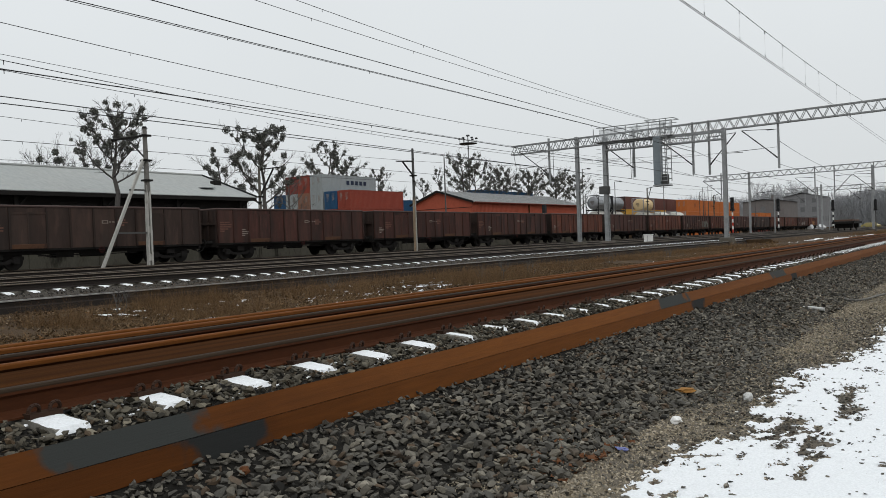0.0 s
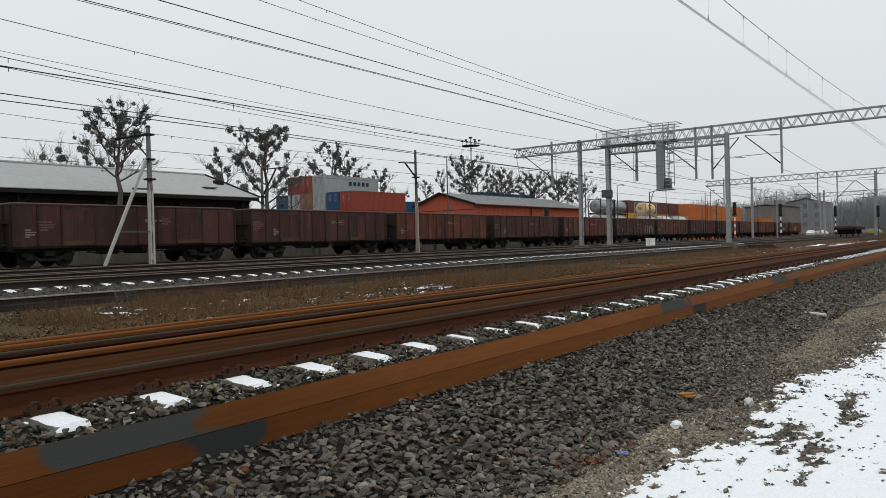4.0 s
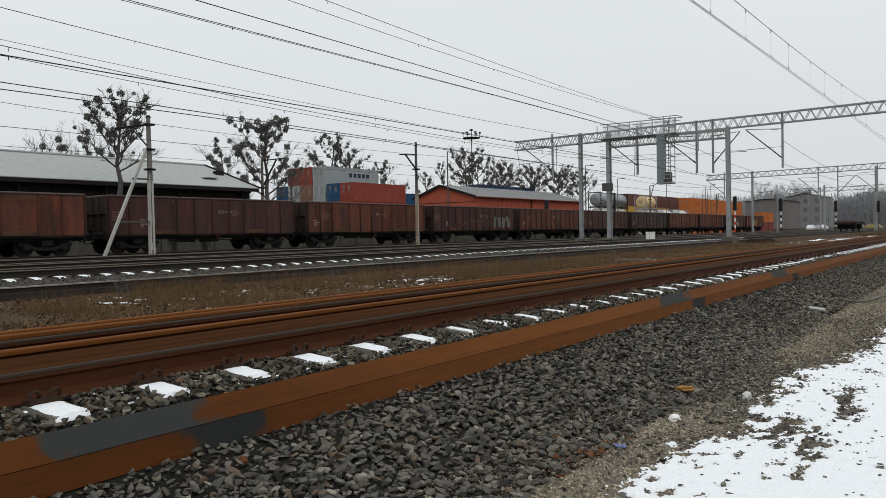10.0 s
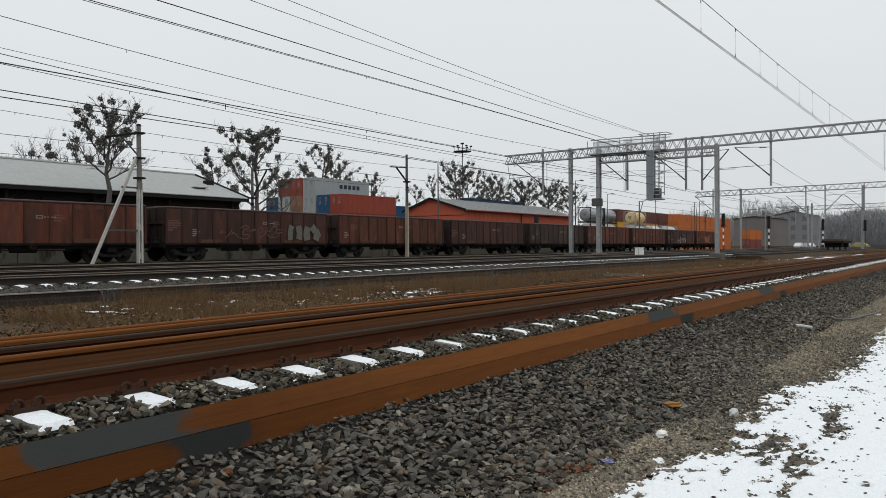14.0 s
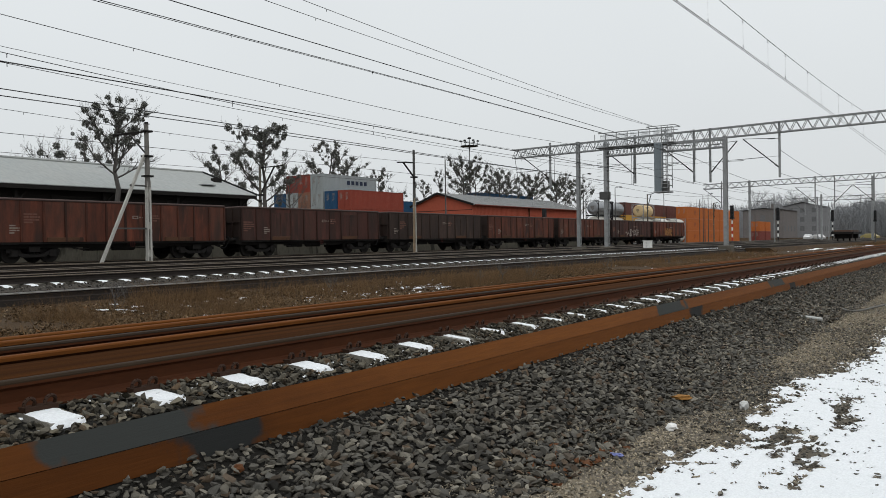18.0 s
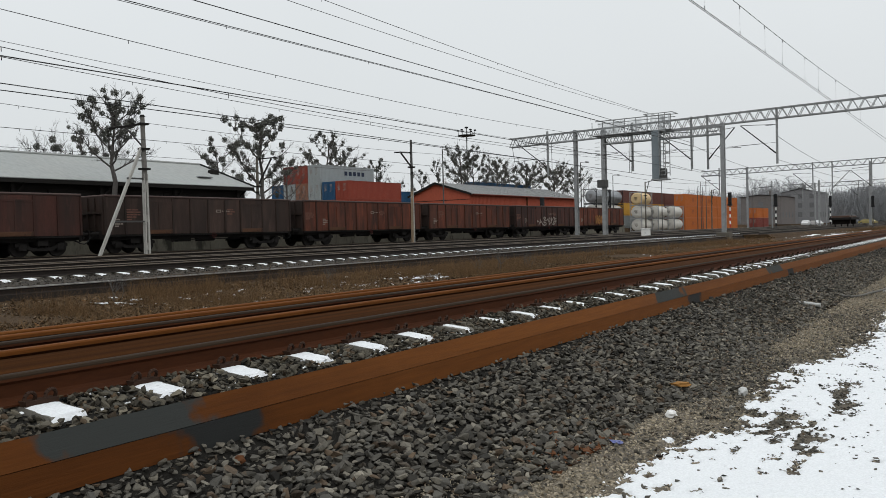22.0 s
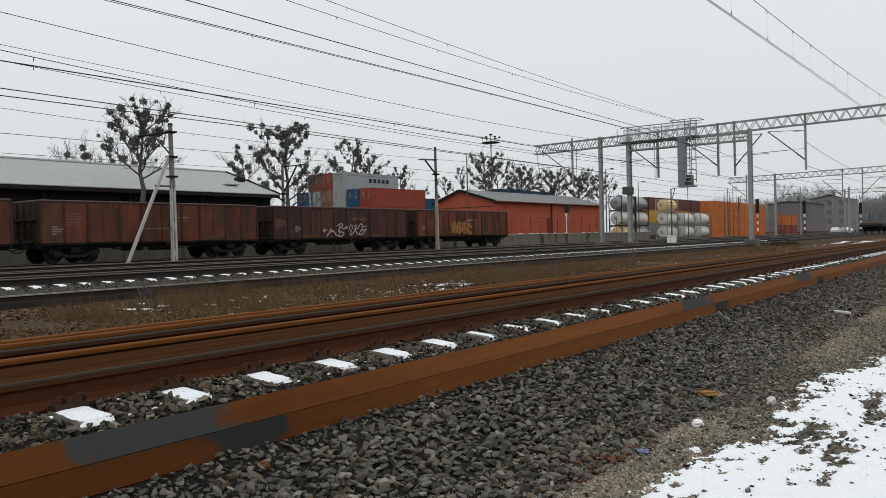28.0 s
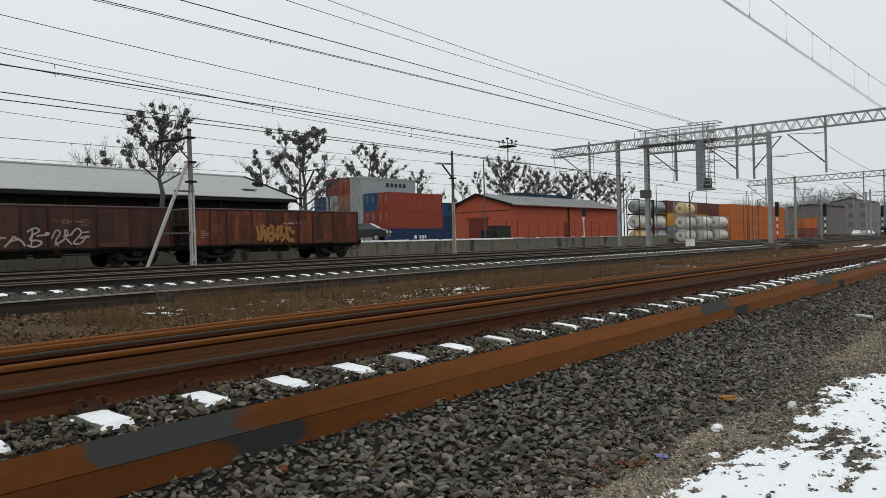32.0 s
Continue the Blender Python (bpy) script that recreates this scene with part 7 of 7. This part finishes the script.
def tree(x, y, z, height, spreadw, clumps, seed, label, lean=0.0, forks=3, twigs=True, mat="bark", size=0.45, low=0.3, stout=0.017):
    """A bare tree: leading stem, rising limbs, branches and fine twigs; clumps of mistletoe sit on the branches."""
    r = random.Random(seed)
    t = thing("tree", label, "tree", group="bare trees behind the yard")
    trunk, fine, seats = Shape(), Shape(), []
    stem = [Vector((x, y, z - 0.2))]
    steps = 7
    for i in range(1, steps + 1):
        f = i / steps
        stem.append(Vector((x + lean * f + r.uniform(-0.012, 0.012) * height, y + r.uniform(-0.012, 0.012) * height, z + height * 0.8 * f)))
    girth = height * stout
    for i in range(steps):
        a, b = 1 - i / steps * 0.88, 1 - (i + 1) / steps * 0.88
        trunk.tube(stem[i], stem[i + 1], girth * a, girth * b, 8, False)

    def on_stem(f):
        k = min(int(f * steps), steps - 1)
        return stem[k].lerp(stem[k + 1], f * steps - k)

    def run(s, p, d, length, rad, segs, sides, rise):
        pts = [p]
        for i in range(segs):
            d = (d + Vector((r.uniform(-0.22, 0.22), r.uniform(-0.22, 0.22), rise + r.uniform(-0.1, 0.14)))).normalized()
            q = pts[-1] + d * length / segs
            s.tube(pts[-1], q, rad * (1 - 0.7 * i / segs), rad * (1 - 0.7 * (i + 1) / segs), sides, False)
            pts.append(q)
        return pts, d

    def aside(d, much):
        return (d + Vector((r.uniform(-1, 1), r.uniform(-1, 1), r.uniform(-0.5, 0.8))) * much).normalized()
    part("trunk", trunk, mat, t)
    count = 9 + 2 * forks
    for i in range(count):
        f = low + (0.95 - low) * ((i + r.uniform(0, 0.7)) / count)
        a = i * 2.4 + r.uniform(-0.5, 0.5)
        reach = height * spreadw * (0.16 + 0.38 * math.sin(math.pi * (0.25 + 0.7 * (f - low) / (1 - low)))) * r.uniform(0.75, 1.15)
        up = 0.45 + 0.55 * (f - low)
        limb = Shape()
        pts, d = run(limb, on_stem(f), Vector((math.cos(a), math.sin(a), up)).normalized(), reach, girth * (0.42 - 0.25 * f), 4, 6, 0.07)
        part("limb", limb, mat, t)
        for j in range(6):
            p = pts[1 + j % 4] if j < 4 else pts[-1 - j % 2]
            b, bd = run(fine, p, aside(d, 0.8), reach * r.uniform(0.22, 0.42), girth * 0.12, 2, 4, 0.06)
            seats += [b[1], b[2], pts[2 + j % 3]]
            for _ in range(6 if twigs else 3):
                q = r.choice(b)
                c, cd = run(fine, q, aside(bd, 0.9), reach * r.uniform(0.12, 0.24), girth * 0.055, 1, 3, 0.08)
                seats.append(c[0])
                for _ in range(3):
                    e = c[0].lerp(c[1], r.uniform(0.4, 1.0))
                    fine.tube(e, e + aside(cd, 0.9) * reach * r.uniform(0.07, 0.14), girth * 0.032, girth * 0.018, 3, False)
    part("crown", fine, mat, t, "fine bare twigs", kind="stuff")
    r.shuffle(seats)
    chosen = []
    for q in seats:
        if len(chosen) >= int(clumps * 1.75):
            break
        if q.z > z + height * (low + 0.12) and all((q - o).length > size * 0.55 for o in chosen):
            chosen.append(q)
    for i, q in enumerate(chosen):
        k = size * (0.6 if y < 80 else 0.48) * r.uniform(0.4, 1.3)
        part("mistletoe", CLUMPS[i % 5], "mistletoe", t, "dark ball of mistletoe", at=Matrix.LocRotScale(q, Euler((r.uniform(0, 6), r.uniform(0, 6), r.uniform(0, 6))), (k, k, k)))
    return t


MT = "bare tree full of mistletoe"
tree(0.657 * 43.6, 43.6, 1.06, 9.3, 0.5, 46, 3, MT + " beside the shed", size=0.34, low=0.5, stout=0.024)
tree(0.61 * 62, 62, 0.48, 10.4, 0.6, 16, 8, "thin bare tree behind the shed", forks=2, size=0.45)
tree(0.55 * 62, 62, 0.48, 9.8, 0.5, 3, 11, "stunted bare tree behind the shed", forks=2, size=0.45)
tree(0.645 * 62, 62, 0.48, 9.9, 0.6, 10, 13, "thin bare tree behind the shed", forks=2, size=0.42)
tree(0.583 * 63, 63, 0.48, 9.0, 0.55, 6, 19, "thin bare tree behind the shed", forks=2, size=0.5)
tree(0.93 * 66, 66, 0.48, 15.4, 0.52, 62, 17, MT + " at the shed's end", size=0.56, low=0.3, stout=0.022)
tree(0.86 * 64, 64, 0.48, 11.6, 0.5, 18, 23, MT + " leaning over the shed roof", lean=-1.6, forks=2, size=0.55, low=0.3)
tree(0.99 * 70, 70, 0.48, 11.6, 0.5, 5, 29, "thin bare tree beside the stacked containers", forks=3, size=0.5)
tree(1.095 * 96, 96, 0.48, 21.6, 0.46, 64, 31, MT + " behind the containers", size=0.75, low=0.25)
tree(1.13 * 100, 100, 0.48, 20.0, 0.46, 46, 37, MT + " behind the containers", size=0.75, low=0.25)
tree(1.235 * 100, 100, 0.48, 17.4, 0.46, 34, 41, MT + " behind the containers", size=0.7)
tree(1.29 * 98, 98, 0.48, 12.8, 0.5, 9, 43, "small bare tree with mistletoe", size=0.6)
tree(1.39 * 86, 86, 0.48, 14.0, 0.35, 10, 47, "small bare tree with mistletoe behind the hall", forks=2, size=0.6)
tree(1.45 * 84, 84, 0.48, 16.6, 0.28, 12, 53, "slender bare tree with mistletoe behind the hall", forks=2, size=0.65)
tree(1.545 * 84, 84, 0.48, 18.9, 0.5, 42, 59, MT + " behind the hall", size=0.7, low=0.42)
tree(1.60 * 86, 86, 0.48, 18.4, 0.5, 38, 61, MT + " behind the hall", size=0.7, low=0.42)
for i, (q, h) in enumerate(((1.71, 18.0), (1.79, 17.8), (1.87, 18.0), (1.95, 18.4), (2.03, 18.2), (2.1, 18.6), (2.18, 18.2))):
    tree(q * 86, 86 + i % 2 * 3, 0.48, h, 0.46, 36, 67 + i, MT + " in a row behind the hall", size=0.7, low=0.42)
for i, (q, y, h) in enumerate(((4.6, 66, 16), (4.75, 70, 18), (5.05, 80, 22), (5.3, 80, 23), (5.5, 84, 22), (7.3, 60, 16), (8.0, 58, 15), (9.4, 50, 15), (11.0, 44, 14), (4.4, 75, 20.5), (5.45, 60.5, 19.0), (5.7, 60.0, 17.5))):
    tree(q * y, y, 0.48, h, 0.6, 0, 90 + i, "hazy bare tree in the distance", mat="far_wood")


# ---- floodlight mast ----
t = thing("floodlight_mast", "tall floodlight mast with a round platform", "floodlight mast")
fx, fy = 1.575 * 100, 100.0
part("mast", Shape().tube((fx, fy, 0.4), (fx, fy, 24.0), 0.22, 0.12, 10), "galvanised", t)
part("platform", Shape().tube((fx, fy, 23.0), (fx, fy, 23.15), 2.1, 2.1, 18), "black", t)
for i in range(6):
    a = i * math.pi / 3
    part("lamp", Shape().chamfer((fx + 2.0 * math.cos(a) - 0.28, fy + 2.0 * math.sin(a) - 0.24, 24.1), (fx + 2.0 * math.cos(a) + 0.28, fy + 2.0 * math.sin(a) + 0.24, 24.42), 0.08), "black", t)
    part("lamp_post", Shape().tube((fx + 1.9 * math.cos(a), fy + 1.9 * math.sin(a), 23.15), (fx + 1.9 * math.cos(a), fy + 1.9 * math.sin(a), 24.12), 0.05, n=6), "old_steel", t)
part("centre_lamp", Shape().chamfer((fx - 0.35, fy - 0.35, 24.8), (fx + 0.35, fy + 0.35, 25.15), 0.1), "black", t)
part("spire", Shape().tube((fx, fy, 23.3), (fx, fy, 25.1), 0.12, 0.08, 8), "old_steel", t)


# ---- the far end of the yard, its haze painted into paler colours ----
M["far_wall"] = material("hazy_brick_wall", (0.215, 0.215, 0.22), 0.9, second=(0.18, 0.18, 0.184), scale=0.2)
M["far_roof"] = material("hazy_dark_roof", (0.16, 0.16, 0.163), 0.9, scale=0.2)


# brown brick lightened so that its colour carries the haze
M["far_brick"] = material("haze_paled_brown_brick", (0.175, 0.158, 0.152), 0.95, second=(0.14, 0.128, 0.124), scale=0.3)


def far_house(x0, x1, y0, y1, eave, ridge, wall, label, chimneys=()):
    t = thing("warehouse", label, "warehouse", group="far yard buildings")
    ym = (y0 + y1) / 2
    s = Shape()
    s.add([(x0, y0, 0.3), (x0, y1, 0.3), (x0, y1, eave), (x0, ym, ridge), (x0, y0, eave)], [(0, 4, 3, 2, 1)])
    s.add([(x1, y0, 0.3), (x1, y1, 0.3), (x1, y1, eave), (x1, ym, ridge), (x1, y0, eave)], [(0, 1, 2, 3, 4)])
    s.add([(x0, y0, 0.3), (x1, y0, 0.3), (x1, y0, eave), (x0, y0, eave)], [(0, 1, 2, 3)])
    part("wall", s, wall, t)
    roof = part("roof", Shape().add([(x0 - 0.5, y0 - 0.4, eave), (x1 + 0.5, y0 - 0.4, eave), (x1 + 0.5, ym, ridge + 0.3), (x0 - 0.5, ym, ridge + 0.3), (x1 + 0.5, y1 + 0.4, eave), (x0 - 0.5, y1 + 0.4, eave)], [(0, 1, 2, 3), (3, 2, 4, 5)]), "far_roof", t)
    for y in chimneys:
        part("chimney", Shape().chamfer((x0 + 1.0, y - 0.5, eave - 0.3), (x0 + 2.0, y + 0.5, ridge + 1.5), 0.05), wall, roof)
    for i in range(int((x1 - x0) / 5)):
        x = x0 + 2.5 + i * 5
        part("window", Shape().chamfer((x - 0.8, y0 - 0.05, 2.4), (x + 0.8, y0 + 0.02, 4.2), 0.02), "far_roof", t)
    for z in [2.6 + 3.2 * i for i in range(int((eave - 1.5) / 3.2))]:
        for k in (0.2, 0.5, 0.8):
            y = y0 + (y1 - y0) * k
            part("window", Shape().chamfer((x0 - 0.05, y - 0.7, z), (x0 + 0.02, y + 0.7, z + 1.7), 0.02), "far_roof", t)
    return t


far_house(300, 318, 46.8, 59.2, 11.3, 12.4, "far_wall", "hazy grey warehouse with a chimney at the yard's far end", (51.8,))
far_house(262, 284, 51.7, 63.8, 9.1, 9.5, "far_brick", "low brown brick warehouse behind the tracks, paled by painted haze", (55.0,))
g = np.random.default_rng(8)


def far_woods(name, x0, x1, y0, y1, n, h, label):
    """A blurred belt of far bare crowns: countless upright twigs."""
    p = np.stack([g.uniform(x0, x1, n), g.uniform(y0, y1, n), np.zeros(n)], 1)
    k = rough(p[:, 0], p[:, 1], 14, 3, 3)
    p[:, 2] = g.random(n) ** 0.8 * h * np.interp(k, [0.3, 0.7], [0.5, 1.1])
    d = g.normal(0, 0.35, (n, 3)) + np.array([0, 0, 1.0])
    ln = g.uniform(1.0, 2.6, n)[:, None]
    w = np.stack([-d[:, 1], d[:, 0], np.zeros(n)], 1) * 0.09 + np.array([0.03, -0.07, 0])
    v = np.stack([p - w, p + w, p + d * ln], 1).reshape(-1, 3)
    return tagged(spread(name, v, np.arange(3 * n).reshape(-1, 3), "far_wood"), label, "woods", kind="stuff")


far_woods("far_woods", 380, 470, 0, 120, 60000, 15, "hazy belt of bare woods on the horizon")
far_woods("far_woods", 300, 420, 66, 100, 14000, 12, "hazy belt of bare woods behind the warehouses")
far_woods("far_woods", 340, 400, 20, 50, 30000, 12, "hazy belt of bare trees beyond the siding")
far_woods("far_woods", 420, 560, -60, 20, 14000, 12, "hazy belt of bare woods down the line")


def flat_wagon(x, y):
    t = thing("flat_wagon", "dark flat railway wagon standing far down the track", "freight wagon", pose(x, y, 0))
    part("deck", Shape().chamfer((-4.2, -1.35, 0.95), (4.2, 1.35, 1.25), 0.03), "dark_steel", t)
    for a in (-4.0, -1.6, 1.6, 4.0):
        part("stake", Shape().box((a - 0.06, -1.38, 1.1), (a + 0.06, -1.36, 1.5)), "dark_steel", t)
    part("load", Shape().chamfer((-3.8, -1.1, 1.25), (3.4, 1.1, 1.5), 0.06), "brown_load", t)
    for a in (-2.8, 2.8):
        b = part("axle_box", Shape().chamfer((a - 0.5, -1.1, 0.35), (a + 0.5, 1.1, 0.95), 0.05), "dark_steel", t)
        for s_ in (-0.75, 0.75):
            part("wheel", Shape().tube((a, s_ - 0.06, 0.5), (a, s_ + 0.06, 0.5), 0.5, n=18), "dark_steel", b)
    return t


M["brown_load"] = material("brown_timber_load", (0.1, 0.065, 0.05), 0.9, scale=2)
siding = track("far siding joining the tracks on brown ballast", 15.9, 0.0, 68, 300)
part("bed", Shape().prism([(13.9, -0.6), (17.9, -0.6), (17.3, -0.175), (14.5, -0.175)], 68, 300), "soil", siding)
flat_wagon(122.0, 15.9)
for i, (x, y) in enumerate(((214, 36.5), (220, 37.5), (228, 36.5), (236, 38.5), (246, 33.0), (254, 31.0))):
    car(x, y, -0.22, ("car_white", "car_grey", "car_white", "car_dark")[i % 4], ("white", "grey", "white", "dark")[i % 4] + " car parked far down the yard", 20 * i)


M["car_yellow"] = material("yellow_car_paint", (0.32, 0.26, 0.09), 0.5, scale=1, specular=0.5)
car(230, 24.6, -0.22, "car_yellow", "yellow car parked far down the yard", 70)
light_signal(139.6, 14.2, 4.6, 0, "light signal on a plain grey post")
light_signal(141.0, 20.4, 4.9, 1, "light signal on a black and white banded post")
for x, y, top in ((140.4, 14.6, 10.0), (160.0, 25.0, 8.4), (170.0, 25.3, 7.2), (118.6, 24.6, 6.7), (176.0, 18.5, 8.2)):
    t = thing("steel_mast", "slender grey steel mast beside the far tracks", "mast", group="steel masts of the far yard")
    part("shaft", Shape().bar((x, y, -0.4), (x, y, top), 0.3, 0.3) if x < 165 and x != 118.6 else Shape().tube((x, y, -0.4), (x, y, top), 0.11, 0.07, 8), "galvanised", t)
    part("arm", Shape().bar((x, y, top - 0.8), (x - 0.8, y + 2.4, top - 1.0), 0.07, 0.07), "old_steel", t)
    part("footing", Shape().chamfer((x - 0.4, y - 0.4, -0.45), (x + 0.4, y + 0.4, 0.0), 0.04), "concrete_dark", t)


# ---- what moves: the train, slowing gently ----
def travel(t):
    return 6.4795 * t - 0.020988 * t * t


def motions():
    times = [0.5 * i for i in range(65)]
    for w, k in wagons:
        x0 = 85.087 + LONG * (k + 0.5)
        walk(w, [(t, pose(x0 - travel(t), TRAIN_Y, 0.0)) for t in times])
    spin = [(i * 0.1, -math.degrees(travel(i * 0.1) / 0.46)) for i in range(321)]
    for ws, a in wheels:
        walk(ws, [(t, pose(a, 0, 0.46, 0, angle, 0)) for t, angle in spin])


motions()
